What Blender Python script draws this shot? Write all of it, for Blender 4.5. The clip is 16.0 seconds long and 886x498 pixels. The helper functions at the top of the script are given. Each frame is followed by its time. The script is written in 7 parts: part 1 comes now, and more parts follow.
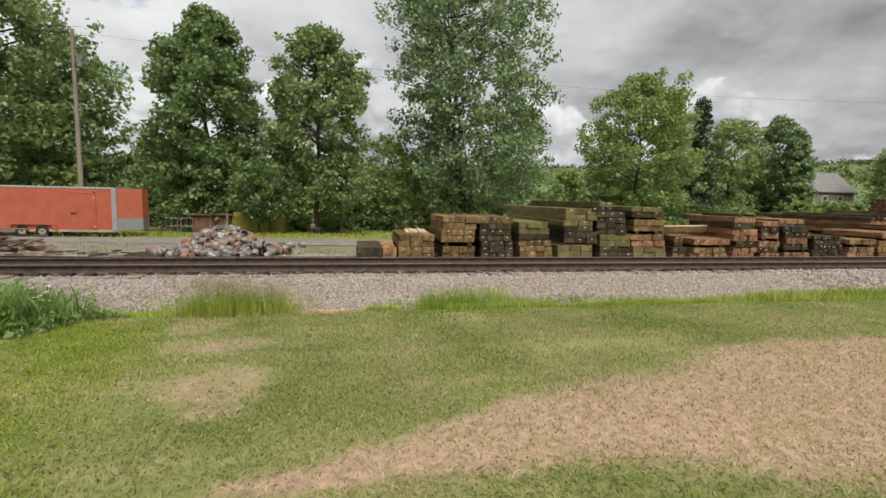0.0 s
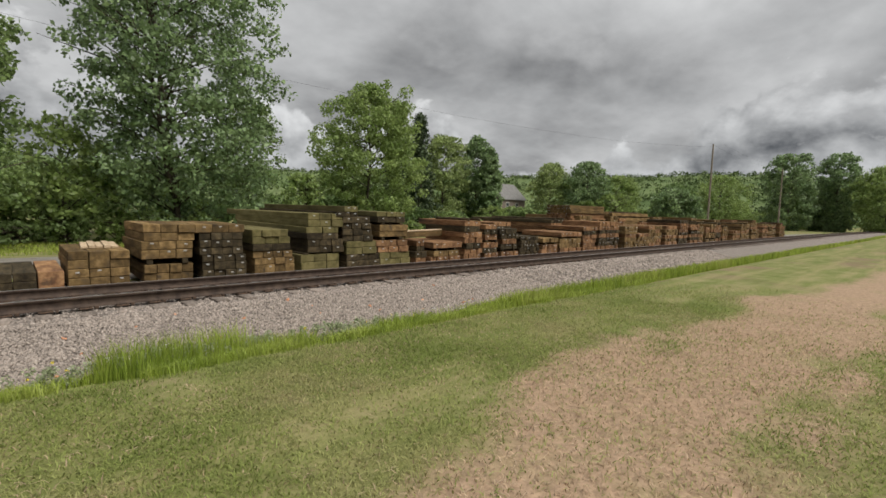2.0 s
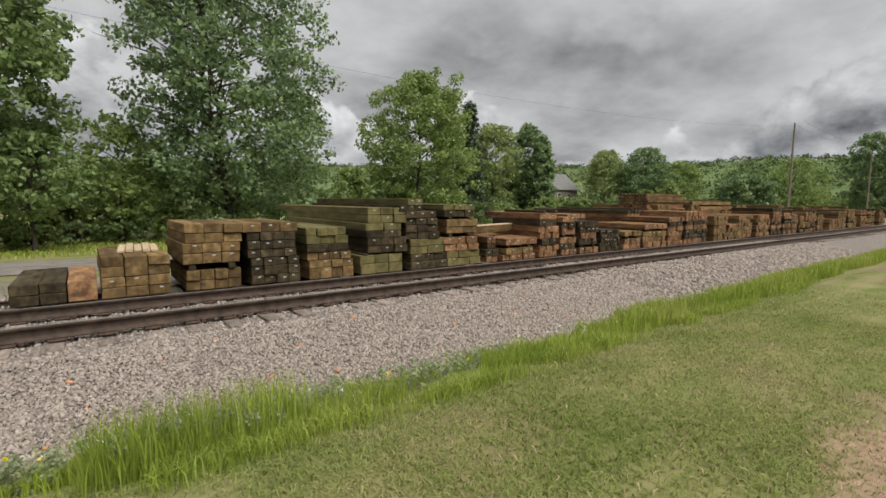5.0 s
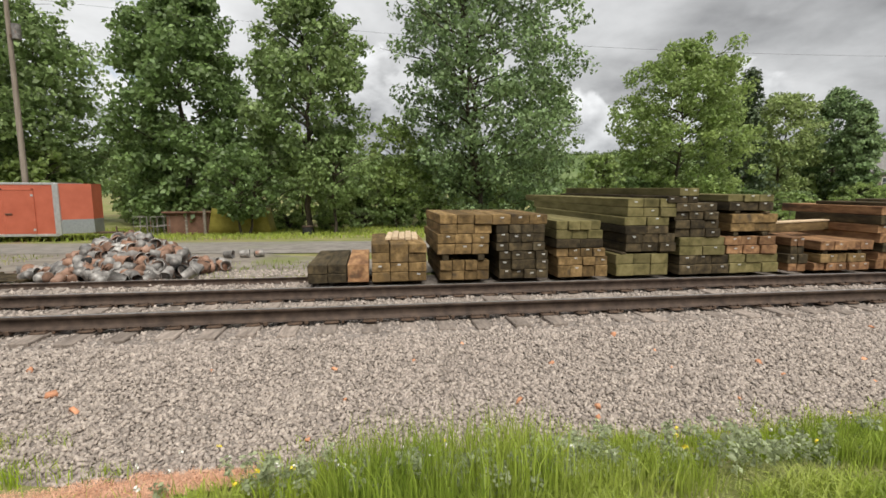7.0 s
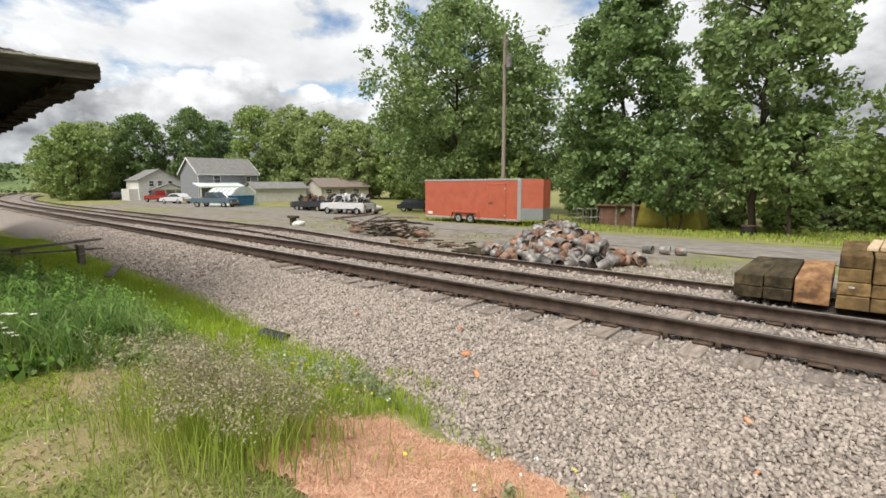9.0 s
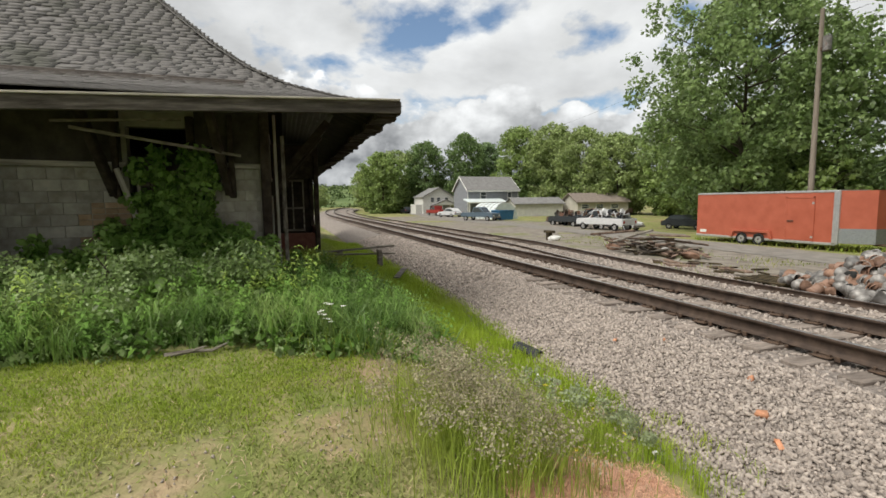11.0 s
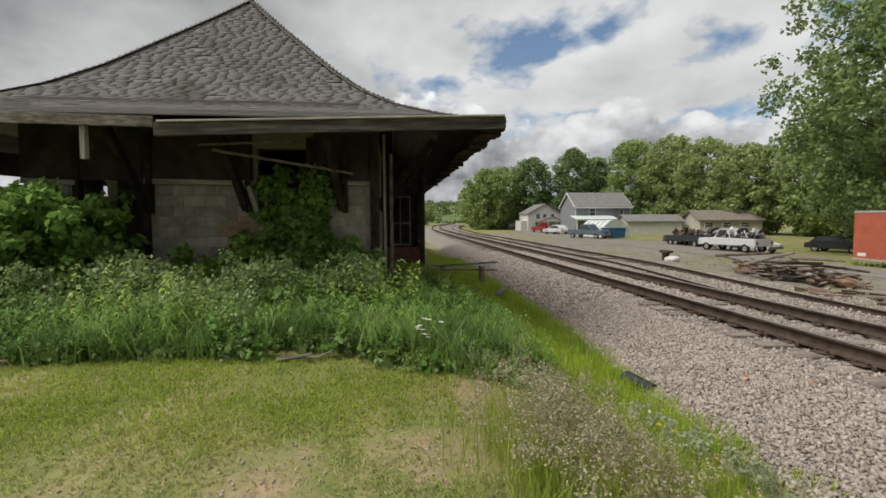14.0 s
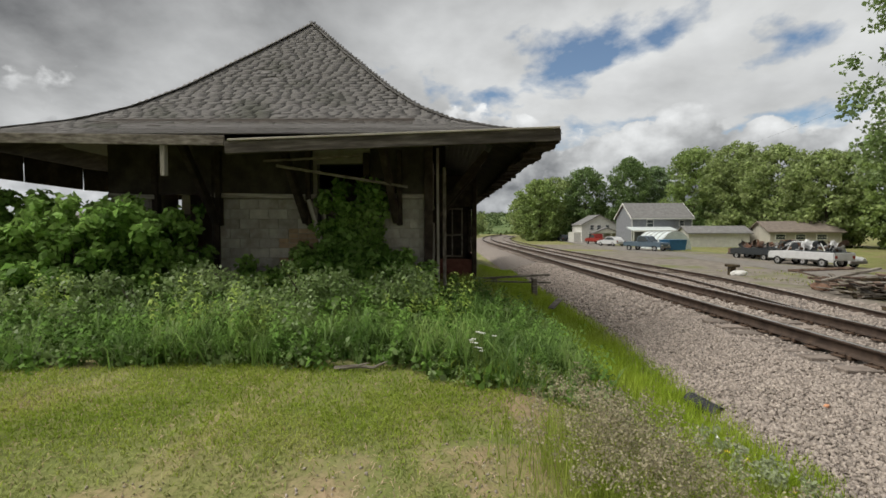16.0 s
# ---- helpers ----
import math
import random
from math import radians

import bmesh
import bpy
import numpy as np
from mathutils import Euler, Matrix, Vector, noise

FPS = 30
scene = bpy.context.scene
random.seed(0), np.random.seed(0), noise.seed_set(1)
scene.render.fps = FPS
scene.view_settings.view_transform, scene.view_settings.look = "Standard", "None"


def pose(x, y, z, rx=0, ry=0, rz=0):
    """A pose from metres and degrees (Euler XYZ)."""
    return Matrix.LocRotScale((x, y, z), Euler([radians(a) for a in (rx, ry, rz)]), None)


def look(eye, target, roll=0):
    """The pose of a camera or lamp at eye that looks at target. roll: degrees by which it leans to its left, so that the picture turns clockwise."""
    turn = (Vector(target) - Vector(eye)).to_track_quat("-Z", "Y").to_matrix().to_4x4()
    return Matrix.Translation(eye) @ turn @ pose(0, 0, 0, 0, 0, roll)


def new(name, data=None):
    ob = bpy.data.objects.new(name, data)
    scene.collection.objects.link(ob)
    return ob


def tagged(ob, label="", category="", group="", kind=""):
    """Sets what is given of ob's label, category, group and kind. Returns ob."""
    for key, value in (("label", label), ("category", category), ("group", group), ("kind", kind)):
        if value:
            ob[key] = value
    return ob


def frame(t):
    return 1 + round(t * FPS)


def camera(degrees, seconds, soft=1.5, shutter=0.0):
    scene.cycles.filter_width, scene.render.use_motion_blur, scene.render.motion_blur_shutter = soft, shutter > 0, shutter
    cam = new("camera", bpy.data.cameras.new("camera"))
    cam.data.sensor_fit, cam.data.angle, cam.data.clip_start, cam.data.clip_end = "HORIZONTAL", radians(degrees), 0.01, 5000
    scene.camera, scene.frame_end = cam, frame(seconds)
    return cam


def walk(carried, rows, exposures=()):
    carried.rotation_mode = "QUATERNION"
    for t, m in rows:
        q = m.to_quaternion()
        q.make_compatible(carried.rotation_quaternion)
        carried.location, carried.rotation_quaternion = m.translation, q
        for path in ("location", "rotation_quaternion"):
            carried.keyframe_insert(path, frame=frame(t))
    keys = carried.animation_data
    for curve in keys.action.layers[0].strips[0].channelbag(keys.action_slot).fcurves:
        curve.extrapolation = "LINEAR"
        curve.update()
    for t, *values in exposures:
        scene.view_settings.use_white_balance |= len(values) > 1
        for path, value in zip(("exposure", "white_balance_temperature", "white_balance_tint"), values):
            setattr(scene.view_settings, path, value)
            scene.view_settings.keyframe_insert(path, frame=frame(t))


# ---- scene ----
cam = camera(86.7, 16.0, soft=1.6)
PATH = [
    (0, (-0.034, -0.02, 1.699), (0.347, 1.932, 1.485), 1.3),
    (0.5, (0.055, 0.49, 1.681), (0.739, 2.359, 1.484), 1.9),
    (1, (0.255, 1.034, 1.669), (1.219, 2.777, 1.486), 2.0),
    (1.5, (0.394, 1.512, 1.679), (1.565, 3.124, 1.499), 1.8),
    (2, (0.547, 1.891, 1.686), (1.901, 3.353, 1.519), 1.7),
    (2.5, (0.697, 2.21, 1.695), (2.209, 3.509, 1.532), 1.8),
    (3, (0.896, 2.536, 1.67), (2.483, 3.743, 1.512), 1.5),
    (5.5, (1.362, 4.503, 1.643), (2.41, 6.192, 1.425), 0.5),
    (6, (1.42, 4.788, 1.637), (2.295, 6.571, 1.406), 0.5),
    (6.5, (1.452, 5.048, 1.653), (2.056, 6.939, 1.414), 0.2),
    (7, (1.525, 5.321, 1.669), (1.819, 7.283, 1.414), 0.2),
    (7.5, (1.587, 5.558, 1.649), (1.525, 7.541, 1.39), 0.1),
    (8, (1.591, 5.766, 1.62), (1.134, 7.695, 1.355), -0.8),
    (8.5, (1.59, 6.015, 1.595), (0.703, 7.787, 1.322), -0.5),
    (9, (1.562, 6.186, 1.569), (0.262, 7.68, 1.296), -0.3),
    (9.5, (1.479, 6.256, 1.554), (-0.048, 7.521, 1.296), -0.3),
    (10, (1.414, 6.233, 1.582), (-0.285, 7.261, 1.345), -0.5),
    (12.5, (1.134, 6.381, 1.533), (-0.83, 6.721, 1.366), -0.5),
    (13, (1.135, 6.367, 1.543), (-0.836, 6.662, 1.385), -0.4),
    (13.5, (1.141, 6.368, 1.553), (-0.838, 6.618, 1.409), -0.3),
    (14, (1.147, 6.36, 1.562), (-0.839, 6.567, 1.433), -0.2),
    (14.5, (1.154, 6.349, 1.571), (-0.836, 6.508, 1.457), -0.2),
    (15, (1.151, 6.339, 1.574), (-0.843, 6.445, 1.472), -0.1),
    (15.5, (1.167, 6.319, 1.585), (-0.83, 6.371, 1.495), -0.1),
    (16, (1.171, 6.315, 1.591), (-0.828, 6.308, 1.509), -0.1),
]
walk(cam, [(t, look(eye, target, roll)) for t, eye, target, roll in PATH],
     exposures=[(0, 0.3, 6500, 9), (1.5, 0.12, 6500, 9), (3, -0.17, 6500, 9), (5.5, 0.2, 6500, 9), (7, 0.42, 6500, 9), (9, 0.56, 6480, 9), (10, 0.46, 6480, 8), (12.5, 0.2, 6500, 8), (16, 0.05, 6500, 8)])

# ---------------------------------------------------------------- light
SUN_EL, SUN_AZ = radians(56), radians(170)
world = bpy.data.worlds.new("sky")
scene.world = world
world.use_nodes = True
wn, wl = world.node_tree.nodes, world.node_tree.links
wn.clear()


def wnode(kind, **values):
    n = wn.new(kind)
    for k, v in values.items():
        n.inputs[k].default_value = v
    return n


def wmath(op, a, b=None):
    n = wn.new("ShaderNodeMath")
    n.operation = op
    for i, v in enumerate((a, b)):
        if v is None:
            continue
        if isinstance(v, (int, float)):
            n.inputs[i].default_value = v
        else:
            wl.new(v, n.inputs[i])
    return n.outputs[0]


sky = wn.new("ShaderNodeTexSky")
sky.sky_type = "NISHITA"
sky.sun_disc = False
sky.sun_elevation, sky.sun_rotation = SUN_EL, SUN_AZ
sky.air_density, sky.dust_density = 1.0, 0.6
co = wn.new("ShaderNodeTexCoord")
sep = wn.new("ShaderNodeSeparateXYZ")
wl.new(co.outputs["Generated"], sep.inputs[0])
SX, SY = sep.outputs["X"], sep.outputs["Y"]
SZ = wmath("MAXIMUM", sep.outputs["Z"], 0.0)


def wvec(x, y, z):
    n = wn.new("ShaderNodeCombineXYZ")
    for i, v in enumerate((x, y, z)):
        if isinstance(v, (int, float)):
            n.inputs[i].default_value = v
        else:
            wl.new(v, n.inputs[i])
    return n.outputs[0]


def wramp(src, stops):
    n = wn.new("ShaderNodeValToRGB")
    el = n.color_ramp.elements
    el[0].position, el[1].position = stops[0][0], stops[-1][0]
    for p, _ in stops[1:-1]:
        el.new(p)
    for q, (p, c) in zip(el, stops):
        q.color = (*c, 1) if isinstance(c, tuple) else (c, c, c, 1)
    wl.new(src, n.inputs[0])
    return n.outputs[0]


def wmix(fac, a, b, blend="MIX"):
    n = wn.new("ShaderNodeMix")
    n.data_type, n.blend_type = "RGBA", blend
    for k, v in (("Factor", fac), ("A", a), ("B", b)):
        if isinstance(v, (int, float)):
            n.inputs[k].default_value = v
        elif isinstance(v, tuple):
            n.inputs[k].default_value = (*v, 1)
        else:
            wl.new(v, n.inputs[k])
    return n.outputs["Result"]


def billow(vec, scale, shift=(0, 0, 0)):
    """Heaped cloud: fractal noise with rounded cells on it."""
    off = wn.new("ShaderNodeVectorMath")
    off.inputs[1].default_value = shift
    wl.new(vec, off.inputs[0])
    a = wnode("ShaderNodeTexNoise", Scale=scale, Detail=9.0, Roughness=0.56, Distortion=0.1)
    wl.new(off.outputs[0], a.inputs["Vector"])
    b = wn.new("ShaderNodeTexVoronoi")
    b.feature, b.normalize = "SMOOTH_F1", True
    for k, v in (("Scale", scale * 2.1), ("Detail", 3.0), ("Roughness", 0.5), ("Smoothness", 0.35)):
        b.inputs[k].default_value = v
    wl.new(off.outputs[0], b.inputs["Vector"])
    return wmath("ADD", a.outputs["Fac"], wmath("MULTIPLY", wmath("SUBTRACT", 0.40, b.outputs["Distance"]), 0.42))


# the broken deck overhead, open where the blue shows
flat = wmath("ADD", SZ, 0.33)
deck = wvec(wmath("DIVIDE", SX, flat), wmath("DIVIDE", SY, flat), 3.7)
h1 = billow(deck, 1.6)
h1b = billow(deck, 1.6, (-0.05, -0.12, 0.0))
relief = wmath("MULTIPLY", wmath("SUBTRACT", h1, h1b), 1.1)
blue = wmath("ADD", wmath("ADD", wmath("MULTIPLY", SX, -0.72), wmath("MULTIPLY", SY, 0.60)), wmath("MULTIPLY", SZ, 0.34))
gap = wn.new("ShaderNodeMapRange")
gap.interpolation_type = "SMOOTHSTEP"
for k, v in (("From Min", 0.62), ("From Max", 1.0), ("To Min", -0.10), ("To Max", 0.075)):
    gap.inputs[k].default_value = v
wl.new(blue, gap.inputs["Value"])
d1 = wmath("SUBTRACT", h1, gap.outputs[0])
cover = wramp(d1, [(0.40, 0.0), (0.475, 1.0)])
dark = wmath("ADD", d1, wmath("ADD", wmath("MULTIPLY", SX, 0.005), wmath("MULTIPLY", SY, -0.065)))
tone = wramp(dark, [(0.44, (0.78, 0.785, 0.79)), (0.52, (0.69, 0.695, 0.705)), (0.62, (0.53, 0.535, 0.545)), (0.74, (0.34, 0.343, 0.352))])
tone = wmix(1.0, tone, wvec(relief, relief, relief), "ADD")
# heaped cloud heads standing on the horizon
hor = wmath("SQRT", wmath("ADD", wmath("MULTIPLY", SX, SX), wmath("MULTIPLY", SY, SY)))
rise = wmath("DIVIDE", SZ, wmath("MAXIMUM", hor, 0.05))
heads = wvec(wmath("DIVIDE", SX, hor), wmath("DIVIDE", SY, hor), wmath("MULTIPLY", rise, 1.35))
h2 = billow(heads, 3.6)
lit = wmath("SUBTRACT", h2, billow(heads, 3.6, (-0.01, -0.02, 0.06)))
keep = wn.new("ShaderNodeMapRange")
for k, v in (("From Min", 0.05), ("From Max", 0.36), ("To Min", 0.17), ("To Max", -0.29)):
    keep.inputs[k].default_value = v
wl.new(rise, keep.inputs["Value"])
less = wmath("MULTIPLY", wmath("MAXIMUM", wmath("ADD", SX, 0.15), 0.0), -0.07)
cover2 = wramp(wmath("ADD", wmath("ADD", h2, less), keep.outputs[0]), [(0.515, 0.0), (0.55, 1.0)])
base2 = wramp(rise, [(0.0, (0.50, 0.515, 0.54)), (0.10, (0.54, 0.55, 0.565)), (0.24, (0.63, 0.635, 0.645))])
lit = wmath("MULTIPLY", lit, 2.3)
head_tone = wmix(1.0, base2, wvec(lit, lit, lit), "ADD")
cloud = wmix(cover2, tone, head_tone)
covered = wmath("MAXIMUM", cover, cover2)
skyb = wnode("ShaderNodeBackground", Strength=0.10)
wl.new(sky.outputs[0], skyb.inputs["Color"])
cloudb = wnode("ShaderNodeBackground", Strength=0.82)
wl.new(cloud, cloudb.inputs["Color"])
mixs = wn.new("ShaderNodeMixShader")
wl.new(covered, mixs.inputs[0])
wl.new(skyb.outputs[0], mixs.inputs[1])
wl.new(cloudb.outputs[0], mixs.inputs[2])
wout = wn.new("ShaderNodeOutputWorld")
wl.new(mixs.outputs[0], wout.inputs["Surface"])

sun = new("sun", bpy.data.lights.new("sun", "SUN"))
sun.data.energy, sun.data.angle, sun.data.color = 3.5, radians(40), (1.0, 0.96, 0.89)
sun.matrix_world = look((0, 0, 60), (-20 * math.sin(SUN_AZ) * 1.0, -20 * math.cos(SUN_AZ) * 1.0, 60 - 20 * math.tan(SUN_EL)))


# ---------------------------------------------------------------- materials
def material(name, cols, scale=4.0, rough=0.85, bump=0.3, bscale=40.0, metal=0.0, vary=0.0, island=0.0, stretch=(1, 1, 1), stain=None, translucent=0.0, dist=0.02):
    """Two colour noises at two scales, relief, and an own shade for each piece. cols: 2 or 3 colours from low to high."""
    mt = bpy.data.materials.new(name)
    mt.use_nodes = True
    n, l = mt.node_tree.nodes, mt.node_tree.links
    bsdf = n["Principled BSDF"]
    bsdf.inputs["Metallic"].default_value = metal
    bsdf.inputs["Specular IOR Level"].default_value = 0.2 if rough > 0.6 else 0.5
    tc = n.new("ShaderNodeTexCoord")
    mp = n.new("ShaderNodeMapping")
    mp.inputs["Scale"].default_value = stretch
    l.new(tc.outputs["Object"], mp.inputs[0])
    vec = mp.outputs[0]
    if vary:
        info = n.new("ShaderNodeObjectInfo")
        add = n.new("ShaderNodeVectorMath")
        add.operation = "MULTIPLY_ADD"
        l.new(info.outputs["Random"], add.inputs[0])
        add.inputs[1].default_value = (31.0, 17.0, 23.0)
        l.new(vec, add.inputs[2])
        vec = add.outputs[0]
    n1 = n.new("ShaderNodeTexNoise")
    n1.inputs["Scale"].default_value, n1.inputs["Detail"].default_value, n1.inputs["Roughness"].default_value = scale, 7.0, 0.62
    l.new(vec, n1.inputs["Vector"])
    ramp = n.new("ShaderNodeValToRGB")
    el = ramp.color_ramp.elements
    el[0].position, el[1].position = 0.34, 0.68
    el[0].color, el[1].color = (*cols[0], 1), (*cols[-1], 1)
    if len(cols) == 3:
        k = el.new(0.5)
        k.color = (*cols[1], 1)
    l.new(n1.outputs["Fac"], ramp.inputs[0])
    col = ramp.outputs[0]
    if stain:
        n3 = n.new("ShaderNodeTexNoise")
        n3.inputs["Scale"].default_value, n3.inputs["Detail"].default_value = stain[1], 4.0
        l.new(vec, n3.inputs["Vector"])
        r3 = n.new("ShaderNodeValToRGB")
        r3.color_ramp.elements[0].position, r3.color_ramp.elements[1].position = stain[2], stain[2] + 0.13
        l.new(n3.outputs["Fac"], r3.inputs[0])
        mx = n.new("ShaderNodeMix")
        mx.data_type = "RGBA"
        l.new(r3.outputs[0], mx.inputs["Factor"])
        l.new(col, mx.inputs["A"])
        mx.inputs["B"].default_value = (*stain[0], 1)
        col = mx.outputs["Result"]
    if vary or island:
        if island:
            src = n.new("ShaderNodeNewGeometry").outputs["Random Per Island"]
        else:
            src = n.new("ShaderNodeObjectInfo").outputs["Random"]
        amount = island or vary
        mr = n.new("ShaderNodeMapRange")
        mr.inputs["To Min"].default_value, mr.inputs["To Max"].default_value = 1 - amount, 1 + amount
        l.new(src, mr.inputs["Value"])
        hs = n.new("ShaderNodeHueSaturation")
        l.new(mr.outputs[0], hs.inputs["Value"])
        l.new(col, hs.inputs["Color"])
        col = hs.outputs[0]
    l.new(col, bsdf.inputs["Base Color"])
    n2 = n.new("ShaderNodeTexNoise")
    n2.inputs["Scale"].default_value, n2.inputs["Detail"].default_value = bscale, 5.0
    l.new(vec, n2.inputs["Vector"])
    mr2 = n.new("ShaderNodeMapRange")
    mr2.inputs["To Min"].default_value, mr2.inputs["To Max"].default_value = max(rough - 0.12, 0.02), min(rough + 0.12, 1)
    l.new(n2.outputs["Fac"], mr2.inputs["Value"])
    l.new(mr2.outputs[0], bsdf.inputs["Roughness"])
    if bump:
        bp = n.new("ShaderNodeBump")
        bp.inputs["Strength"].default_value, bp.inputs["Distance"].default_value = bump, dist
        l.new(n2.outputs["Fac"], bp.inputs["Height"])
        l.new(bp.outputs[0], bsdf.inputs["Normal"])
    if translucent:
        tr = n.new("ShaderNodeBsdfTranslucent")
        l.new(col, tr.inputs["Color"])
        ms = n.new("ShaderNodeMixShader")
        ms.inputs[0].default_value = translucent
        l.new(bsdf.outputs[0], ms.inputs[1])
        l.new(tr.outputs[0], ms.inputs[2])
        l.new(ms.outputs[0], n["Material Output"].inputs["Surface"])
    return mt


m_soil = material("soil_and_weeds", [(0.125, 0.155, 0.038), (0.18, 0.20, 0.062), (0.26, 0.235, 0.115)], 1.2, 0.95, 0.8, 30, stain=((0.22, 0.16, 0.10), 0.35, 0.55))
m_lawn_blade = material("mown_grass_blade", [(0.20, 0.255, 0.06), (0.30, 0.34, 0.11), (0.44, 0.395, 0.205)], 0.55, 0.7, 0.0, island=0.3, translucent=0.4)
m_lawn_fresh = material("fresh_lawn_blade", [(0.19, 0.27, 0.03), (0.29, 0.37, 0.05), (0.41, 0.44, 0.11)], 0.7, 0.65, 0.0, island=0.3, translucent=0.45)
m_dry_blade = material("dry_grass_blade", [(0.41, 0.295, 0.195), (0.51, 0.385, 0.265), (0.58, 0.46, 0.33)], 1.5, 0.8, 0.0, island=0.3, translucent=0.3)
m_tall_grass = material("tall_grass_blade", [(0.24, 0.33, 0.045), (0.35, 0.43, 0.07), (0.45, 0.49, 0.13)], 0.8, 0.55, 0.0, island=0.35, translucent=0.45)
m_bright_grass = material("bright_grass_blade", [(0.27, 0.38, 0.03), (0.38, 0.49, 0.05), (0.48, 0.55, 0.10)], 0.8, 0.55, 0.0, island=0.3, translucent=0.45)
m_weed_grass = material("weed_grass_blade", [(0.11, 0.20, 0.045), (0.18, 0.29, 0.07), (0.29, 0.38, 0.11)], 0.8, 0.55, 0.0, island=0.35, translucent=0.45)
m_weed_leaf = material("weed_leaf", [(0.12, 0.23, 0.045), (0.23, 0.37, 0.085)], 0.8, 0.62, 0.0, island=0.45, translucent=0.45)
m_shoot = material("pale_shoot_leaf", [(0.26, 0.38, 0.07), (0.42, 0.52, 0.14)], 0.8, 0.62, 0.0, island=0.35, translucent=0.5)
m_vine_leaf = material("vine_leaf", [(0.17, 0.31, 0.065), (0.34, 0.50, 0.14)], 0.8, 0.62, 0.0, island=0.45, translucent=0.5)
m_seed = material("seed_heads", [(0.34, 0.31, 0.20), (0.46, 0.40, 0.28)], 3, 0.9, 0.0, island=0.3, translucent=0.3)
m_ballast = material("ballast_bed", [(0.13, 0.11, 0.096), (0.25, 0.215, 0.19), (0.37, 0.325, 0.29)], 22, 0.95, 1.0, 26, dist=0.05)
m_stone = material("crushed_stone", [(0.265, 0.225, 0.196), (0.43, 0.37, 0.325)], 30, 0.9, 0.3, 60, island=0.32)
m_mulch = material("orange_straw_soil", [(0.48, 0.25, 0.16), (0.62, 0.37, 0.25), (0.69, 0.46, 0.33)], 7, 0.95, 1.0, 60)
m_road = material("gravel_road", [(0.16, 0.145, 0.128), (0.215, 0.196, 0.175), (0.27, 0.248, 0.222)], 2.0, 0.95, 0.4, 25, stain=((0.20, 0.20, 0.14), 0.5, 0.6))
m_rail = material("rusty_rail_steel", [(0.045, 0.033, 0.027), (0.075, 0.054, 0.043), (0.11, 0.078, 0.06)], 6, 0.7, 0.2, 60, metal=0.3)
m_railtop = material("worn_rail_head", [(0.40, 0.38, 0.36), (0.55, 0.53, 0.51)], 8, 0.35, 0.05, 60, metal=0.9)
m_tie = material("weathered_tie", [(0.16, 0.13, 0.11), (0.25, 0.21, 0.18), (0.34, 0.28, 0.24)], 6, 0.95, 0.7, 25, vary=0.3, stretch=(3, 0.5, 3))
m_iron = material("rusted_iron", [(0.07, 0.05, 0.04), (0.15, 0.10, 0.07)], 20, 0.85, 0.3, 80, metal=0.3)
m_timber_tan = material("treated_timber_tan", [(0.085, 0.055, 0.025), (0.165, 0.107, 0.045), (0.285, 0.19, 0.088)], 5, 0.85, 0.5, 30, vary=0.35, stretch=(1.3, 0.3, 1.3), stain=((0.07, 0.05, 0.03), 2.5, 0.56))
m_timber_dark = material("creosoted_timber", [(0.022, 0.017, 0.010), (0.05, 0.038, 0.021), (0.10, 0.075, 0.04)], 5, 0.8, 0.5, 30, vary=0.35, stretch=(1.3, 0.3, 1.3), stain=((0.16, 0.13, 0.08), 2.0, 0.62))
m_timber_red = material("reddish_timber", [(0.11, 0.055, 0.03), (0.22, 0.12, 0.06), (0.34, 0.20, 0.10)], 5, 0.85, 0.5, 30, vary=0.35, stretch=(1.3, 0.3, 1.3), stain=((0.05, 0.035, 0.025), 2.0, 0.6))
m_timber_olive = material("mossy_olive_timber", [(0.075, 0.066, 0.025), (0.14, 0.12, 0.05), (0.20, 0.17, 0.08)], 3, 0.9, 0.5, 25, vary=0.25, stretch=(1.3, 0.3, 1.3))
m_plank = material("fresh_plank", [(0.40, 0.29, 0.18), (0.58, 0.46, 0.32)], 5, 0.8, 0.3, 30, vary=0.2, stretch=(5, 0.6, 5))
m_endplate = material("galvanised_plate", [(0.45, 0.45, 0.44), (0.62, 0.62, 0.60)], 15, 0.45, 0.1, 60, metal=0.6)
m_bark = material("bark", [(0.05, 0.04, 0.03), (0.12, 0.10, 0.075)], 5, 0.95, 0.8, 18, stretch=(3, 3, 0.6), dist=0.05)
m_leaf_a = material("leaf_mid_green", [(0.18, 0.262, 0.09), (0.285, 0.372, 0.145)], 0.5, 0.5, 0.0, island=0.45, translucent=0.48)
m_leaf_b = material("leaf_dark_green", [(0.135, 0.21, 0.07), (0.215, 0.305, 0.105)], 0.5, 0.5, 0.0, island=0.45, translucent=0.45)
m_leaf_c = material("leaf_silvery_green", [(0.17, 0.255, 0.11), (0.29, 0.385, 0.18)], 0.5, 0.5, 0.0, island=0.55, translucent=0.45)
m_leaf_d = material("leaf_fresh_green", [(0.22, 0.31, 0.09), (0.345, 0.43, 0.15)], 0.5, 0.5, 0.0, island=0.4, translucent=0.5)
# for far trees: light green with distance haze put into the leaf colour
m_leaf_hazed = material("leaf_hazed_pale_green", [(0.26, 0.335, 0.12), (0.39, 0.46, 0.19)], 0.5, 0.6, 0.0, island=0.4, translucent=0.5)
m_leaf_e = material("leaf_conifer", [(0.05, 0.08, 0.035), (0.085, 0.12, 0.05)], 0.5, 0.6, 0.0, island=0.4, translucent=0.1)
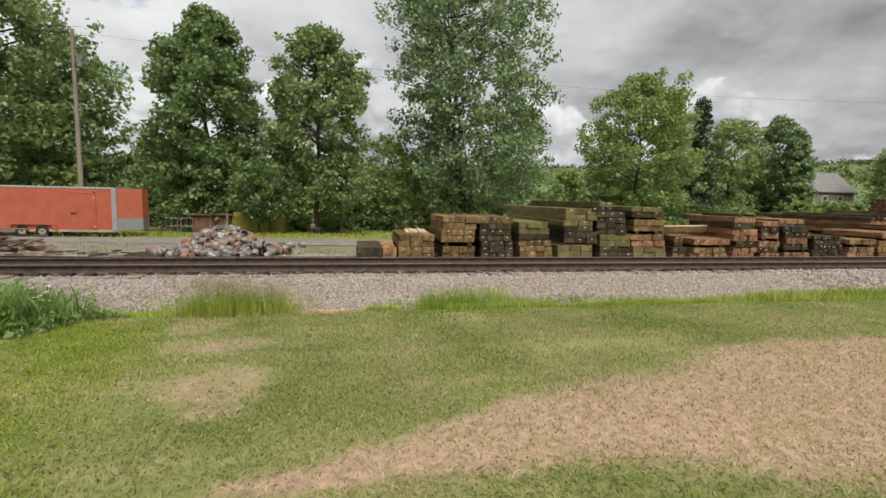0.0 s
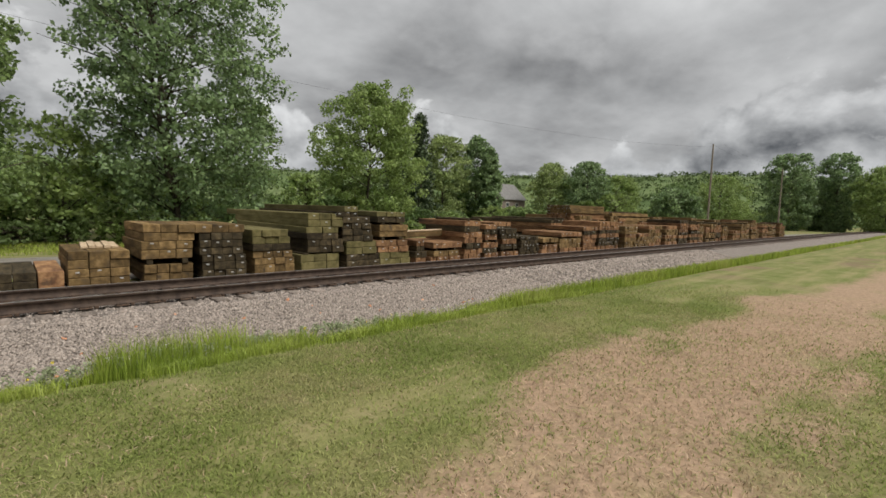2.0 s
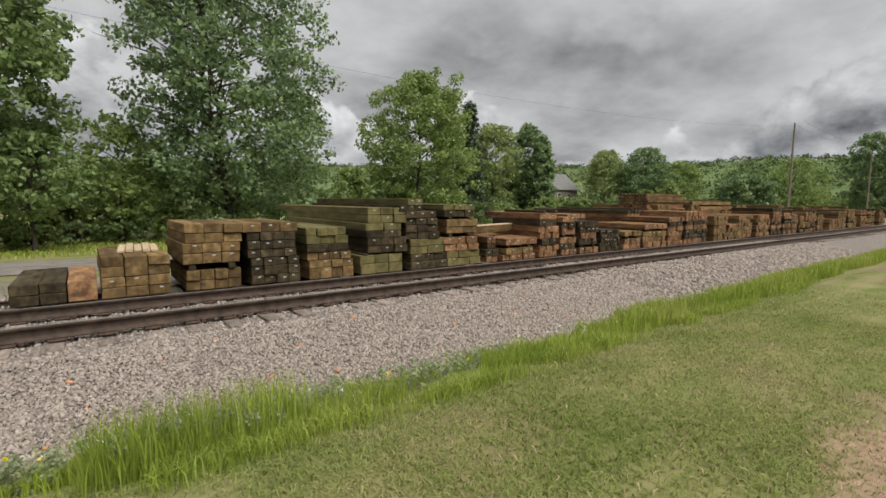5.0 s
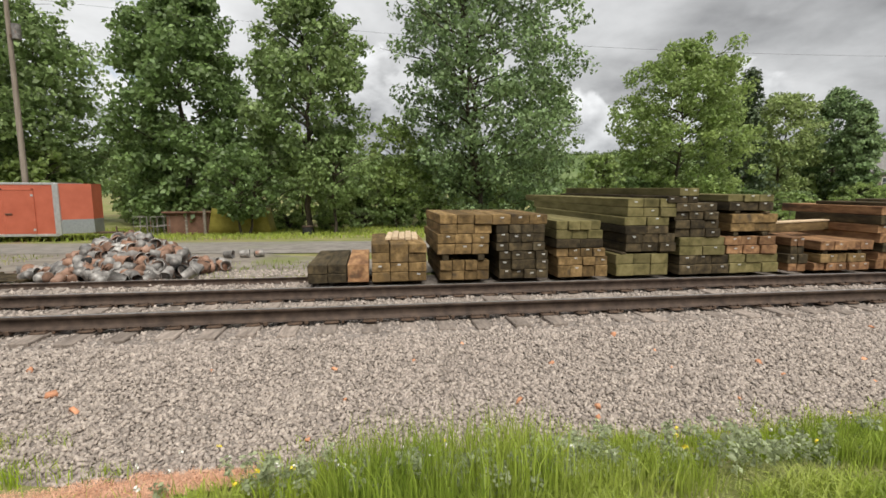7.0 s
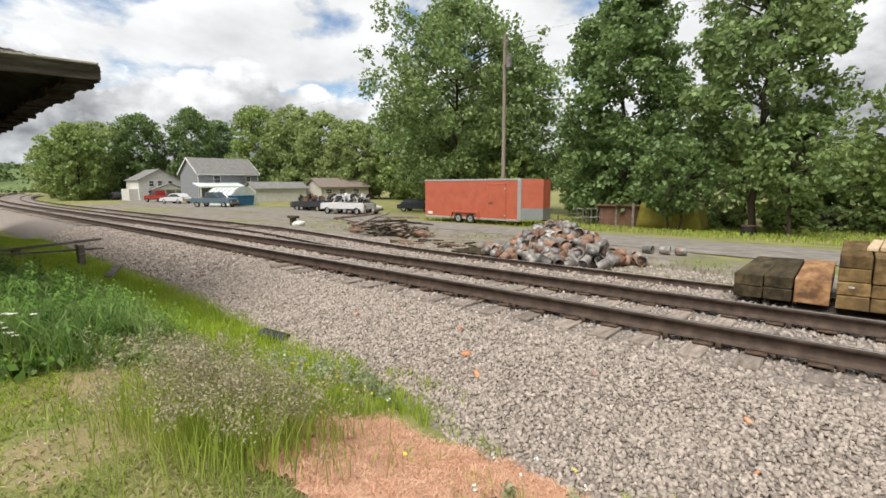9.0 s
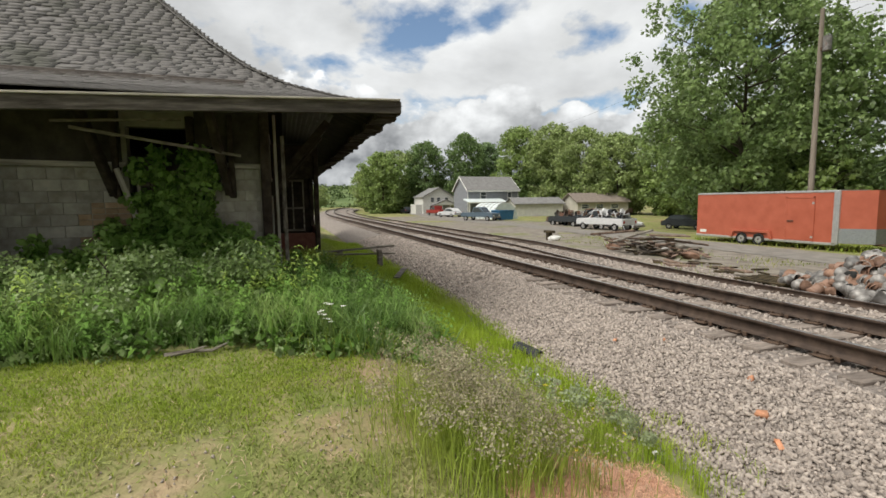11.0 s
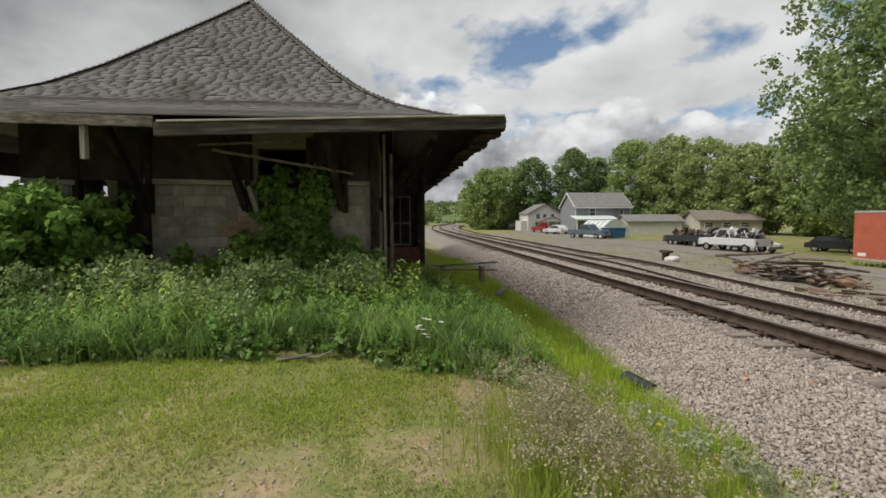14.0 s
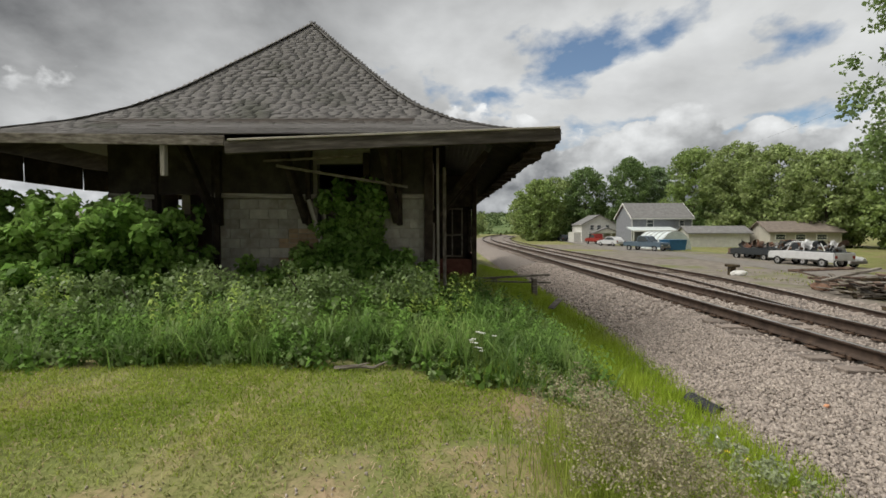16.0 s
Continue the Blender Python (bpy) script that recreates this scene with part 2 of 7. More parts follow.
m_leaf_grey = material("leaf_grey_green", [(0.36, 0.41, 0.24), (0.50, 0.54, 0.36)], 3, 0.7, 0.0, island=0.3, translucent=0.5)
m_white_petal = material("white_petals", [(0.75, 0.74, 0.68), (0.85, 0.84, 0.80)], 5, 0.7, 0.0)
m_yellow_petal = material("yellow_petals", [(0.75, 0.60, 0.05), (0.85, 0.70, 0.08)], 5, 0.7, 0.0)
m_far = material("far_woods", [(0.075, 0.115, 0.04), (0.115, 0.16, 0.06), (0.16, 0.20, 0.085)], 0.05, 0.9, 0.0, island=0.35)
m_shingle = material("grey_asphalt_shingle", [(0.15, 0.142, 0.136), (0.172, 0.163, 0.156), (0.195, 0.186, 0.178)], 14, 0.95, 0.5, 120, vary=0.07, stain=((0.10, 0.10, 0.085), 0.7, 0.56))
m_shingle_j = material("grey_asphalt_shingles", [(0.15, 0.142, 0.136), (0.172, 0.163, 0.156), (0.195, 0.186, 0.178)], 14, 0.95, 0.5, 120, island=0.07, stain=((0.10, 0.10, 0.085), 0.7, 0.56))
m_oldwood = material("weathered_grey_wood", [(0.09, 0.075, 0.06), (0.20, 0.175, 0.145), (0.34, 0.31, 0.27)], 4, 0.9, 0.5, 30, vary=0.2, stretch=(1, 0.35, 4))
m_greywood = material("dark_weathered_wood", [(0.045, 0.038, 0.03), (0.09, 0.078, 0.064), (0.19, 0.17, 0.145)], 4, 0.9, 0.6, 30, vary=0.2, stretch=(0.4, 4, 4))
m_palewood = material("bleached_wood", [(0.24, 0.215, 0.18), (0.40, 0.365, 0.31), (0.54, 0.50, 0.44)], 4, 0.9, 0.5, 30, vary=0.2, stretch=(0.4, 4, 4))
m_yard = material("gravel_yard", [(0.15, 0.128, 0.105), (0.215, 0.188, 0.158), (0.28, 0.25, 0.213)], 1.6, 0.95, 0.6, 22, stain=((0.17, 0.18, 0.075), 0.33, 0.56))
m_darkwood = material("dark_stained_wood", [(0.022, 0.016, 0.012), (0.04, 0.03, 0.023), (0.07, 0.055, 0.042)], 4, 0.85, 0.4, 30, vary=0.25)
m_block = material("painted_concrete_block", [(0.25, 0.23, 0.19), (0.36, 0.335, 0.285), (0.46, 0.435, 0.375)], 3, 0.92, 0.35, 50, vary=0.12, stain=((0.24, 0.20, 0.15), 1.3, 0.62))
# brown plaster, its colour halved to hold the shade under the eave
m_shaded_plaster = material("brown_plaster_eave_shade", [(0.03, 0.026, 0.02), (0.055, 0.047, 0.037), (0.09, 0.078, 0.062)], 2, 0.92, 0.3, 30)
m_brick = material("bare_tan_brick", [(0.27, 0.18, 0.11), (0.40, 0.29, 0.19)], 6, 0.92, 0.4, 50, vary=0.2)
m_mortar = material("old_mortar", [(0.26, 0.24, 0.20), (0.34, 0.32, 0.27)], 8, 0.95, 0.4, 60)
m_redboard = material("faded_red_board", [(0.13, 0.05, 0.04), (0.20, 0.09, 0.07)], 6, 0.85, 0.3, 30)
m_glass = material("window_glass", [(0.05, 0.06, 0.065), (0.08, 0.09, 0.095)], 2, 0.12, 0.0)
m_trailer = material("red_trailer_skin", [(0.37, 0.09, 0.05), (0.45, 0.12, 0.07)], 1.5, 0.38, 0.05, 12)
m_alu = material("aluminium_trim", [(0.50, 0.50, 0.50), (0.65, 0.65, 0.65)], 8, 0.38, 0.05, 40, metal=0.7)
m_treadplate = material("grey_tread_plate", [(0.30, 0.32, 0.34), (0.42, 0.44, 0.46)], 12, 0.4, 0.3, 70, metal=0.7)
m_tyre = material("tyre_rubber", [(0.015, 0.015, 0.015), (0.035, 0.035, 0.033)], 8, 0.85, 0.2, 40)
m_polewood = material("utility_pole_wood", [(0.17, 0.14, 0.11), (0.28, 0.24, 0.20)], 3, 0.9, 0.4, 20, stretch=(4, 4, 0.3))
m_wire = material("wire", [(0.04, 0.04, 0.04), (0.06, 0.06, 0.06)], 3, 0.6, 0.0)
m_can_grey = material("weathered_zinc", [(0.14, 0.13, 0.12), (0.25, 0.235, 0.22), (0.38, 0.365, 0.345)], 5, 0.6, 0.2, 30, metal=0.45, vary=0.35, stain=((0.22, 0.12, 0.08), 2.0, 0.57))
m_can_rust = material("rusted_bucket", [(0.13, 0.075, 0.05), (0.25, 0.15, 0.105), (0.33, 0.22, 0.17)], 5, 0.85, 0.3, 40, metal=0.2, vary=0.35)
m_scrap = material("scrap_wood", [(0.07, 0.05, 0.04), (0.16, 0.11, 0.085), (0.27, 0.20, 0.15)], 5, 0.9, 0.4, 30, vary=0.4)
m_white = material("off_white_paint", [(0.62, 0.61, 0.58), (0.74, 0.73, 0.70)], 2, 0.6, 0.1, 30)
m_siding_grey = material("grey_siding", [(0.20, 0.21, 0.23), (0.26, 0.27, 0.29)], 2, 0.75, 0.15, 30)
m_siding_white = material("pale_siding", [(0.50, 0.49, 0.46), (0.62, 0.61, 0.57)], 2, 0.75, 0.15, 30)
m_siding_beige = material("beige_siding", [(0.40, 0.37, 0.32), (0.50, 0.47, 0.41)], 2, 0.75, 0.15, 30)
m_roof_grey = material("grey_house_roof", [(0.16, 0.155, 0.15), (0.24, 0.235, 0.23)], 2, 0.95, 0.3, 30)
m_roof_brown = material("brown_house_roof", [(0.17, 0.14, 0.12), (0.25, 0.21, 0.18)], 2, 0.95, 0.3, 30)
m_blue_plastic = material("blue_dumpster_paint", [(0.02, 0.10, 0.20), (0.04, 0.15, 0.28)], 4, 0.5, 0.1, 30)
m_tarp = material("pale_tarp", [(0.50, 0.55, 0.55), (0.65, 0.69, 0.68)], 2, 0.6, 0.2, 8)
m_olive = material("olive_yellow_cover", [(0.20, 0.17, 0.03), (0.31, 0.27, 0.06)], 2, 0.7, 0.3, 6)
m_barn = material("rust_brown_metal", [(0.11, 0.06, 0.04), (0.18, 0.10, 0.07)], 2, 0.8, 0.2, 20)
m_pipe = material("black_corrugated_plastic", [(0.02, 0.02, 0.022), (0.05, 0.05, 0.055)], 5, 0.45, 0.1, 30)
m_concrete = material("pale_concrete", [(0.42, 0.41, 0.39), (0.58, 0.57, 0.55)], 3, 0.9, 0.3, 40)

m_lot = material("pale_lot_gravel", [(0.30, 0.275, 0.25), (0.40, 0.37, 0.34), (0.50, 0.465, 0.43)], 1.4, 0.95, 0.4, 30)


def paint(name, rgb, rough=0.35):
    return material(name, [tuple(c * 0.85 for c in rgb), rgb], 3, rough, 0.0)


m_car_black, m_car_red = paint("dark_car_paint", (0.03, 0.035, 0.04)), paint("red_car_paint", (0.30, 0.03, 0.025))
m_car_white, m_car_blue = paint("white_car_paint", (0.62, 0.62, 0.62)), paint("slate_car_paint", (0.10, 0.14, 0.18))


# ---------------------------------------------------------------- builders
def part(name, bm, mat, parent=None, label="", smooth=False):
    """Link a bmesh as one mesh object under a thing."""
    me = bpy.data.meshes.new(name)
    bm.to_mesh(me)
    bm.free()
    me.materials.append(mat)
    if smooth:
        me.polygons.foreach_set("use_smooth", [True] * len(me.polygons))
    ob = new(name, me)
    ob.parent = parent
    if label:
        ob["label"] = label
    return ob


def piece(name, me, parent, m, label=""):
    """One more object on a shared mesh, under its thing."""
    ob = new(name, me)
    ob.parent = parent
    ob.matrix_basis = m
    if label:
        ob["label"] = label
    return ob


def raw(name, verts, faces, mat, parent=None, smooth=False):
    me = bpy.data.meshes.new(name)
    verts = np.asarray(verts, np.float32).reshape(-1, 3)
    faces = np.asarray(faces, np.int32)
    k = faces.shape[1]
    me.vertices.add(len(verts))
    me.vertices.foreach_set("co", verts.ravel())
    me.loops.add(faces.size)
    me.loops.foreach_set("vertex_index", faces.ravel())
    me.polygons.add(len(faces))
    me.polygons.foreach_set("loop_start", np.arange(0, faces.size, k, dtype=np.int32))
    me.update(calc_edges=True)
    me.validate()
    me.materials.append(mat)
    if smooth:
        me.polygons.foreach_set("use_smooth", [True] * len(me.polygons))
    ob = new(name, me)
    ob.parent = parent
    return ob


def thing(name, m, label, category, group="", kind=""):
    ob = new(name)
    ob.empty_display_size = 0.2
    ob.matrix_basis = m
    return tagged(ob, label, category, group, kind)


def box(bm, x0, y0, z0, x1, y1, z1, bevel=0.0, rough=0.0, rng=None):
    """A box with chamfered, slightly uneven edges."""
    vs = [bm.verts.new((x, y, z)) for x in (x0, x1) for y in (y0, y1) for z in (z0, z1)]
    if rough:
        for v in vs:
            v.co += Vector([rng.uniform(-rough, rough) for _ in range(3)])
    fs = [bm.faces.new([vs[i] for i in q]) for q in ((0, 1, 3, 2), (4, 6, 7, 5), (0, 4, 5, 1), (2, 3, 7, 6), (0, 2, 6, 4), (1, 5, 7, 3))]
    if bevel:
        es = list({ed for f in fs for ed in f.edges})
        bmesh.ops.bevel(bm, geom=es, offset=bevel, segments=1, affect="EDGES")
    return vs


def bmbox(*args, **kw):
    bm = bmesh.new()
    box(bm, *args, **kw)
    return bm


def cyl(bm, p0, p1, r0, r1=None, seg=10, caps=True):
    """A tapered round bar between two points."""
    p0, p1 = Vector(p0), Vector(p1)
    r1 = r0 if r1 is None else r1
    q = (p1 - p0).to_track_quat("Z", "Y")
    rings = []
    for p, r in ((p0, r0), (p1, r1)):
        rings.append([bm.verts.new(p + q @ Vector((r * math.cos(a), r * math.sin(a), 0))) for a in (2 * math.pi * i / seg for i in range(seg))])
    for i in range(seg):
        bm.faces.new((rings[0][i], rings[0][(i + 1) % seg], rings[1][(i + 1) % seg], rings[1][i]))
    if caps:
        bm.faces.new(rings[0][::-1])
        bm.faces.new(rings[1])
    return rings


def bmcyl(*args, **kw):
    bm = bmesh.new()
    cyl(bm, *args, **kw)
    return bm


def prism(bm, outline, axis, a, b):
    """A closed outline in a plane, pushed from a to b along an axis."""
    def at(u, v, w):
        return {"x": (w, u, v), "y": (u, w, v), "z": (u, v, w)}[axis]
    r0 = [bm.verts.new(at(u, v, a)) for u, v in outline]
    r1 = [bm.verts.new(at(u, v, b)) for u, v in outline]
    n = len(outline)
    for i in range(n):
        bm.faces.new((r0[i], r0[(i + 1) % n], r1[(i + 1) % n], r1[i]))
    bm.faces.new(r0[::-1])
    bm.faces.new(r1)
    bmesh.ops.recalc_face_normals(bm, faces=bm.faces)
    return bm


def smooth01(v):
    v = min(max(v, 0.0), 1.0)
    return v * v * (3 - 2 * v)


# ---------------------------------------------------------------- the ground
PROFILE_Y = [-400, 0, 5.0, 7.1, 7.8, 8.4, 9.3, 14.2, 15.0, 18.0, 21.0, 24.0, 26.5, 29.0, 31.0, 33.6, 36.0, 45.0, 900]
PROFILE_Z = [-0.05, -0.02, -0.02, -0.08, -0.27, -0.47, -0.72, -0.72, -0.56, -0.56, -0.59, -0.62, -0.74, -0.90, -1.03, -1.07, -1.38, -1.5, -1.5]


def ground_z(x, y):
    z = float(np.interp(y, PROFILE_Y, PROFILE_Z))
    if y > 18:
        z += (-0.95 - z) * smooth01((-x - 35) / 25)
    if -7 < x < 16 and -2 < y < 9.5:
        z += 0.025 * noise.noise((x * 0.7, y * 0.7, 0.0)) + 0.012 * noise.noise((x * 3, y * 3, 4.0))
    return z


def track_y(x):
    """How far the main line has bent from straight."""
    return 0.0012 * max(0.0, -x - 52) ** 2 - 0.0004 * max(0.0, x - 70) ** 2


def grid(name, xs, ys, height, mat, lift=0.0):
    verts = [(x, y, height(x, y) + lift) for y in ys for x in xs]
    nx = len(xs)
    faces = [(j * nx + i, j * nx + i + 1, (j + 1) * nx + i + 1, (j + 1) * nx + i) for j in range(len(ys) - 1) for i in range(nx - 1)]
    return raw(name, verts, faces, mat, smooth=True)


def steps(*spans):
    out = []
    for a, b, d in spans:
        out += list(np.arange(a, b, d))
    return out + [spans[-1][1]]


ground = grid("ground", steps((-1200, -200, 125), (-200, -40, 10), (-40, -8, 2), (-8, 16, 0.25), (16, 60, 2), (60, 200, 10), (200, 1200, 125)),
              steps((-600, -20, 58), (-20, -2, 2), (-2, 10, 0.25), (10, 50, 1), (50, 120, 10), (120, 1400, 128)), ground_z, m_soil)
tagged(ground, "mown lawn and weedy ground with bare dry patches", "ground", kind="structure")


# lawn material: green and straw-coloured areas with shapes of their own
def lawn_nodes(mt):
    n, l = mt.node_tree.nodes, mt.node_tree.links
    bsdf = n["Principled BSDF"]
    tc = n.new("ShaderNodeTexCoord")
    w = n.new("ShaderNodeTexNoise")
    w.inputs["Scale"].default_value, w.inputs["Detail"].default_value, w.inputs["Roughness"].default_value = 1.1, 9.0, 0.76
    l.new(tc.outputs["Object"], w.inputs["Vector"])
    dry = n.new("ShaderNodeAttribute")
    dry.attribute_name = "dry"
    add = n.new("ShaderNodeMath")
    add.operation = "MULTIPLY_ADD"
    l.new(w.outputs["Fac"], add.inputs[0])
    add.inputs[1].default_value = -2.4
    l.new(dry.outputs["Fac"], add.inputs[2])
    rp = n.new("ShaderNodeValToRGB")
    rp.color_ramp.elements[0].position, rp.color_ramp.elements[0].color = 0.0, (1, 1, 1, 1)
    rp.color_ramp.elements[1].position, rp.color_ramp.elements[1].color = 1.0, (0, 0, 0, 1)
    mr = n.new("ShaderNodeMapRange")
    mr.inputs["From Min"].default_value, mr.inputs["From Max"].default_value = -0.25, -1.05
    l.new(add.outputs[0], mr.inputs["Value"])
    l.new(mr.outputs[0], rp.inputs[0])
    old = bsdf.inputs["Base Color"].links[0].from_socket
    # straw-coloured swathes left by the mower, along the line
    sm = n.new("ShaderNodeMapping")
    sm.inputs["Scale"].default_value = (0.10, 0.95, 1.0)
    l.new(tc.outputs["Object"], sm.inputs[0])
    sn = n.new("ShaderNodeTexNoise")
    sn.inputs["Scale"].default_value, sn.inputs["Detail"].default_value, sn.inputs["Roughness"].default_value = 1.6, 7.0, 0.68
    l.new(sm.outputs[0], sn.inputs["Vector"])
    sr = n.new("ShaderNodeValToRGB")
    sr.color_ramp.elements[0].position, sr.color_ramp.elements[1].position = 0.46, 0.66
    sr.color_ramp.elements[1].color = (0.75, 0.75, 0.75, 1)
    l.new(sn.outputs["Fac"], sr.inputs[0])
    sx_ = n.new("ShaderNodeMix")
    sx_.data_type = "RGBA"
    l.new(sr.outputs[0], sx_.inputs["Factor"])
    l.new(old, sx_.inputs["A"])
    sx_.inputs["B"].default_value = (0.33, 0.28, 0.14, 1)
    old = sx_.outputs["Result"]
    mx = n.new("ShaderNodeMix")
    mx.data_type = "RGBA"
    l.new(rp.outputs[0], mx.inputs["Factor"])
    l.new(old, mx.inputs["A"])
    n4 = n.new("ShaderNodeTexNoise")
    n4.inputs["Scale"].default_value, n4.inputs["Detail"].default_value = 14.0, 8.0
    l.new(tc.outputs["Object"], n4.inputs["Vector"])
    r4 = n.new("ShaderNodeValToRGB")
    r4.color_ramp.elements[0].position, r4.color_ramp.elements[0].color = 0.3, (0.27, 0.19, 0.125, 1)
    r4.color_ramp.elements[1].position, r4.color_ramp.elements[1].color = 0.7, (0.455, 0.318, 0.215, 1)
    l.new(n4.outputs["Fac"], r4.inputs[0])
    l.new(r4.outputs[0], mx.inputs["B"])
    l.new(mx.outputs["Result"], bsdf.inputs["Base Color"])


lawn_nodes(m_soil)


DRY_X = [-1.0, 0.8, 3.0, 4.5, 6.5, 12.0, 20.0, 38.0, 60.0]
DRY_MID = [2.6, 3.0, 3.5, 3.8, 3.55, 3.5, 2.8, 1.9, 1.0]
DRY_HALF = [0.06, 0.35, 1.0, 1.25, 1.1, 1.1, 0.85, 0.55, 0.3]


def dry_here(x, y):
    """The worn, sun-dried lane along the lawn, and a fainter one beside it."""
    if x < -1.5 or not -1.5 < y < 6.5:
        return 0.0
    c, hw = float(np.interp(x, DRY_X, DRY_MID)), float(np.interp(x, DRY_X, DRY_HALF))
    rag = 0.5 * noise.noise((x * 0.45, y * 1.1, 1.0)) + 0.25 * noise.noise((x * 1.6, y * 3.1, 5.0))
    a = 1 - smooth01((abs(y - c) / hw + rag - 0.65) / 0.6)
    b = 1 - smooth01((abs(y - c + 2.35) / 0.75 + rag - 0.6) / 0.8)
    return max(a, 0.65 * b * smooth01((x - 3) / 4)) * (1 - smooth01((x - 50) / 40))



# ballast embankment under the main line
BED = [(8.75, -0.74), (9.15, -0.63), (10.3, -0.42), (11.15, -0.25), (11.6, -0.252), (13.9, -0.275), (14.35, -0.31), (14.75, -0.47), (16.9, -0.5), (17.7, -0.62)]
bxs = steps((-160, -40, 6), (-40, -8, 1.0), (-8, 14, 0.2), (14, 40, 1.0), (40, 200, 8))
bys = []
for (ya, za), (yb, zb) in zip(BED, BED[1:]):
    bys += [ya + (yb - ya) * k / max(1, round((yb - ya) / 0.2)) for k in range(max(1, round((yb - ya) / 0.2)))]
bys.append(BED[-1][0])


def toe_shift(x):
    """How much further from the lawn the ballast's foot lies."""
    return 0.6 * smooth01((-x - 0.2) / 1.8) + 0.25 * smooth01((-x - 4) / 5)


def bed_z(x, y):
    if y < 10.3:
        y0 = 8.75 + toe_shift(x)
        y = 8.75 + (y - y0) * 1.55 / (10.3 - y0)
    z = float(np.interp(y, [a for a, _ in BED], [b for _, b in BED]))
    return z + (0.018 * noise.noise((x * 2.1, y * 2.1, 2.0)) + 0.01 * noise.noise((x * 7, y * 7, 5.0)) if -40 < x < 40 else 0)


def bed_y(x, y):
    y0 = 8.75 + toe_shift(x)
    return y0 + (y - 8.75) * (10.3 - y0) / 1.55 if y < 10.3 else y


verts = [(x, bed_y(x, y) + track_y(x), bed_z(x, bed_y(x, y))) for y in bys for x in bxs]
nx = len(bxs)
faces = [(j * nx + i, j * nx + i + 1, (j + 1) * nx + i + 1, (j + 1) * nx + i) for j in range(len(bys) - 1) for i in range(nx - 1)]
bed = raw("ballast_bed", verts, faces, m_ballast, smooth=True)
tagged(bed, "grey crushed stone ballast embankment under the tracks", "ballast", kind="structure")

# gravel road beyond the tracks
road_x = steps((-220, -60, 10), (-60, 60, 3), (60, 220, 20))


def road_mid(x):
    return 24.8 - 0.098 * x if x > -45 else 29.2 - 0.045 * (x + 45)


verts, faces = [], []
for i, x in enumerate(road_x):
    half = 2.75 + 0.3 * noise.noise((x * 0.2, 0, 9))
    for k in range(9):
        y = road_mid(x) + (k / 4 - 1) * half + (0.3 * noise.noise((x * 0.35, k, 3)) if k in (0, 8) else 0) + track_y(x)
        verts.append((x, y, ground_z(x, y) + 0.03))
for i in range(len(road_x) - 1):
    for k in range(8):
        faces.append((i * 9 + k, (i + 1) * 9 + k, (i + 1) * 9 + k + 1, i * 9 + k + 1))
road = raw("road", verts, faces, m_road, smooth=True)
tagged(road, "worn grey gravel road beyond the sidings", "road", kind="structure")

# open yard of dirt and gravel between siding and road, wider by the junk row
yard_x = steps((-78, -40, 3), (-40, 5, 1.5))
verts, faces = [], []
for i, x in enumerate(yard_x):
    lo = 17.55 + track_y(x)
    hi = road_mid(x) + track_y(x) - 2.4 + 13.0 * smooth01((-x - 24) / 5) * smooth01((x + 60) / 12)
    hi += 0.6 * noise.noise((x * 0.4, 2, 6))
    if x > -4:
        hi -= (hi - lo) * 0.55 * smooth01((x + 4) / 8)
    for k in range(17):
        y = lo + (hi - lo) * k / 16
        verts.append((x, y, ground_z(x, y) + 0.014))
for i in range(len(yard_x) - 1):
    for k in range(16):
        faces.append((i * 17 + k, (i + 1) * 17 + k, (i + 1) * 17 + k + 1, i * 17 + k + 1))
yard = raw("gravel_yard", verts, faces, m_yard, smooth=True)
tagged(yard, "brown-grey dirt and gravel yard with sparse weeds", "yard", kind="structure")

# ---------------------------------------------------------------- railway
RAIL = [(-0.076, 0.0), (0.076, 0.0), (0.076, 0.012), (0.02, 0.034), (0.010, 0.05), (0.010, 0.13), (0.033, 0.146), (0.036, 0.172), (0.028, 0.184),
        (-0.028, 0.184), (-0.036, 0.172), (-0.033, 0.146), (-0.010, 0.13), (-0.010, 0.05), (-0.02, 0.034), (-0.076, 0.012)]


def rail(name, xs, path, parent, label, scale=1.0):
    """The rail's section drawn along a path; the head's running face is bright."""
    verts, faces = [], []
    n = len(RAIL)
    for x in xs:
        y, z = path(x)
        verts += [(x, y + u * scale, z - 0.184 * scale + v * scale) for u, v in RAIL]
    for i in range(len(xs) - 1):
        for k in range(n):
            faces.append((i * n + k, (i + 1) * n + k, (i + 1) * n + (k + 1) % n, i * n + (k + 1) % n))
    ob = raw(name, verts, faces, m_rail, parent)
    ob.data.materials.append(m_railtop)
    for p in ob.data.polygons:
        if p.index % n in (8,):
            p.material_index = 1
    ob["label"] = label
    return ob


rx = steps((-160, -40, 4), (-40, 60, 10), (60, 200, 10))
main_line = thing("railway_track", pose(0, 0, 0), "single railway track of rusty rails on weathered wooden ties", "railway track", kind="structure")
rail("rail", rx, lambda x: (12.0 + track_y(x), 0.0), main_line, "near rail, rusty web and dull head")
rail("rail", rx, lambda x: (13.505 + track_y(x), -0.03), main_line, "rusty rail with a shiny worn head")
rng = random.Random(4)

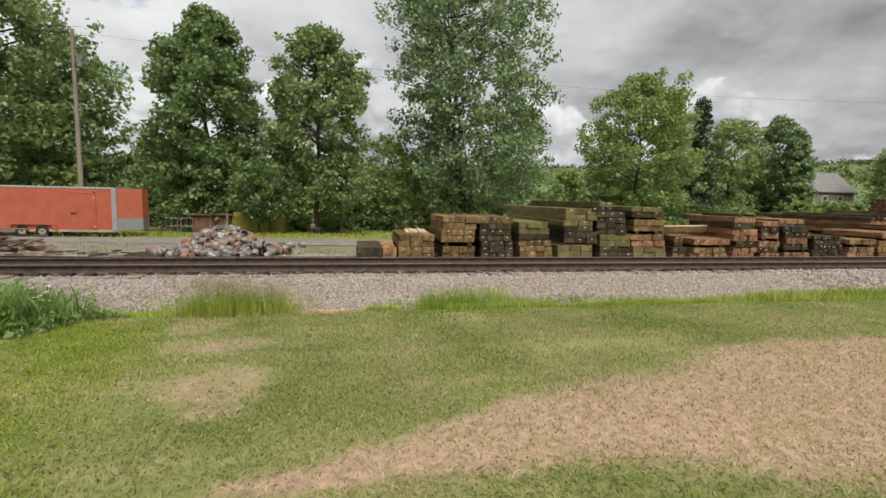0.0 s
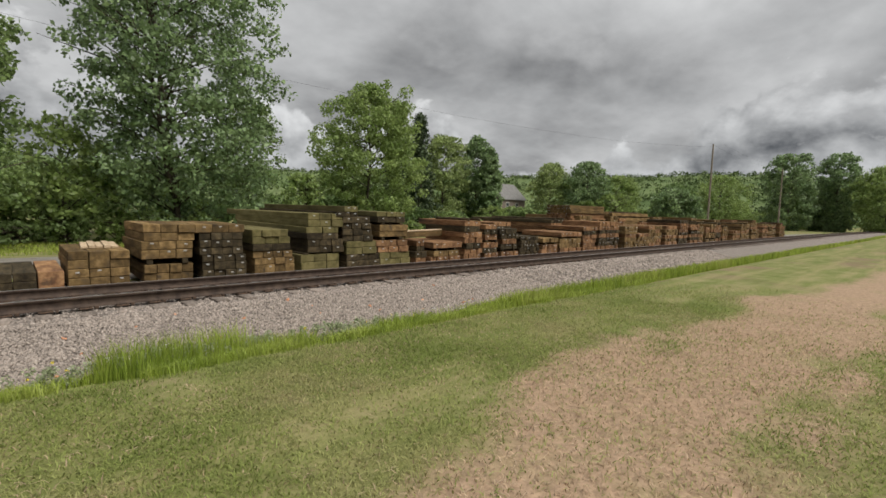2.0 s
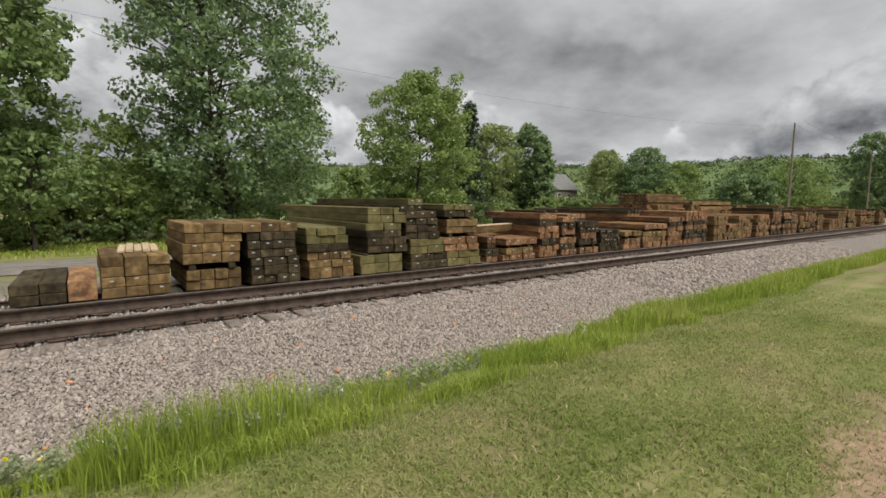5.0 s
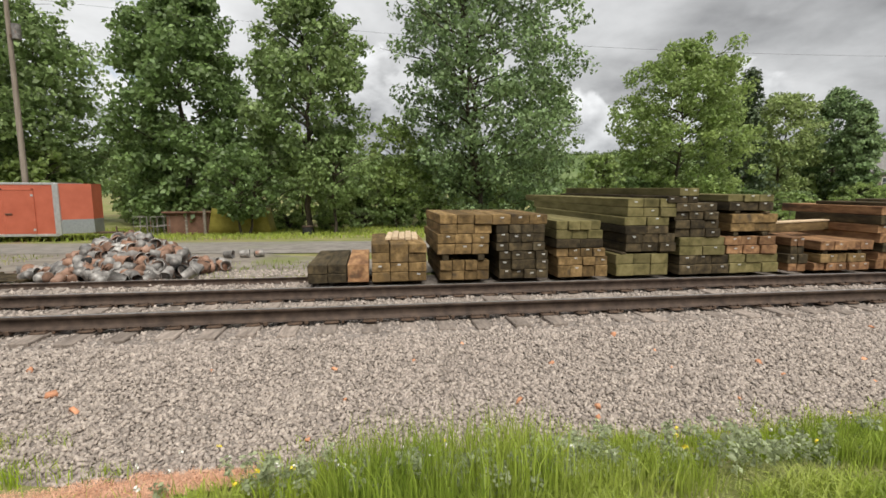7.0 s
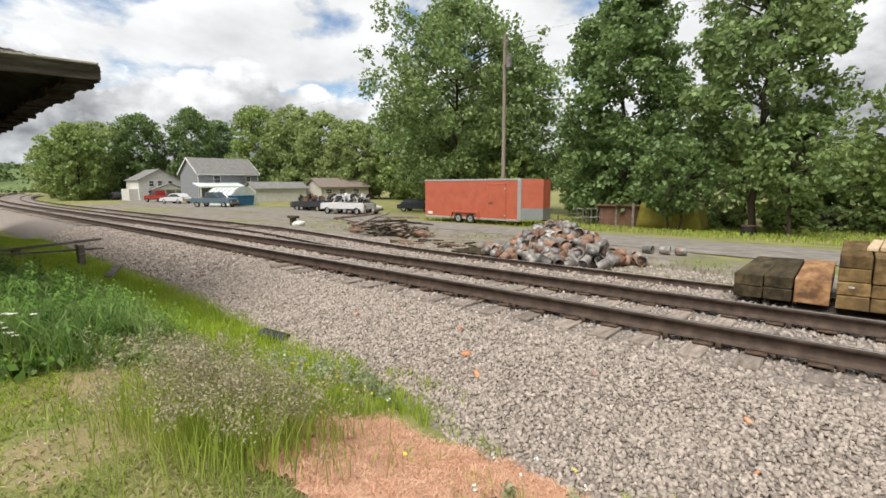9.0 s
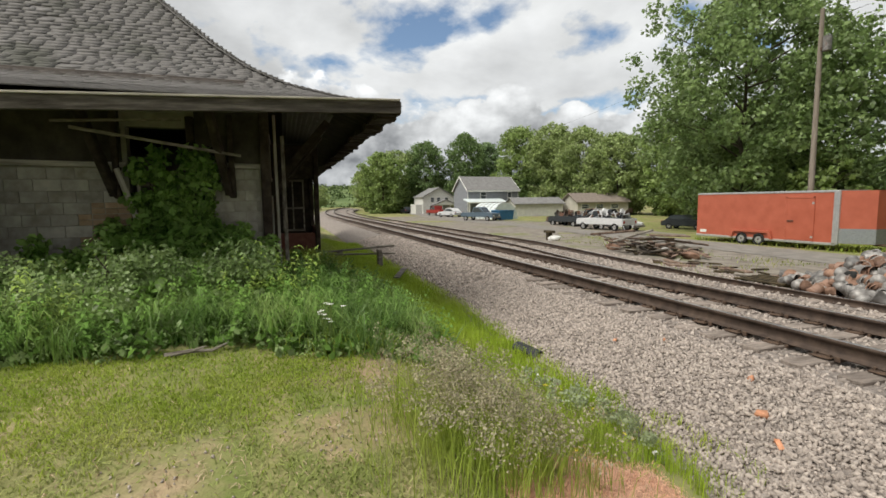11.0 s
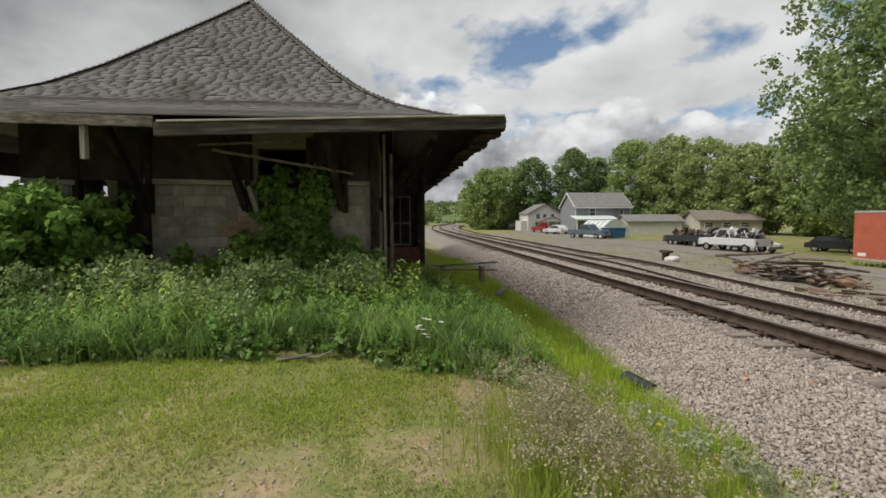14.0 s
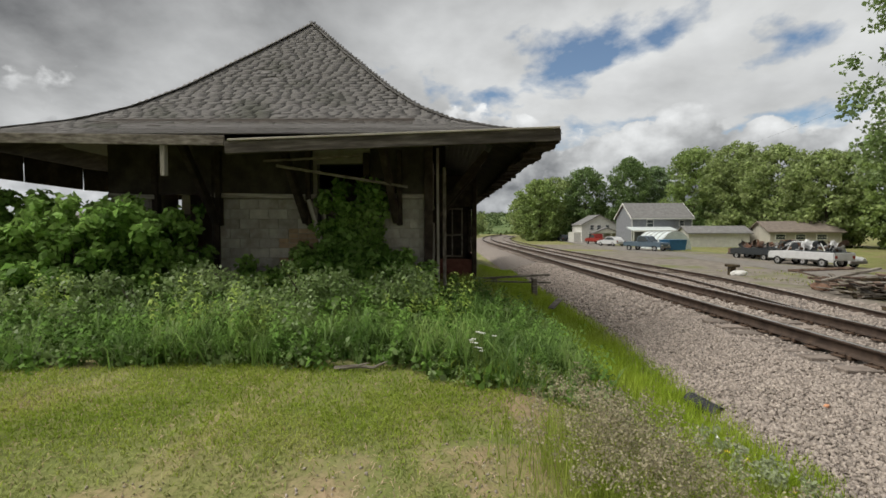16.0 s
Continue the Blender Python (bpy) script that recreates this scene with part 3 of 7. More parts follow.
tie_me = part("tie", bmbox(-0.115, -1.30, -0.18, 0.115, 1.30, 0.0, bevel=0.012), m_tie).data
bpy.data.objects.remove(bpy.data.objects["tie"])
plate_bm = bmesh.new()
box(plate_bm, -0.10, -0.17, 0.0, 0.10, 0.17, 0.018, bevel=0.004)
for sx in (-0.07, 0.07):
    for sy in (-0.105, 0.105):
        box(plate_bm, sx - 0.014, sy - 0.02, 0.018, sx + 0.014, sy + 0.02, 0.045)
plate_ob = part("tie_plate", plate_bm, m_iron)
plate_me = plate_ob.data
bpy.data.objects.remove(plate_ob)
anchor_bm = bmesh.new()
box(anchor_bm, -0.018, -0.10, -0.03, 0.018, 0.10, 0.006, bevel=0.005)
box(anchor_bm, -0.03, -0.115, -0.03, 0.03, -0.085, 0.03, bevel=0.006)
anchor_ob = part("rail_anchor", anchor_bm, m_iron)
anchor_me = anchor_ob.data
bpy.data.objects.remove(anchor_ob)
x = -60.0
while x < 70:
    dy = track_y(x)
    t = piece("tie", tie_me, main_line, pose(x + rng.uniform(-0.03, 0.03), 12.75 + dy + rng.uniform(-0.06, 0.06), -0.226 + rng.uniform(-0.03, 0.008), -1.1, 0, rng.uniform(-1.2, 1.2)))
    if -14 < x < 20:
        for yy, zz in ((12.0, -0.205), (13.505, -0.234)):
            piece("tie_plate", plate_me, main_line, pose(x, yy + dy, zz - 0.001, -1.1, 0, 0))
            if rng.random() < 0.75:
                piece("rail_anchor", anchor_me, main_line, pose(x + 0.15, yy + dy, zz + 0.014, 0, 0, rng.choice((0, 180))))
    x += 0.53 + rng.uniform(-0.03, 0.03)


def siding_y(x):
    return 15.55 + 1.3 * smooth01((-x - 6) / 14) + track_y(x)


siding = thing("siding_track", pose(0, 0, 0), "disused siding with thin rusty rails and rotten ties", "railway track", kind="structure")
sx = steps((-150, -40, 4), (-40, 2.5, 1.0))
rail("rail", sx, lambda x: (siding_y(x) - 0.75, -0.36 + 0.01 * noise.noise((x * 0.4, 0, 0))), siding, "thin rusty rail", 0.75)
rail("rail", sx, lambda x: (siding_y(x) + 0.75, -0.35 + 0.01 * noise.noise((x * 0.4, 5, 0))), siding, "thin rusty rail", 0.75)
x = -50.0
while x < 2:
    piece("tie", tie_me, siding, pose(x, siding_y(x) + rng.uniform(-0.15, 0.15), -0.50 + rng.uniform(-0.02, 0.03), rng.uniform(-2, 2), rng.uniform(-3, 3), rng.uniform(-5, 5)))
    x += 0.58 + rng.uniform(-0.08, 0.12)

# ---------------------------------------------------------------- stacked timbers on the siding
endplate_ob = part("end_plate", bmbox(-0.038, -0.004, -0.016, 0.038, 0.004, 0.016, bevel=0.005), m_endplate)
endplate_me = endplate_ob.data
bpy.data.objects.remove(endplate_ob)
timber_cache = {}


def timber(parent, mat, x0, x1, z0, z1, y0, length, rng, plate=0.0):
    """One squared timber with its end towards the main line."""
    key = (round(x1 - x0, 1), round(z1 - z0, 2), round(length * 2) / 2, mat.name)
    w, h, ln = x1 - x0, z1 - z0, key[2]
    if key not in timber_cache:
        bm = bmesh.new()
        box(bm, -w / 2, 0, -h / 2, w / 2, ln, h / 2, bevel=0.012, rough=0.006, rng=rng)
        ob = part("timber", bm, mat)
        timber_cache[key] = (ob.data, w, h)
        bpy.data.objects.remove(ob)
    me, cw, ch = timber_cache[key]
    dy = rng.uniform(-0.05, 0.04)
    m = pose((x0 + x1) / 2, y0 + dy, (z0 + z1) / 2, 0, 0, rng.uniform(-0.5, 0.5)) @ Matrix.Diagonal((w / cw * 0.985, 1, h / ch * 0.985, 1))
    ob = piece("timber", me, parent, m)
    if rng.random() < plate * 0.75:
        pl = piece("end_plate", endplate_me, parent, pose((x0 + x1) / 2 + rng.uniform(-0.04, 0.04), y0 + dy - 0.006, z1 - h * rng.uniform(0.12, 0.4), 0, rng.uniform(-8, 8), 0))
    return ob


FRONT = 15.48


def bundle(x0, rows, label, y0=FRONT, turn=0.0, seed=1):
    """rows: (left, right, bottom, top, pieces across, length, material, plates), left and right from x0."""
    rng = random.Random(seed)
    b = thing("timber_stack", pose(x0, y0, 0, 0, 0, turn), label, "timber stack", "timber stacks along the siding")
    for a, c, z0, z1, n, ln, mat, plates in rows:
        e = [a + (c - a) * k / n for k in range(n + 1)]
        for k in range(n):
            timber(b, mat, e[k], e[k + 1] - 0.006, z0, z1 - 0.004, 0, ln, rng, plates)
    return b


T, D, R, O = m_timber_tan, m_timber_dark, m_timber_red, m_timber_olive
Z0 = -0.355
bundle(0.13, [(0, 0.42, Z0, -0.155, 1, 2.6, D, 0), (0.42, 0.82, Z0, -0.155, 1, 2.6, D, 0), (0, 0.42, -0.155, 0.045, 1, 2.6, D, 0),
              (0.42, 0.82, -0.155, 0.045, 1, 2.6, D, 0), (0.83, 1.30, Z0, 0.045, 1, 2.6, R, 0)], "low stack of dark square timbers beside the siding", seed=2)
bundle(1.49, [(0, 1.20, Z0, -0.145, 3, 2.6, T, 0.9), (0, 1.20, -0.145, 0.065, 3, 2.6, T, 0.9), (0, 0.39, 0.065, 0.275, 1, 2.6, T, 0), (0.80, 1.2, 0.065, 0.275, 1, 2.6, T, 0),
              (0, 0.39, 0.275, 0.475, 1, 2.6, T, 0), (0.80, 1.2, 0.275, 0.475, 1, 2.6, T, 0), (0.40, 0.80, 0.065, 0.475, 1, 2.6, T, 0)], "stack of tan square timbers with plated ends", seed=3)
b = thing("board_pile", pose(1.80, FRONT + 0.75, 0.478, 0, 0, -4), "loose fresh short boards lying on a timber stack", "boards")
for k in range(5):
    part("board", bmbox(k * 0.155, 0.05 * (k % 3), 0, k * 0.155 + 0.14, 1.6 + 0.1 * (k % 2), 0.05 + 0.02 * (k % 2), bevel=0.006), m_plank, b)
bundle(2.98, [(0, 1.13, Z0, -0.14, 4, 2.6, T, 0), (0, 1.13, -0.14, 0.09, 4, 2.6, T, 0), (-0.06, 1.10, 0.23, 0.46, 3, 2.6, T, 0.9), (-0.06, 1.12, 0.46, 0.68, 3, 2.6, T, 0.9),
              (0, 1.17, 0.68, 0.89, 3, 2.6, T, 0), (0, 1.17, 0.89, 1.11, 3, 2.6, T, 0), (0.05, 0.2, 0.09, 0.226, 1, 2.5, D, 0), (0.85, 1.0, 0.09, 0.226, 1, 2.5, D, 0)],
       "tall stack of brown square timbers with plated ends", seed=4)
bundle(4.26, [(0.08, 1.23, Z0, -0.14, 4, 2.6, D, 1), (0.08, 1.22, -0.14, 0.08, 4, 2.6, D, 1), (0.07, 1.21, 0.08, 0.28, 4, 2.6, D, 1), (0.0, 1.14, 0.28, 0.48, 4, 2.6, D, 1),
              (0, 1.14, 0.48, 0.68, 4, 2.6, D, 1), (0, 1.14, 0.68, 0.88, 4, 2.6, D, 0.5), (-0.10, 1.19, 0.88, 1.11, 3, 2.6, T, 0.6)],
       "tall stack of black creosoted timbers with shiny end plates", seed=5)
bundle(5.69, [(0.02, 1.25, Z0, -0.08, 4, 2.9, T, 0.7), (0.02, 1.24, -0.08, 0.12, 4, 2.9, T, 0.8), (0, 1.17, 0.12, 0.32, 4, 2.9, T, 0.8), (-0.02, 1.14, 0.32, 0.53, 2, 2.9, D, 0),
              (-0.02, 1.13, 0.53, 0.74, 3, 2.9, O, 0), (-0.02, 1.06, 0.74, 0.95, 4, 2.9, O, 0)], "stack of olive brown timbers with uneven rows", seed=6)
bundle(7.15, [(0, 1.35, Z0, -0.08, 3, 2.6, O, 0), (0, 1.34, -0.08, 0.16, 3, 2.6, O, 0), (0.22, 1.50, 0.21, 0.42, 3, 5.0, D, 0.8), (0.21, 1.49, 0.42, 0.63, 3, 5.0, D, 0.8), (0.17, 1.30, 0.63, 0.83, 2, 5.5, D, 0.2),
              (0.17, 1.30, 0.83, 1.03, 2, 6.0, O, 0.2), (0.24, 1.45, 1.03, 1.25, 3, 6.5, O, 0.6), (0.24, 1.44, 1.25, 1.46, 3, 7.5, O, 0.7), (0.1, 0.25, 0.16, 0.206, 1, 2.4, D, 0), (1.1, 1.25, 0.16, 0.206, 1, 2.4, D, 0)],
       "large stack of long dark timbers, tops weathered olive", seed=7)
bundle(8.75, [(0, 1.37, Z0, -0.12, 3, 2.6, D, 0.9), (0, 1.36, -0.12, 0.10, 3, 2.6, D, 0.9), (0, 1.22, 0.10, 0.33, 2, 3.5, O, 0.3), (-0.02, 1.21, 0.33, 0.54, 2, 3.5, O, 0), (-0.12, 1.05, 0.54, 0.74, 3, 4.5, D, 0.5),
              (-0.14, 1.03, 0.74, 0.95, 3, 4.5, D, 0.6), (-0.16, 0.96, 0.95, 1.15, 3, 5.5, D, 0.8), (-0.16, 0.96, 1.15, 1.36, 3, 5.5, D, 0.8), (-0.40, 0.43, 1.36, 1.52, 3, 6.5, D, 0.8), (-0.1, 0.43, 1.52, 1.71, 2, 6.5, O, 0.8)],
       "tallest stack of dark long timbers with plated ends", seed=8)
bundle(10.05, [(0.08, 1.44, Z0, -0.11, 3, 2.6, O, 0.2), (0.07, 1.42, -0.11, 0.11, 3, 2.6, O, 0.2), (0, 1.32, 0.11, 0.33, 3, 2.6, R, 0.9), (-0.10, 1.26, 0.33, 0.55, 3, 2.6, R, 0.9), (0, 1.31, 0.66, 0.87, 2, 5.0, T, 0.1),
               (0, 1.30, 0.87, 1.10, 2, 5.0, T, 0.1), (-0.07, 1.16, 1.17, 1.38, 3, 6.5, D, 0.7), (-0.07, 1.15, 1.38, 1.56, 3, 6.5, O, 0.7), (0.1, 0.25, 0.55, 0.656, 1, 4.5, D, 0), (0.9, 1.05, 0.55, 0.656, 1, 4.5, D, 0),
               (0.1, 0.25, 1.10, 1.166, 1, 4.5, D, 0), (0.9, 1.05, 1.10, 1.166, 1, 4.5, D, 0)], "stack of mixed timbers with gaps on spacers", seed=9)


def mixed_stack(x0, width, top, length, mats, label, seed, y0=FRONT, small=False, turn=0.0):
    """A stack in courses of its own widths, with a few spacers."""
    rng = random.Random(seed)
    rows, z = [], Z0
    while z < top - 0.1:
        h = rng.choice((0.16, 0.18)) if small else rng.choice((0.2, 0.22, 0.24))
        a, c = rng.uniform(-0.06, 0.1), width + rng.uniform(-0.14, 0.05)
        n = max(2, round((c - a) / (0.2 if small else rng.choice((0.24, 0.3, 0.4)))))
        rows.append((a, c, z, z + h, n, length * rng.choice((0.9, 1.0, 1.0, 1.1)), rng.choice(mats), rng.choice((0.2, 0.7, 0.95))))
        z += h
        if rng.random() < 0.2:
            for s in (0.12, 0.75):
                rows.append((s * width, s * width + 0.14, z, z + 0.1, 1, length * 0.85, D, 0))
            z += 0.1
    return bundle(x0, rows, label, y0=y0, seed=seed, turn=turn)


mixed_stack(11.75, 0.55, 0.45, 2.6, [R, D], "short stack of reddish timber offcuts with plated ends", 21)
mixed_stack(12.55, 1.6, 0.42, 2.6, [R, T], "low stack of reddish brown timbers with bright end plates", 22)
b = thing("long_beam", pose(11.6, 16.1, 0, 0, 0, -72), "long tan beam resting across two timber stacks", "beam")
part("beam", bmbox(-0.12, 0, 0.56, 0.12, 3.4, 0.80, bevel=0.012), m_timber_tan, b)
part("plank", bmbox(-0.14, -0.3, 0.803, 0.14, 3.2, 0.845, bevel=0.006), m_plank, b)
mixed_stack(11.7, 1.5, 1.05, 6.5, [R, T], "stack of long reddish beams seen behind lower stacks", 23, y0=18.3)
mixed_stack(14.35, 1.05, 1.15, 2.6, [R, D, R], "stack of red-brown timbers with many end plates", 24)
mixed_stack(15.55, 0.9, 1.15, 2.6, [D, R], "stack of dark timbers with many end plates", 25)
mixed_stack(16.6, 1.3, 0.95, 4.0, [R, D], "stack of dark red beams", 26)
mixed_stack(18.0, 1.5, 0.55, 2.6, [D], "stack of small dark ties with bright plated ends", 27, small=True)
mixed_stack(18.6, 1.4, 1.12, 4.0, [D, R], "stack of dark timbers behind small ties", 28, y0=17.6)
mixed_stack(19.8, 1.3, 0.5, 2.6, [R, T], "low stack of brown timbers", 29)
mixed_stack(21.3, 2.0, 0.75, 3.0, [T, R], "stack of tan and red timbers", 30)
mixed_stack(23.5, 1.5, 1.05, 2.6, [R, D], "stack of red-brown plated timbers", 31)
mixed_stack(24.2, 1.5, 1.45, 6.0, [D, R], "high stack of dark beams further from the track", 32, y0=18.0)
mixed_stack(25.2, 2.4, 1.25, 2.6, [R, D], "wide stack of dark red timbers", 33)
mixed_stack(27.9, 2.0, 2.3, 4.6, [T, R, T], "high stack of small square ties laid along the track", 34, y0=21.0, small=True, turn=-90)
mixed_stack(33.2, 2.2, 1.7, 6.0, [T, T, R], "high stack of long tan beams along the track", 35, y0=21.0, turn=-90)
rng = random.Random(12)
x = 28.0
while x < 68:
    w = rng.uniform(1.0, 2.2)
    mixed_stack(x, w, rng.choice((0.6, 0.9, 1.1, 1.3)), 2.6, rng.choice(([R, T], [R, D], [T, T, R])), rng.choice(("stack of rusty brown timbers", "stack of tan timbers along the siding", "stack of dark red timbers along the siding")), int(x * 10), y0=15.5 + rng.uniform(-0.2, 0.3))
    if rng.random() < 0.5:
        mixed_stack(x + 0.3, w, rng.choice((1.2, 1.5)), 4.0, rng.choice(([R, T], [T])), "stack of timbers in a second line", int(x * 10) + 1, y0=18.6)
    x += w + rng.uniform(0.08, 0.5)

# ---------------------------------------------------------------- the old depot
EX, EY = -6.5, 8.16          # corner of the eaves towards the track
RW, RL = 5.45, 26.0          # half width and length of the roof at the eaves
CY = EY - RW                 # centre line
EZ = 3.10                    # underside of the roof edge
WX, WY = -8.45, 5.97         # corner of the walls
BELL = [(0.0, 0.0), (0.9, 0.28), (1.7, 0.62), (2.4, 1.06), (3.1, 1.66), (3.9, 2.48), (4.7, 3.30), (5.45, 4.11)]


def roof_h(d):
    return float(np.interp(d, [a for a, _ in BELL], [b for _, b in BELL]))


depot = thing("depot_building", pose(0, 0, 0), "derelict railway depot with sagging shingled hip roof", "building")


def roof_point(side, d, s):
    """side 0: the end face, 1: the track face, 2: the far face, 3: the other end; d in from the eave, s along it."""
    z = EZ + 0.05 + roof_h(d)
    return {0: (EX - d, s, z), 1: (s, EY - d, z), 2: (s, CY - RW + d, z), 3: (EX - RL + d, s, z)}[side]


bm = bmesh.new()
for side in range(4):
    rows = []
    for d, _ in BELL:
        a, b = ((CY - RW + d, EY - d) if side in (0, 3) else (EX - RL + d, EX - d))
        k = 14
        rows.append([bm.verts.new(roof_point(side, d, a + (b - a) * i / k)) for i in range(k + 1)])
    for r0, r1 in zip(rows, rows[1:]):
        for i in range(len(r0) - 1):
            bm.faces.new((r0[i], r0[i + 1], r1[i + 1], r1[i]))
bmesh.ops.remove_doubles(bm, verts=bm.verts, dist=0.004)
bmesh.ops.recalc_face_normals(bm, faces=bm.faces)
roof = part("roof", bm, m_shingle_j, depot, "weathered grey shingle roof with flared eaves")
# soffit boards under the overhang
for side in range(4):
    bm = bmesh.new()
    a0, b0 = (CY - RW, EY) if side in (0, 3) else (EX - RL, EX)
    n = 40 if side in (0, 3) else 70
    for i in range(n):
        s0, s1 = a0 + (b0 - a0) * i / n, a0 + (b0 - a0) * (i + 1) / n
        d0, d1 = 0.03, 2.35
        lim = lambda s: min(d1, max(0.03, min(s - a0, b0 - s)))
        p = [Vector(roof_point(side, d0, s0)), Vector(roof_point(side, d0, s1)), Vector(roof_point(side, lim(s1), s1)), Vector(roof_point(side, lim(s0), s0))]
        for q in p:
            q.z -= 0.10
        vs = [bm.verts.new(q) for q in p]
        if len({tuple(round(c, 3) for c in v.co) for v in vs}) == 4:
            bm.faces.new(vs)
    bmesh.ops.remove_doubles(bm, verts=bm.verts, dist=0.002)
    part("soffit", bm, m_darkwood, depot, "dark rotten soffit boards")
# fascia: the end one has split and sags
rng = random.Random(3)


def beam_between(name, p0, p1, w, h, mat, parent, label="", up=(0, 0, 1)):
    p0, p1 = Vector(p0), Vector(p1)
    ln = (p1 - p0).length
    q = (p1 - p0).to_track_quat("X", "Z")
    bm = bmesh.new()
    box(bm, 0, -w / 2, -h / 2, ln, w / 2, h / 2, bevel=min(w, h) * 0.12, rough=min(w, h) * 0.06, rng=rng)
    ob = part(name, bm, mat, parent, label)
    ob.matrix_basis = Matrix.Translation(p0) @ q.to_matrix().to_4x4()
    return ob


beam_between("fascia", (EX + 0.02, 2.75, EZ - 0.06), (EX + 0.02, CY - RW, EZ + 0.02), 0.05, 0.16, m_oldwood, depot, "pale weathered fascia board")
beam_between("fascia", (EX + 0.10, 2.8, EZ - 0.19), (EX + 0.04, EY + 0.02, EZ + 0.02), 0.06, 0.20, m_greywood, depot, "sagging broken fascia board")
beam_between("trim_strip", (EX + 0.13, 2.85, EZ - 0.07), (EX + 0.10, EY, EZ + 0.125), 0.05, 0.03, m_palewood, depot, "pale split edge board")
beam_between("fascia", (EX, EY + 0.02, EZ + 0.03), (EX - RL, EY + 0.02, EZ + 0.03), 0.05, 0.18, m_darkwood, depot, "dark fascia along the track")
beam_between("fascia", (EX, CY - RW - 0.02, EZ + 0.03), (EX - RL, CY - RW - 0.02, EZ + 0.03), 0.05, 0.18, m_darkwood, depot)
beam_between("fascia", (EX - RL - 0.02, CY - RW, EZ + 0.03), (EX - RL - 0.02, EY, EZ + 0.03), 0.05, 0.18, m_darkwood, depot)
# added dark boards stand in for a lower far eave, closing the sky gap
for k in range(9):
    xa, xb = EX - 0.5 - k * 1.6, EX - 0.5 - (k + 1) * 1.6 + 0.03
    beam_between("hanging_soffit_board", (xa, CY - RW + 0.35, EZ - 0.22 - 0.03 * (k % 3)), (xb, CY - RW + 0.32, EZ - 0.24 - 0.03 * (k % 2)), 0.05, 0.52, m_darkwood, depot, "added dark filler board below the far eave")
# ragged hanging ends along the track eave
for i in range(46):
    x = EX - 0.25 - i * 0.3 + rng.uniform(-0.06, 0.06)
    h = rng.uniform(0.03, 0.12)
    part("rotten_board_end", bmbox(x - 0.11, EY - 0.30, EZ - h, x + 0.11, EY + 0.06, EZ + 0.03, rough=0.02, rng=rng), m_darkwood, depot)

# walls: block facing on a backing, openings through
WALL_BACK = 2 * CY - WY
FL = -0.02
wall = part("wall", bmesh.new(), m_mortar, depot, "painted block wall, stained and partly stripped")
bm = bmesh.new()
END_OPEN = [(0.40, 1.62, 0.7, 3.1), (3.70, 4.72, 0.9, 2.95)]


def wall_with_openings(bm, a0, a1, z0, z1, opens, put):
    """Solid wall pieces round openings; put(a, b, c, d) adds one box."""
    cuts = sorted({a0, a1, *[o[0] for o in opens], *[o[1] for o in opens]})
    for a, b in zip(cuts, cuts[1:]):
        mid = (a + b) / 2
        mine = [o for o in opens if o[0] < mid < o[1]]
        zc = z0
        for o in sorted(mine, key=lambda q: q[2]):
            put(a, b, zc, o[2])
            zc = o[3]
        put(a, b, zc, z1)


wall_with_openings(bm, WALL_BACK, WY, FL - 0.4, EZ + 0.55, END_OPEN, lambda a, b, c, d: box(bm, WX - 0.28, a, c, WX - 0.05, b, d))
TRACK_OPEN = [(-12.0, -11.0, FL, 2.3), (-13.6, -12.5, 0.9, 2.4), (-20.0, -18.8, 0.9, 2.4), (-23, -22, FL, 2.3)]
wall_with_openings(bm, WX - 22.3, WX - 0.28, FL - 0.4, EZ + 0.55, TRACK_OPEN, lambda a, b, c, d: box(bm, a, WY - 0.23, c, b, WY, d))
wall_with_openings(bm, WX - 22.3, WX - 0.28, FL - 0.4, EZ + 0.55, [(-11.1, -10.55, 2.0, 2.5)], lambda a, b, c, d: box(bm, a, WALL_BACK, c, b, WALL_BACK + 0.23, d))
box(bm, WX - 22.5, WALL_BACK, FL - 0.4, WX - 22.3, WY, EZ + 0.55)
box(bm, WX - 12.2, WALL_BACK + 0.23, FL - 0.3, WX - 12.0, WY - 0.23, EZ + 0.5)
bm.to_mesh(wall.data)
bm.free()
part("depot_floor", bmbox(WX - 22.3, WALL_BACK + 0.23, FL - 0.3, WX - 0.28, WY - 0.23, FL), m_darkwood, depot, "dark wooden floor")
part("depot_ceiling", bmbox(WX - 22.3, WALL_BACK + 0.23, EZ + 0.5, WX - 0.28, WY - 0.23, EZ + 0.55), m_darkwood, depot, "dark ceiling boards")

# frieze board and brackets under the eave on the end wall
for a, b in ((WALL_BACK, 0.40), (1.62, 3.70), (4.72, WY)):
    beam_between("frieze_board", (WX + 0.02, a, 2.30), (WX + 0.02, b, 2.27), 0.06, 0.09, m_palewood, depot)
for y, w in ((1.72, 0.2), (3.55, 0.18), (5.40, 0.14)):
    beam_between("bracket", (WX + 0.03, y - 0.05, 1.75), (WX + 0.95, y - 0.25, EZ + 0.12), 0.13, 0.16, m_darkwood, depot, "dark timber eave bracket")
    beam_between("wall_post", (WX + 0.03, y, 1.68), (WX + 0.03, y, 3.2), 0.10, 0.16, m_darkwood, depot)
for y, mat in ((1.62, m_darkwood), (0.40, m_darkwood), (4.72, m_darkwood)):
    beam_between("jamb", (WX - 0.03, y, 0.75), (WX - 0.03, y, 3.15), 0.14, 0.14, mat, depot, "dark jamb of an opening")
beam_between("leaning_board", (WX + 0.22, 3.60, 2.2), (WX + 0.30, 3.92, 1.15), 0.03, 0.10, m_palewood, depot, "pale board leaning in the doorway")
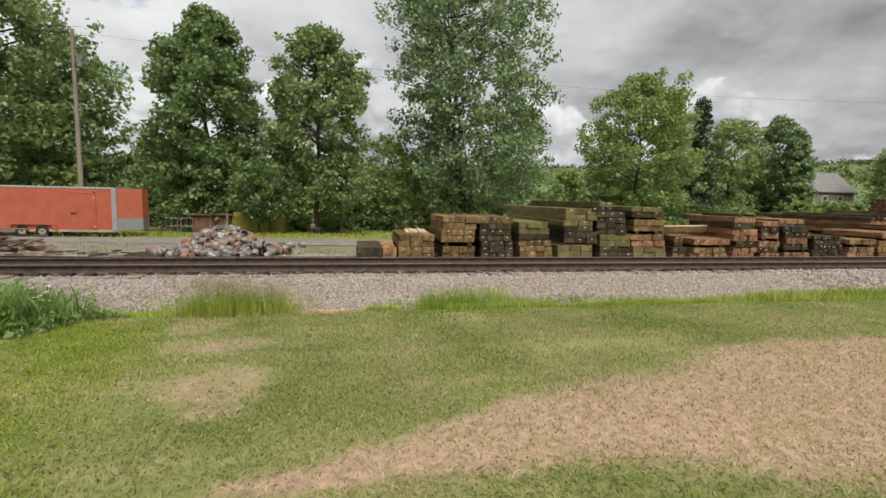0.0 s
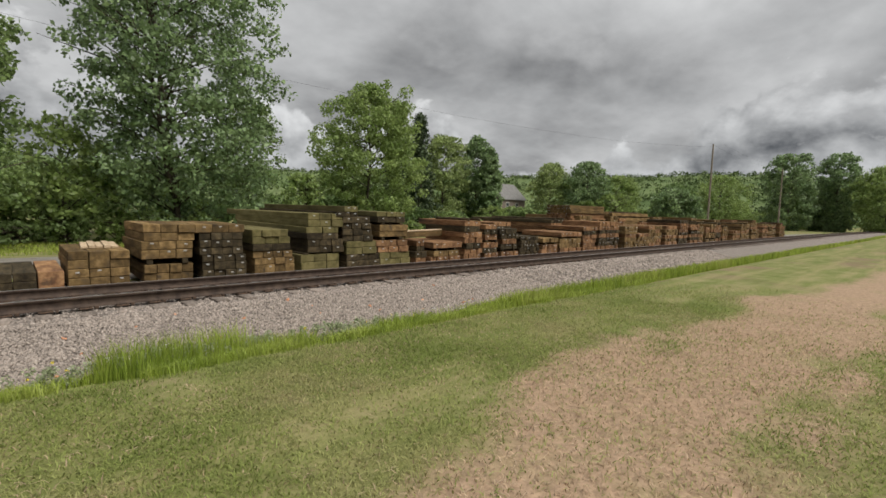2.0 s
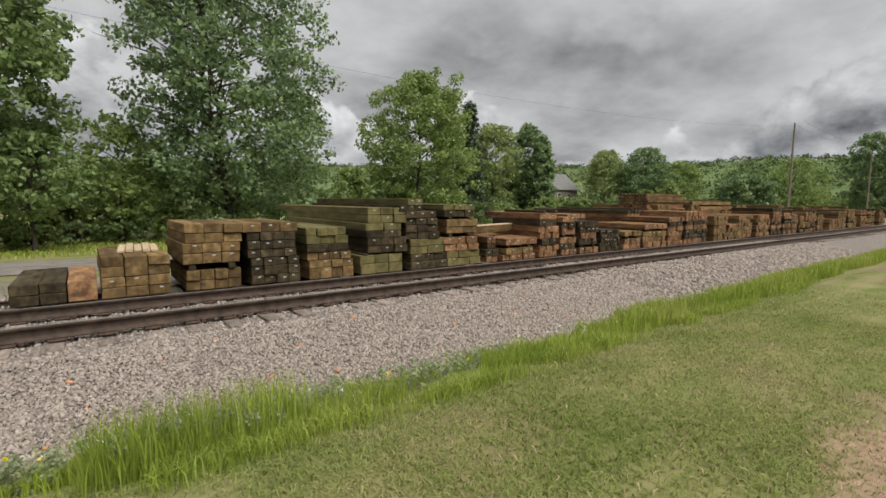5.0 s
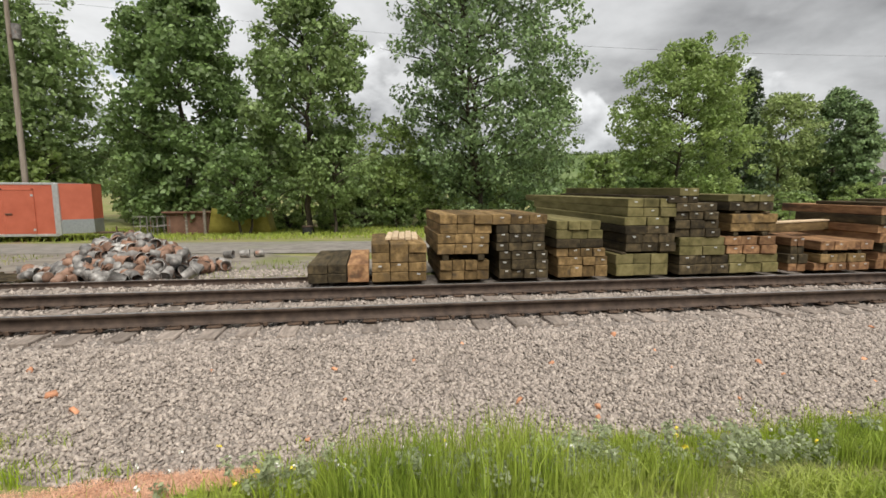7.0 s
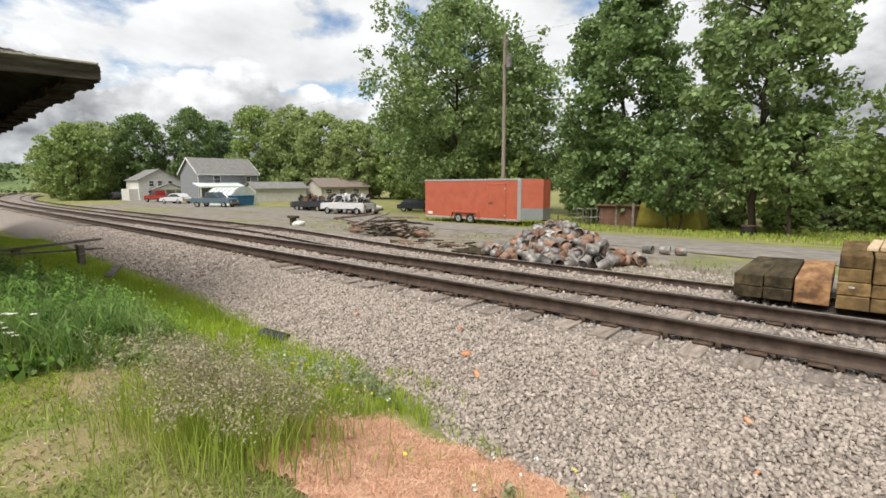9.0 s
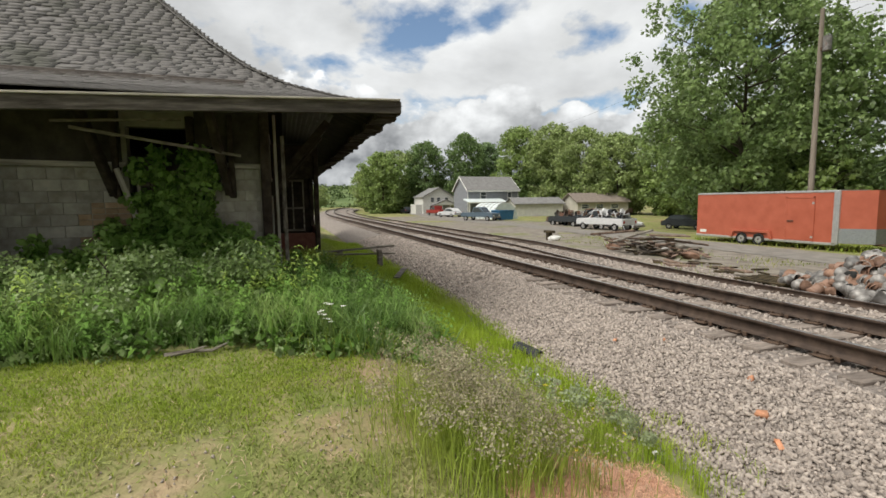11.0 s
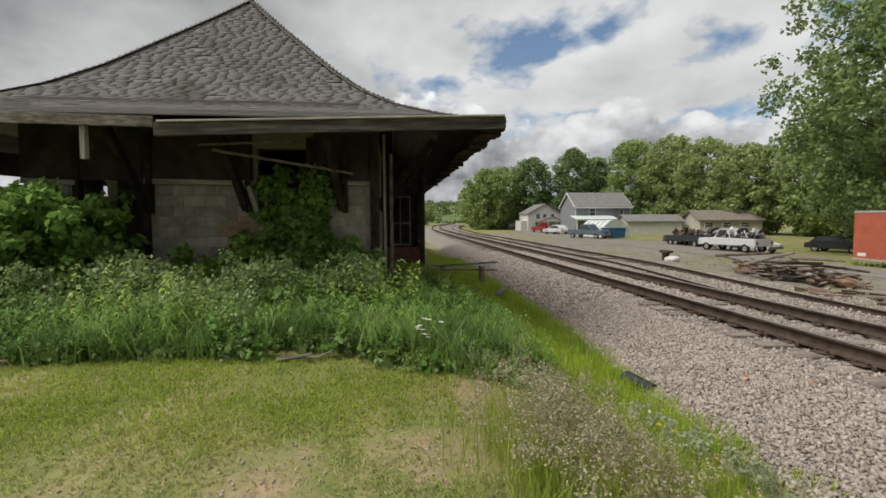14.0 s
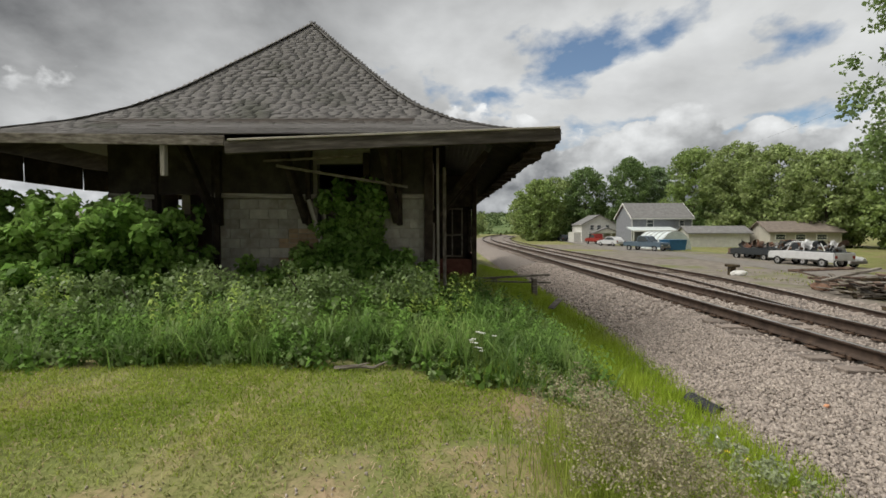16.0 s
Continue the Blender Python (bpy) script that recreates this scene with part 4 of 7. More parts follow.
beam_between("leaning_board", (WX + 0.1, 3.87, 2.15), (WX + 0.1, 3.92, 1.25), 0.03, 0.05, m_palewood, depot)
beam_between("sash_rail", (WX - 0.1, 3.75, 1.93), (WX - 0.1, 4.7, 1.93), 0.04, 0.05, m_oldwood, depot)
beam_between("hanging_board", (EX - 0.05, 1.72, EZ - 0.02), (EX - 0.05, 1.72, 2.48), 0.08, 0.10, m_palewood, depot, "pale board hanging from the eave")
beam_between("loose_lath", (WX + 0.9, 3.2, 2.78), (WX + 0.5, 5.6, 2.42), 0.02, 0.05, m_oldwood, depot, "loose lath hanging under the eave")
beam_between("loose_lath", (WX + 1.0, 3.0, 2.85), (WX + 0.6, 4.7, 3.0), 0.02, 0.04, m_oldwood, depot)
beam_between("corner_post", (WX + 0.02, WY + 0.02, -0.2), (WX + 0.02, WY + 0.02, EZ + 0.2), 0.18, 0.18, m_darkwood, depot, "dark corner post")
beam_between("corner_board", (WX - 0.05, WY + 0.22, -0.25), (WX - 0.05, WY + 0.20, EZ + 0.15), 0.08, 0.05, m_palewood, depot, "peeling painted upright board")
beam_between("corner_board", (WX - 0.3, WY + 0.35, -0.2), (WX - 0.3, WY + 0.34, 2.9), 0.04, 0.07, m_oldwood, depot)
beam_between("stump_board", (WX + 0.05, WY + 0.25, -0.3), (WX + 0.05, WY + 0.22, 0.35), 0.22, 0.14, m_oldwood, depot, "rotten split board at the corner")
for k in range(9):
    x = WX - 0.9 - k * 2.2
    beam_between("bracket", (x, WY + 0.02, 1.8), (x, EY - 0.9, EZ + 0.2), 0.13, 0.16, m_darkwood, depot, "dark timber eave bracket")
# bay window on the track side
BX0, BX1, BY = -14.4, -17.4, 7.30
for x, y in ((BX0, BY), (BX1, BY), (BX0, WY + 0.1)):
    beam_between("bay_post", (x, y, -0.15), (x, y, EZ + 0.3), 0.16, 0.16, m_darkwood, depot, "dark bay window post")
part("bay_panel", bmbox(BX0 - 0.05, WY, -0.1, BX0 + 0.02, BY, 0.62, bevel=0.01), m_redboard, depot, "faded red panel under the bay window")
part("bay_panel", bmbox(BX1, BY - 0.02, -0.1, BX0, BY + 0.05, 0.72, bevel=0.01), m_redboard, depot)
part("bay_head", bmbox(BX0 - 0.06, WY, 2.35, BX0 + 0.02, BY, EZ + 0.3, bevel=0.01), m_darkwood, depot)
part("bay_head", bmbox(BX1, BY - 0.02, 2.35, BX0, BY + 0.05, EZ + 0.3, bevel=0.01), m_darkwood, depot)
part("bay_side", bmbox(BX1 - 0.05, WY, -0.1, BX1 + 0.02, BY, EZ + 0.3, bevel=0.01), m_darkwood, depot)
win = part("bay_window", bmbox(BX0 - 0.03, WY + 0.28, 0.72, BX0 + 0.03, WY + 0.33, 2.3, bevel=0.005), m_oldwood, depot, "pale broken sash window in the bay")
for y in (WY + 0.60, WY + 0.92):
    part("sash_bar", bmbox(BX0 - 0.03, y - 0.02, 0.72, BX0 + 0.03, y + 0.02, 2.3, bevel=0.005), m_oldwood, win)
for z in (0.72, 1.42, 2.28):
    part("sash_bar", bmbox(BX0 - 0.035, WY + 0.28, z - 0.03, BX0 + 0.035, WY + 0.95, z + 0.03, bevel=0.005), m_oldwood, win)

# concrete blocks and bare bricks of the end wall, course by course
bm = bmbox(-0.03, -0.196, -0.0965, 0.03, 0.196, 0.0965, bevel=0.005)
blk = part("block", bm, m_block)
block_me = blk.data
bpy.data.objects.remove(blk)
bm = bmbox(-0.03, -0.098, -0.046, 0.03, 0.098, 0.046, bevel=0.006)
blk = part("brick", bm, m_brick)
brick_me = blk.data
bpy.data.objects.remove(blk)
rng = random.Random(8)
for c in range(9):
    z = 0.52 + c * 0.2
    for lo, hi in ((WALL_BACK, 0.33), (1.70, 3.62), (4.80, WY - 0.10)):
        y = lo + (0.2 if c % 2 else 0.0)
        cells = [(lo, lo + 0.2)] if c % 2 else []
        while y < hi - 0.05:
            cells.append((y, min(y + 0.4, hi)))
            y += 0.4
        for a, b in cells:
            if b - a < 0.08:
                continue
            if 3.05 < (a + b) / 2 < 3.62 and 0.85 < z < 1.65:
                for zz in (z - 0.05, z + 0.05):
                    k = a
                    while k < b - 0.05:
                        piece("brick", brick_me, wall, pose(WX - 0.072 + rng.uniform(-0.006, 0.004), k + 0.1, zz))
                        k += 0.205
                continue
            piece("block", block_me, wall, pose(WX - 0.068 + rng.uniform(-0.004, 0.004), (a + b) / 2, z + rng.uniform(-0.002, 0.002)) @ Matrix.Diagonal((1, (b - a) / 0.4, 1, 1)))
beam_between("sill_beam", (WX + 0.02, WALL_BACK, 0.34), (WX + 0.02, WY, 0.34), 0.12, 0.14, m_darkwood, depot, "dark sill beam under the blocks")

# shingles: the courses of the end face, tab by tab; the nearest are pieces, the rest joined
shv, shf, count = [], [], 0
bm = bmesh.new()
box(bm, -0.5, -0.5, -0.5, 0.5, 0.5, 0.5)
for v in bm.verts:
    v.co = Vector((v.co.x, v.co.y, v.co.z * (1.0 if v.co.x > 0 else 0.25)))
tab = part("shingle", bm, m_shingle)
tab_me = tab.data
bpy.data.objects.remove(tab)
slant = [0.0]
for (a, za), (b, zb) in zip(BELL, BELL[1:]):
    slant.append(slant[-1] + math.hypot(b - a, zb - za))
TAB_FACES = [(0, 1, 3, 2), (4, 6, 7, 5), (0, 4, 5, 1), (2, 3, 7, 6), (0, 2, 6, 4), (1, 5, 7, 3)]


def shingle_face(side, near_courses, lo, hi):
    global count
    s, course = 0.0, 0
    while s < slant[-1] - 0.08:
        d = float(np.interp(s, slant, [a for a, _ in BELL]))
        d2 = float(np.interp(min(s + 0.16, slant[-1]), slant, [a for a, _ in BELL]))
        tilt = math.atan2(roof_h(d2) - roof_h(d), d2 - d)
        a, b = (CY - RW + d, EY - d) if side == 0 else (max(lo, EX - RL + d), EX - d)
        t = a - rng.uniform(0, 0.28)
        t = max(t, a)
        while t < b - 0.05:
            step_ = rng.choice((0.2, 0.28, 0.34))
            w = min(step_, b - t) - 0.003
            if rng.random() > 0.012:
                lift = 0.016 + (0.008 if rng.random() < 0.04 else rng.uniform(0, 0.001))
                p = Vector(roof_point(side, d - 0.014 * (rng.random() < 0.12) + 0.075, t + w / 2))
                rot = pose(0, 0, 0, 0, math.degrees(tilt) + rng.uniform(-0.1, 0.25), rng.uniform(-0.2, 0.2))
                if side == 1:
                    rot = pose(0, 0, 0, 0, 0, 90) @ rot
                m = Matrix.Translation(p + Vector((0, 0, lift * 0.6))) @ rot @ Matrix.Diagonal((0.15, w, 0.022, 1))
                if side == 0 and course < near_courses and 0.2 < t < EY and count < 300:
                    piece("shingle", tab_me, depot, m)
                    count += 1
                else:
                    k = len(shv)
                    shv.extend(m @ v.co for v in tab_me.vertices)
                    shf.extend(tuple(k + i for i in q.vertices) for q in tab_me.polygons)
            t += step_
        s += 0.118
        course += 1


shingle_face(0, 14, 0, 0)
shingle_face(1, 0, -20.0, 0)
rest = raw("shingles", [tuple(v) for v in shv], shf, m_shingle_j, depot)
rest["kind"] = "stuff"
# hip caps
for d0, d1 in zip(np.linspace(0, 5.2, 30), np.linspace(0.25, 5.45, 30)):
    for sgn in (1, -1):
        y = lambda d: CY + sgn * (RW - d)
        beam_between("hip_cap", (EX - d0, y(d0), EZ + 0.062 + roof_h(d0)), (EX - d1, y(d1), EZ + 0.062 + roof_h(d1)), 0.22, 0.016, m_shingle, depot)

# brown plaster panels, darkened in colour where the eave shades the wall
part("gable_cladding", bmbox(WX - 0.04, WALL_BACK, 2.32, WX + 0.012, 3.62, EZ + 0.5), m_shaded_plaster, depot, "dark brown plaster with the eave's shade in its colour")
part("gable_cladding", bmbox(WX - 0.04, 4.80, 2.32, WX + 0.012, WY, EZ + 0.5), m_shaded_plaster, depot)


# ---------------------------------------------------------------- trees
def leaf_cloud(centres, radii, count, size, rs, flat=0.5, cone=False):
    """count leaves round cluster centres: small folded quads, random tilt."""
    centres, radii = np.asarray(centres, float), np.asarray(radii, float)
    w = radii ** 2
    pick = rs.choice(len(centres), count, p=w / w.sum())
    d = rs.normal(size=(count, 3))
    d /= np.linalg.norm(d, axis=1)[:, None]
    r = rs.random(count) ** 0.45
    pos = centres[pick] + d * (r * radii[pick])[:, None] * (1, 1, flat + 0.3)
    nrm = rs.normal(size=(count, 3)) * (1, 1, 0.7) + d * 0.5 + (0, 0, 0.6)
    nrm /= np.linalg.norm(nrm, axis=1)[:, None]
    a = np.cross(nrm, rs.normal(size=(count, 3)))
    a /= np.linalg.norm(a, axis=1)[:, None]
    b = np.cross(nrm, a)
    s = size * (0.6 + 0.8 * rs.random(count))[:, None]
    v = np.empty((count, 4, 3))
    v[:, 0] = pos - a * s * 0.5
    v[:, 1] = pos + b * s * 0.32 + nrm * s * 0.10
    v[:, 2] = pos + a * s * 0.5 - nrm * s * 0.08
    v[:, 3] = pos - b * s * 0.32 + nrm * s * 0.10
    return v.reshape(-1, 3), np.arange(count * 4).reshape(-1, 4)


def limb(bm, pts, r0, r1, seg=7):
    rings = []
    for i, p in enumerate(pts):
        d = (Vector(pts[min(i + 1, len(pts) - 1)]) - Vector(pts[max(i - 1, 0)])).normalized()
        q = d.to_track_quat("Z", "Y")
        r = r0 + (r1 - r0) * i / (len(pts) - 1)
        rings.append([bm.verts.new(Vector(p) + q @ Vector((r * math.cos(2 * math.pi * k / seg), r * math.sin(2 * math.pi * k / seg), 0))) for k in range(seg)])
    for u, v in zip(rings, rings[1:]):
        for k in range(seg):
            bm.faces.new((u[k], u[(k + 1) % seg], v[(k + 1) % seg], v[k]))
    bm.faces.new(rings[-1])


def tree(name, x, y, height, radius, base, leaves, size, mat, label, seed, trunks=1, shape="round", gap=0.0, lean=0.0, trunk_r=None, fill=0):
    """A tapered trunk with limbs, and a crown of clustered leaves round their ends."""
    rng, rs = random.Random(seed), np.random.RandomState(seed)
    z0 = ground_z(x, y) - 0.05
    ob = thing(name, pose(x, y, z0), label, "tree", "trees beyond the road")
    bm = bmesh.new()
    centres, radii = [], []
    tr = trunk_r or 0.012 * height + 0.05
    for k in range(trunks):
        off = Vector((rng.uniform(-1, 1), rng.uniform(-0.5, 0.5), 0)) * (0.25 * radius if trunks > 1 else 0)
        top = Vector((off.x * 1.8 + lean + rng.uniform(-0.3, 0.3), off.y + rng.uniform(-0.3, 0.3), height * 0.9))
        path = []
        for i in range(8):
            f = i / 7
            path.append(Vector((off.x * 0.4, off.y * 0.4, 0)).lerp(top, f) + Vector((rng.uniform(-1, 1), rng.uniform(-1, 1), 0)) * 0.02 * height * (f > 0))
        limb(bm, path, tr / math.sqrt(trunks), 0.03, 9)
        n = int(16 + height * 0.9)
        for i in range(n):
            f = base / height + (0.97 - base / height) * (i + rng.random()) / n
            j = min(int(f / 0.9 * 7), 6)
            start = path[j].lerp(path[j + 1], min(max(f / 0.9 * 7 - j, 0), 1))
            u = (f - base / height) / (1 - base / height)
            if shape == "round":
                reach = radius * math.sqrt(max(0.04, 1 - (2 * u - 0.75) ** 2 / 1.6)) * (1 if u < 0.75 else 0.85)
            elif shape == "oval":
                reach = radius * max(0.2, math.sin(math.pi * min(1, u * 0.86 + 0.16)) ** 0.7)
            elif shape == "cone":
                reach = radius * (1.02 - u)
            else:
                reach = radius * (0.55 + 0.45 * math.sin(math.pi * u))
            reach *= rng.uniform(0.6, 0.92)
            az = i * 2.4 + rng.uniform(-0.5, 0.5)
            rise = -0.1 if shape == "cone" else rng.uniform(0.15, 0.75)
            end = start + Vector((math.cos(az), math.sin(az), 0)) * reach + Vector((0, 0, min(reach * rise, height - start.z - 0.3)))
            midp = start.lerp(end, 0.5) + Vector((0, 0, 0.06 * reach))
            limb(bm, [start, midp, end], 0.035 + 0.010 * reach, 0.012, 5)
            m = max(2, int(reach * 0.9))
            for q in range(m):
                g = 0.30 + 0.72 * (q + rng.random()) / m
                c = start.lerp(end, g) + Vector((rng.gauss(0, 1), rng.gauss(0, 1), rng.gauss(0, 0.6))) * 0.13 * reach
                centres.append(c)
                radii.append((0.035 * height + 0.05 * reach) * rng.uniform(0.6, 1.1) * (1 - gap))
    # clusters that fill the crown's outline unevenly
    cz, hz = base + (height - base) * 0.48, (height - base) * 0.5
    for i in range(fill or int(70 + 10 * height)):
        az, u = rng.uniform(0, 2 * math.pi), rng.uniform(-1, 1)
        if shape == "cone":
            prof = (1 - u) / 2
        elif shape == "oval":
            prof = math.sqrt(max(0.0, 1 - u * u)) * (1.0 - 0.22 * u)
        elif shape == "tall":
            prof = min(1.0, math.sqrt(max(0.0, 1 - u * u)) * 1.1 + 0.12)
        else:
            prof = math.sqrt(max(0.0, 1 - abs(u) ** 2.4))
        rr_ = radius * prof * rng.uniform(0.45, 0.98) * (0.9 + 0.25 * noise.noise((az * 1.3 + seed, u * 2.5, 0)))
        centres.append(Vector((math.cos(az) * rr_ + lean * (u + 1) / 2, math.sin(az) * rr_, cz + u * hz)))
        radii.append((0.04 * height + 0.05 * radius + 0.15) * rng.uniform(0.6, 1.15) * (1 - gap))
    part("trunk", bm, m_bark, ob, "brown trunk and limbs", smooth=True)
    v, f = leaf_cloud(centres, radii, leaves, size, rs, flat=0.45)
    raw("crown", v, f, mat, ob)
    return ob


tree("maple_tree", -31, 46, 21.5, 10.5, 2.5, 36000, 0.40, m_leaf_a, "large broad maple with dense green crown", 11, shape="round")
tree("maple_tree", -25.5, 50, 17, 6.0, 2.0, 9000, 0.42, m_leaf_a, "green maple standing beside a larger one", 19, shape="round")
tree("maple_tree", -11.3, 41, 17.4, 5.0, 0.6, 30000, 0.34, m_leaf_b, "dark green maple with a pointed crown", 12, shape="oval")
tree("maple_tree", -2.6, 38, 15.6, 4.8, 4.4, 19000, 0.32, m_leaf_a, "tall slim maple with airy crown", 13, shape="oval", gap=0.15)
tree("silver_maple", 10.8, 42.5, 24.5, 7.9, 1.2, 34000, 0.33, m_leaf_c, "tall silver maple with loose silvery leaves", 14, trunks=3, shape="tall", gap=0.2)
tree("young_tree", 17.0, 47, 13.0, 3.8, 2.5, 6000, 0.32, m_leaf_a, "small green tree with thin branches", 15, shape="oval", gap=0.2)
tree("maple_tree", 32.6, 50, 17.6, 7.6, 0.8, 27000, 0.36, m_leaf_d, "round broad maple in fresh green", 16, shape="round")
tree("spruce_tree", 47.0, 58, 17.5, 3.6, 1.0, 8000, 0.42, m_leaf_e, "dark narrow spruce among broadleaf trees", 17, shape="cone")
tree("spruce_tree", 44.0, 60, 17.8, 2.6, 1.0, 5000, 0.42, m_leaf_e, "dark narrow spruce with a bare tip", 18, shape="cone")
tree("small_tree", -6.4, 36, 5.6, 2.6, 1.4, 4500, 0.26, m_leaf_b, "low dark tree with forked trunk", 20, trunks=2, shape="round")
tree("small_tree", -0.9, 36.2, 6.5, 2.6, 2.2, 3500, 0.26, m_leaf_a, "slim young tree at the roadside", 21, shape="oval", gap=0.1)
tree("small_tree", 3.4, 45, 9.0, 3.5, 1.0, 4000, 0.36, m_leaf_d, "light green bushy tree in the hedge", 23, shape="round")

# hedge of shrubs and young trees behind
rng = random.Random(31)
shrub_mats = [m_leaf_d, m_leaf_a, m_leaf_a, m_leaf_d, m_leaf_b]
x = -24.0
while x < 62:
    far = rng.uniform(46, 58)
    h = rng.uniform(3.0, 6.5) if x > -4 else rng.uniform(6, 9)
    if 60 > x > 36:
        h = rng.uniform(2.0, 3.5)
    tree("shrub", x, far, h, rng.uniform(2.2, 3.8), 0.1, 3200, 0.38, (m_leaf_d if -6 < x < 24 and rng.random() < 0.7 else rng.choice(shrub_mats)), rng.choice(("dense green shrub in the hedgerow", "light green leafy shrub", "tangled green bush in the hedgerow")), int(x * 7 + 900), trunks=2, shape="round")
    x += rng.uniform(2.4, 4.2)
x = -12.0
while x < 62:
    tree("low_shrub", x, rng.uniform(40.5, 44.5), rng.uniform(1.2, 2.6), rng.uniform(1.3, 2.2), 0.0, 1500, 0.26, rng.choice((m_leaf_d, m_leaf_d, m_leaf_a)), rng.choice(("low light green shrub beyond the road", "low leafy bramble beyond the road")), int(x * 9 + 7000), trunks=2, shape="round", fill=40)
    x += rng.uniform(1.7, 3.0)
# trees of the middle distance towards +x
for i, (x, y, h, r, mat, shp, gp, lab) in enumerate((
        (57.9, 64.3, 16.6, 5.2, m_leaf_hazed, "round", 0.15, "light olive-green leafy tree in a row"), (64.9, 62.9, 17.0, 4.8, m_leaf_c, "oval", 0.3, "pale thin tree with half-bare twigs"),
        (63.0, 57.9, 14.4, 2.6, m_leaf_c, "oval", 0.35, "slender half-bare tree beside a house"), (95.8, 67.5, 15.0, 5.6, m_leaf_hazed, "round", 0.1, "light green tree by a field"),
        (97.6, 59.1, 15.1, 6.2, m_leaf_c, "round", 0.1, "pale green broad tree by a field"), (107.9, 56.9, 12.4, 6.0, m_leaf_d, "round", 0.05, "mid-green tree by a field"),
        (98.9, 40.2, 8.6, 5.6, m_leaf_c, "round", 0.0, "pale willow-like tree in a field"), (117, 47, 11.0, 6.0, m_leaf_b, "round", 0.05, "dark green tree at the field edge"),
        (144.5, 45.9, 14.6, 8.4, m_leaf_d, "round", 0.05, "green tree at the field edge"), (123.6, 26.2, 16.6, 5.6, m_leaf_c, "tall", 0.25, "tall flat-topped tree with a loose crown"),
        (129.9, 18.8, 16.5, 5.2, m_leaf_c, "tall", 0.25, "tall flat-topped tree with a loose crown"), (125.6, 10.6, 13.3, 7.0, m_leaf_d, "round", 0.0, "dense green tree near the crossing"),
        (136, 22, 12.0, 7.0, m_leaf_b, "round", 0.0, "dark green tree near the crossing"), (160, 30, 13, 8.0, m_leaf_d, "round", 0.05, "green tree by the track"),
        (140.7, -4.1, 11.2, 3.6, m_leaf_b, "round", 0.0, "dark rounded tree beyond the lawn"), (200, -13.9, 12.0, 6.0, m_leaf_d, "round", 0.1, "distant green tree by the line"),
        (215, 0, 12.0, 8.0, m_leaf_b, "round", 0.05, "dark distant tree by the line"), (190, 14, 12.0, 7.0, m_leaf_d, "round", 0.05, "green tree near the crossing"))):
    tree("field_tree", x, y, h, r, 0.1, 12000, 0.46, mat, lab, 500 + i, shape=shp, gap=gp - 0.08, fill=320)
# trees of the middle distance towards -x: close crowns that reach the ground
for i, (x, y, h, r, mat, lab) in enumerate((
        (-104, 27.5, 13.4, 6.6, m_leaf_d, "green tree beside the line"), (-112, 33, 15.0, 7.0, m_leaf_hazed, "light green tree behind the houses"), (-126, 29, 12, 6, m_leaf_hazed, "light green tree beside the line"),
        (-107, 38.5, 16.8, 5.8, m_leaf_b, "tall dark tree behind the houses"), (-104, 47.5, 18.3, 5.4, m_leaf_b, "tall dark maple behind the houses"), (-108, 54.9, 17.0, 4.6, m_leaf_c, "pale thin tree behind the houses"),
        (-89, 54.0, 18.2, 6.2, m_leaf_d, "tall leafy tree behind the houses"), (-81, 57.0, 17.5, 6.4, m_leaf_hazed, "broad light green tree behind houses"), (-73, 58.5, 15.6, 6.4, m_leaf_hazed, "broad light green tree behind houses"), (-65, 60, 13.5, 6.5, m_leaf_hazed, "broad light green tree behind the garage"),
        (-56, 64, 14.5, 7, m_leaf_d, "green tree behind the garage"), (-47, 62, 14, 6.5, m_leaf_b, "dark tree behind parked cars"), (-40, 58, 14, 6, m_leaf_d, "green tree behind parked cars"), (-97, 66, 16, 8, m_leaf_d, "green tree behind the houses"),
        (-150, 12, 7.5, 7, m_leaf_hazed, "light green trees at the bend"), (-128, 5, 6.0, 5, m_leaf_hazed, "low light green tree beside the line"), (-160, 36, 12, 9, m_leaf_d, "trees at the bend of the line"), (-172, 14, 9, 9, m_leaf_hazed, "low light trees at the bend"), (-150, -14, 10, 7, m_leaf_d, "distant tree beside the line"))):
    tree("field_tree", x, y, h, r, 0.1, 12500, 0.50, mat, lab, 600 + i, shape="round", gap=-0.05, fill=300)

x = 62.0
while x < 230:
    yy = 62 - (x - 62) * 0.17 + rng.uniform(-4, 8)
    tree("shrub", x, yy, rng.uniform(3.2, 4.8) if 66 < x < 90 else rng.uniform(4.0, 8.0), rng.uniform(3.5, 5.5), 0.0, 2600, 0.6, rng.choice(shrub_mats), rng.choice(("green shrub at the field edge", "light green thicket at the field edge")), int(x * 5 + 4000), trunks=2, shape="round")
    x += rng.uniform(4.5, 7.5)
x = -60.0
while x > -170:
    yy = 62 + (x + 60) * 0.30 + rng.uniform(-3, 6)
    tree("shrub", x, yy, rng.uniform(4.0, 8.0), rng.uniform(3.5, 5.5), 0.0, 2600, 0.6, rng.choice(shrub_mats), rng.choice(("green shrub behind the houses", "light green thicket behind the houses")), int(-x * 5 + 6000), trunks=2, shape="round")
    x -= rng.uniform(5, 8)
# far wooded ridges: a rise with a bumpy canopy of leaves
RIDGE_A = [-40, -10, 0, 8, 30, 60, 120, 170, 185, 230]
RIDGE_E = [1.2, 1.2, 2.2, 4.2, 4.4, 4.2, 3.6, 2.3, 2.2, 1.6]


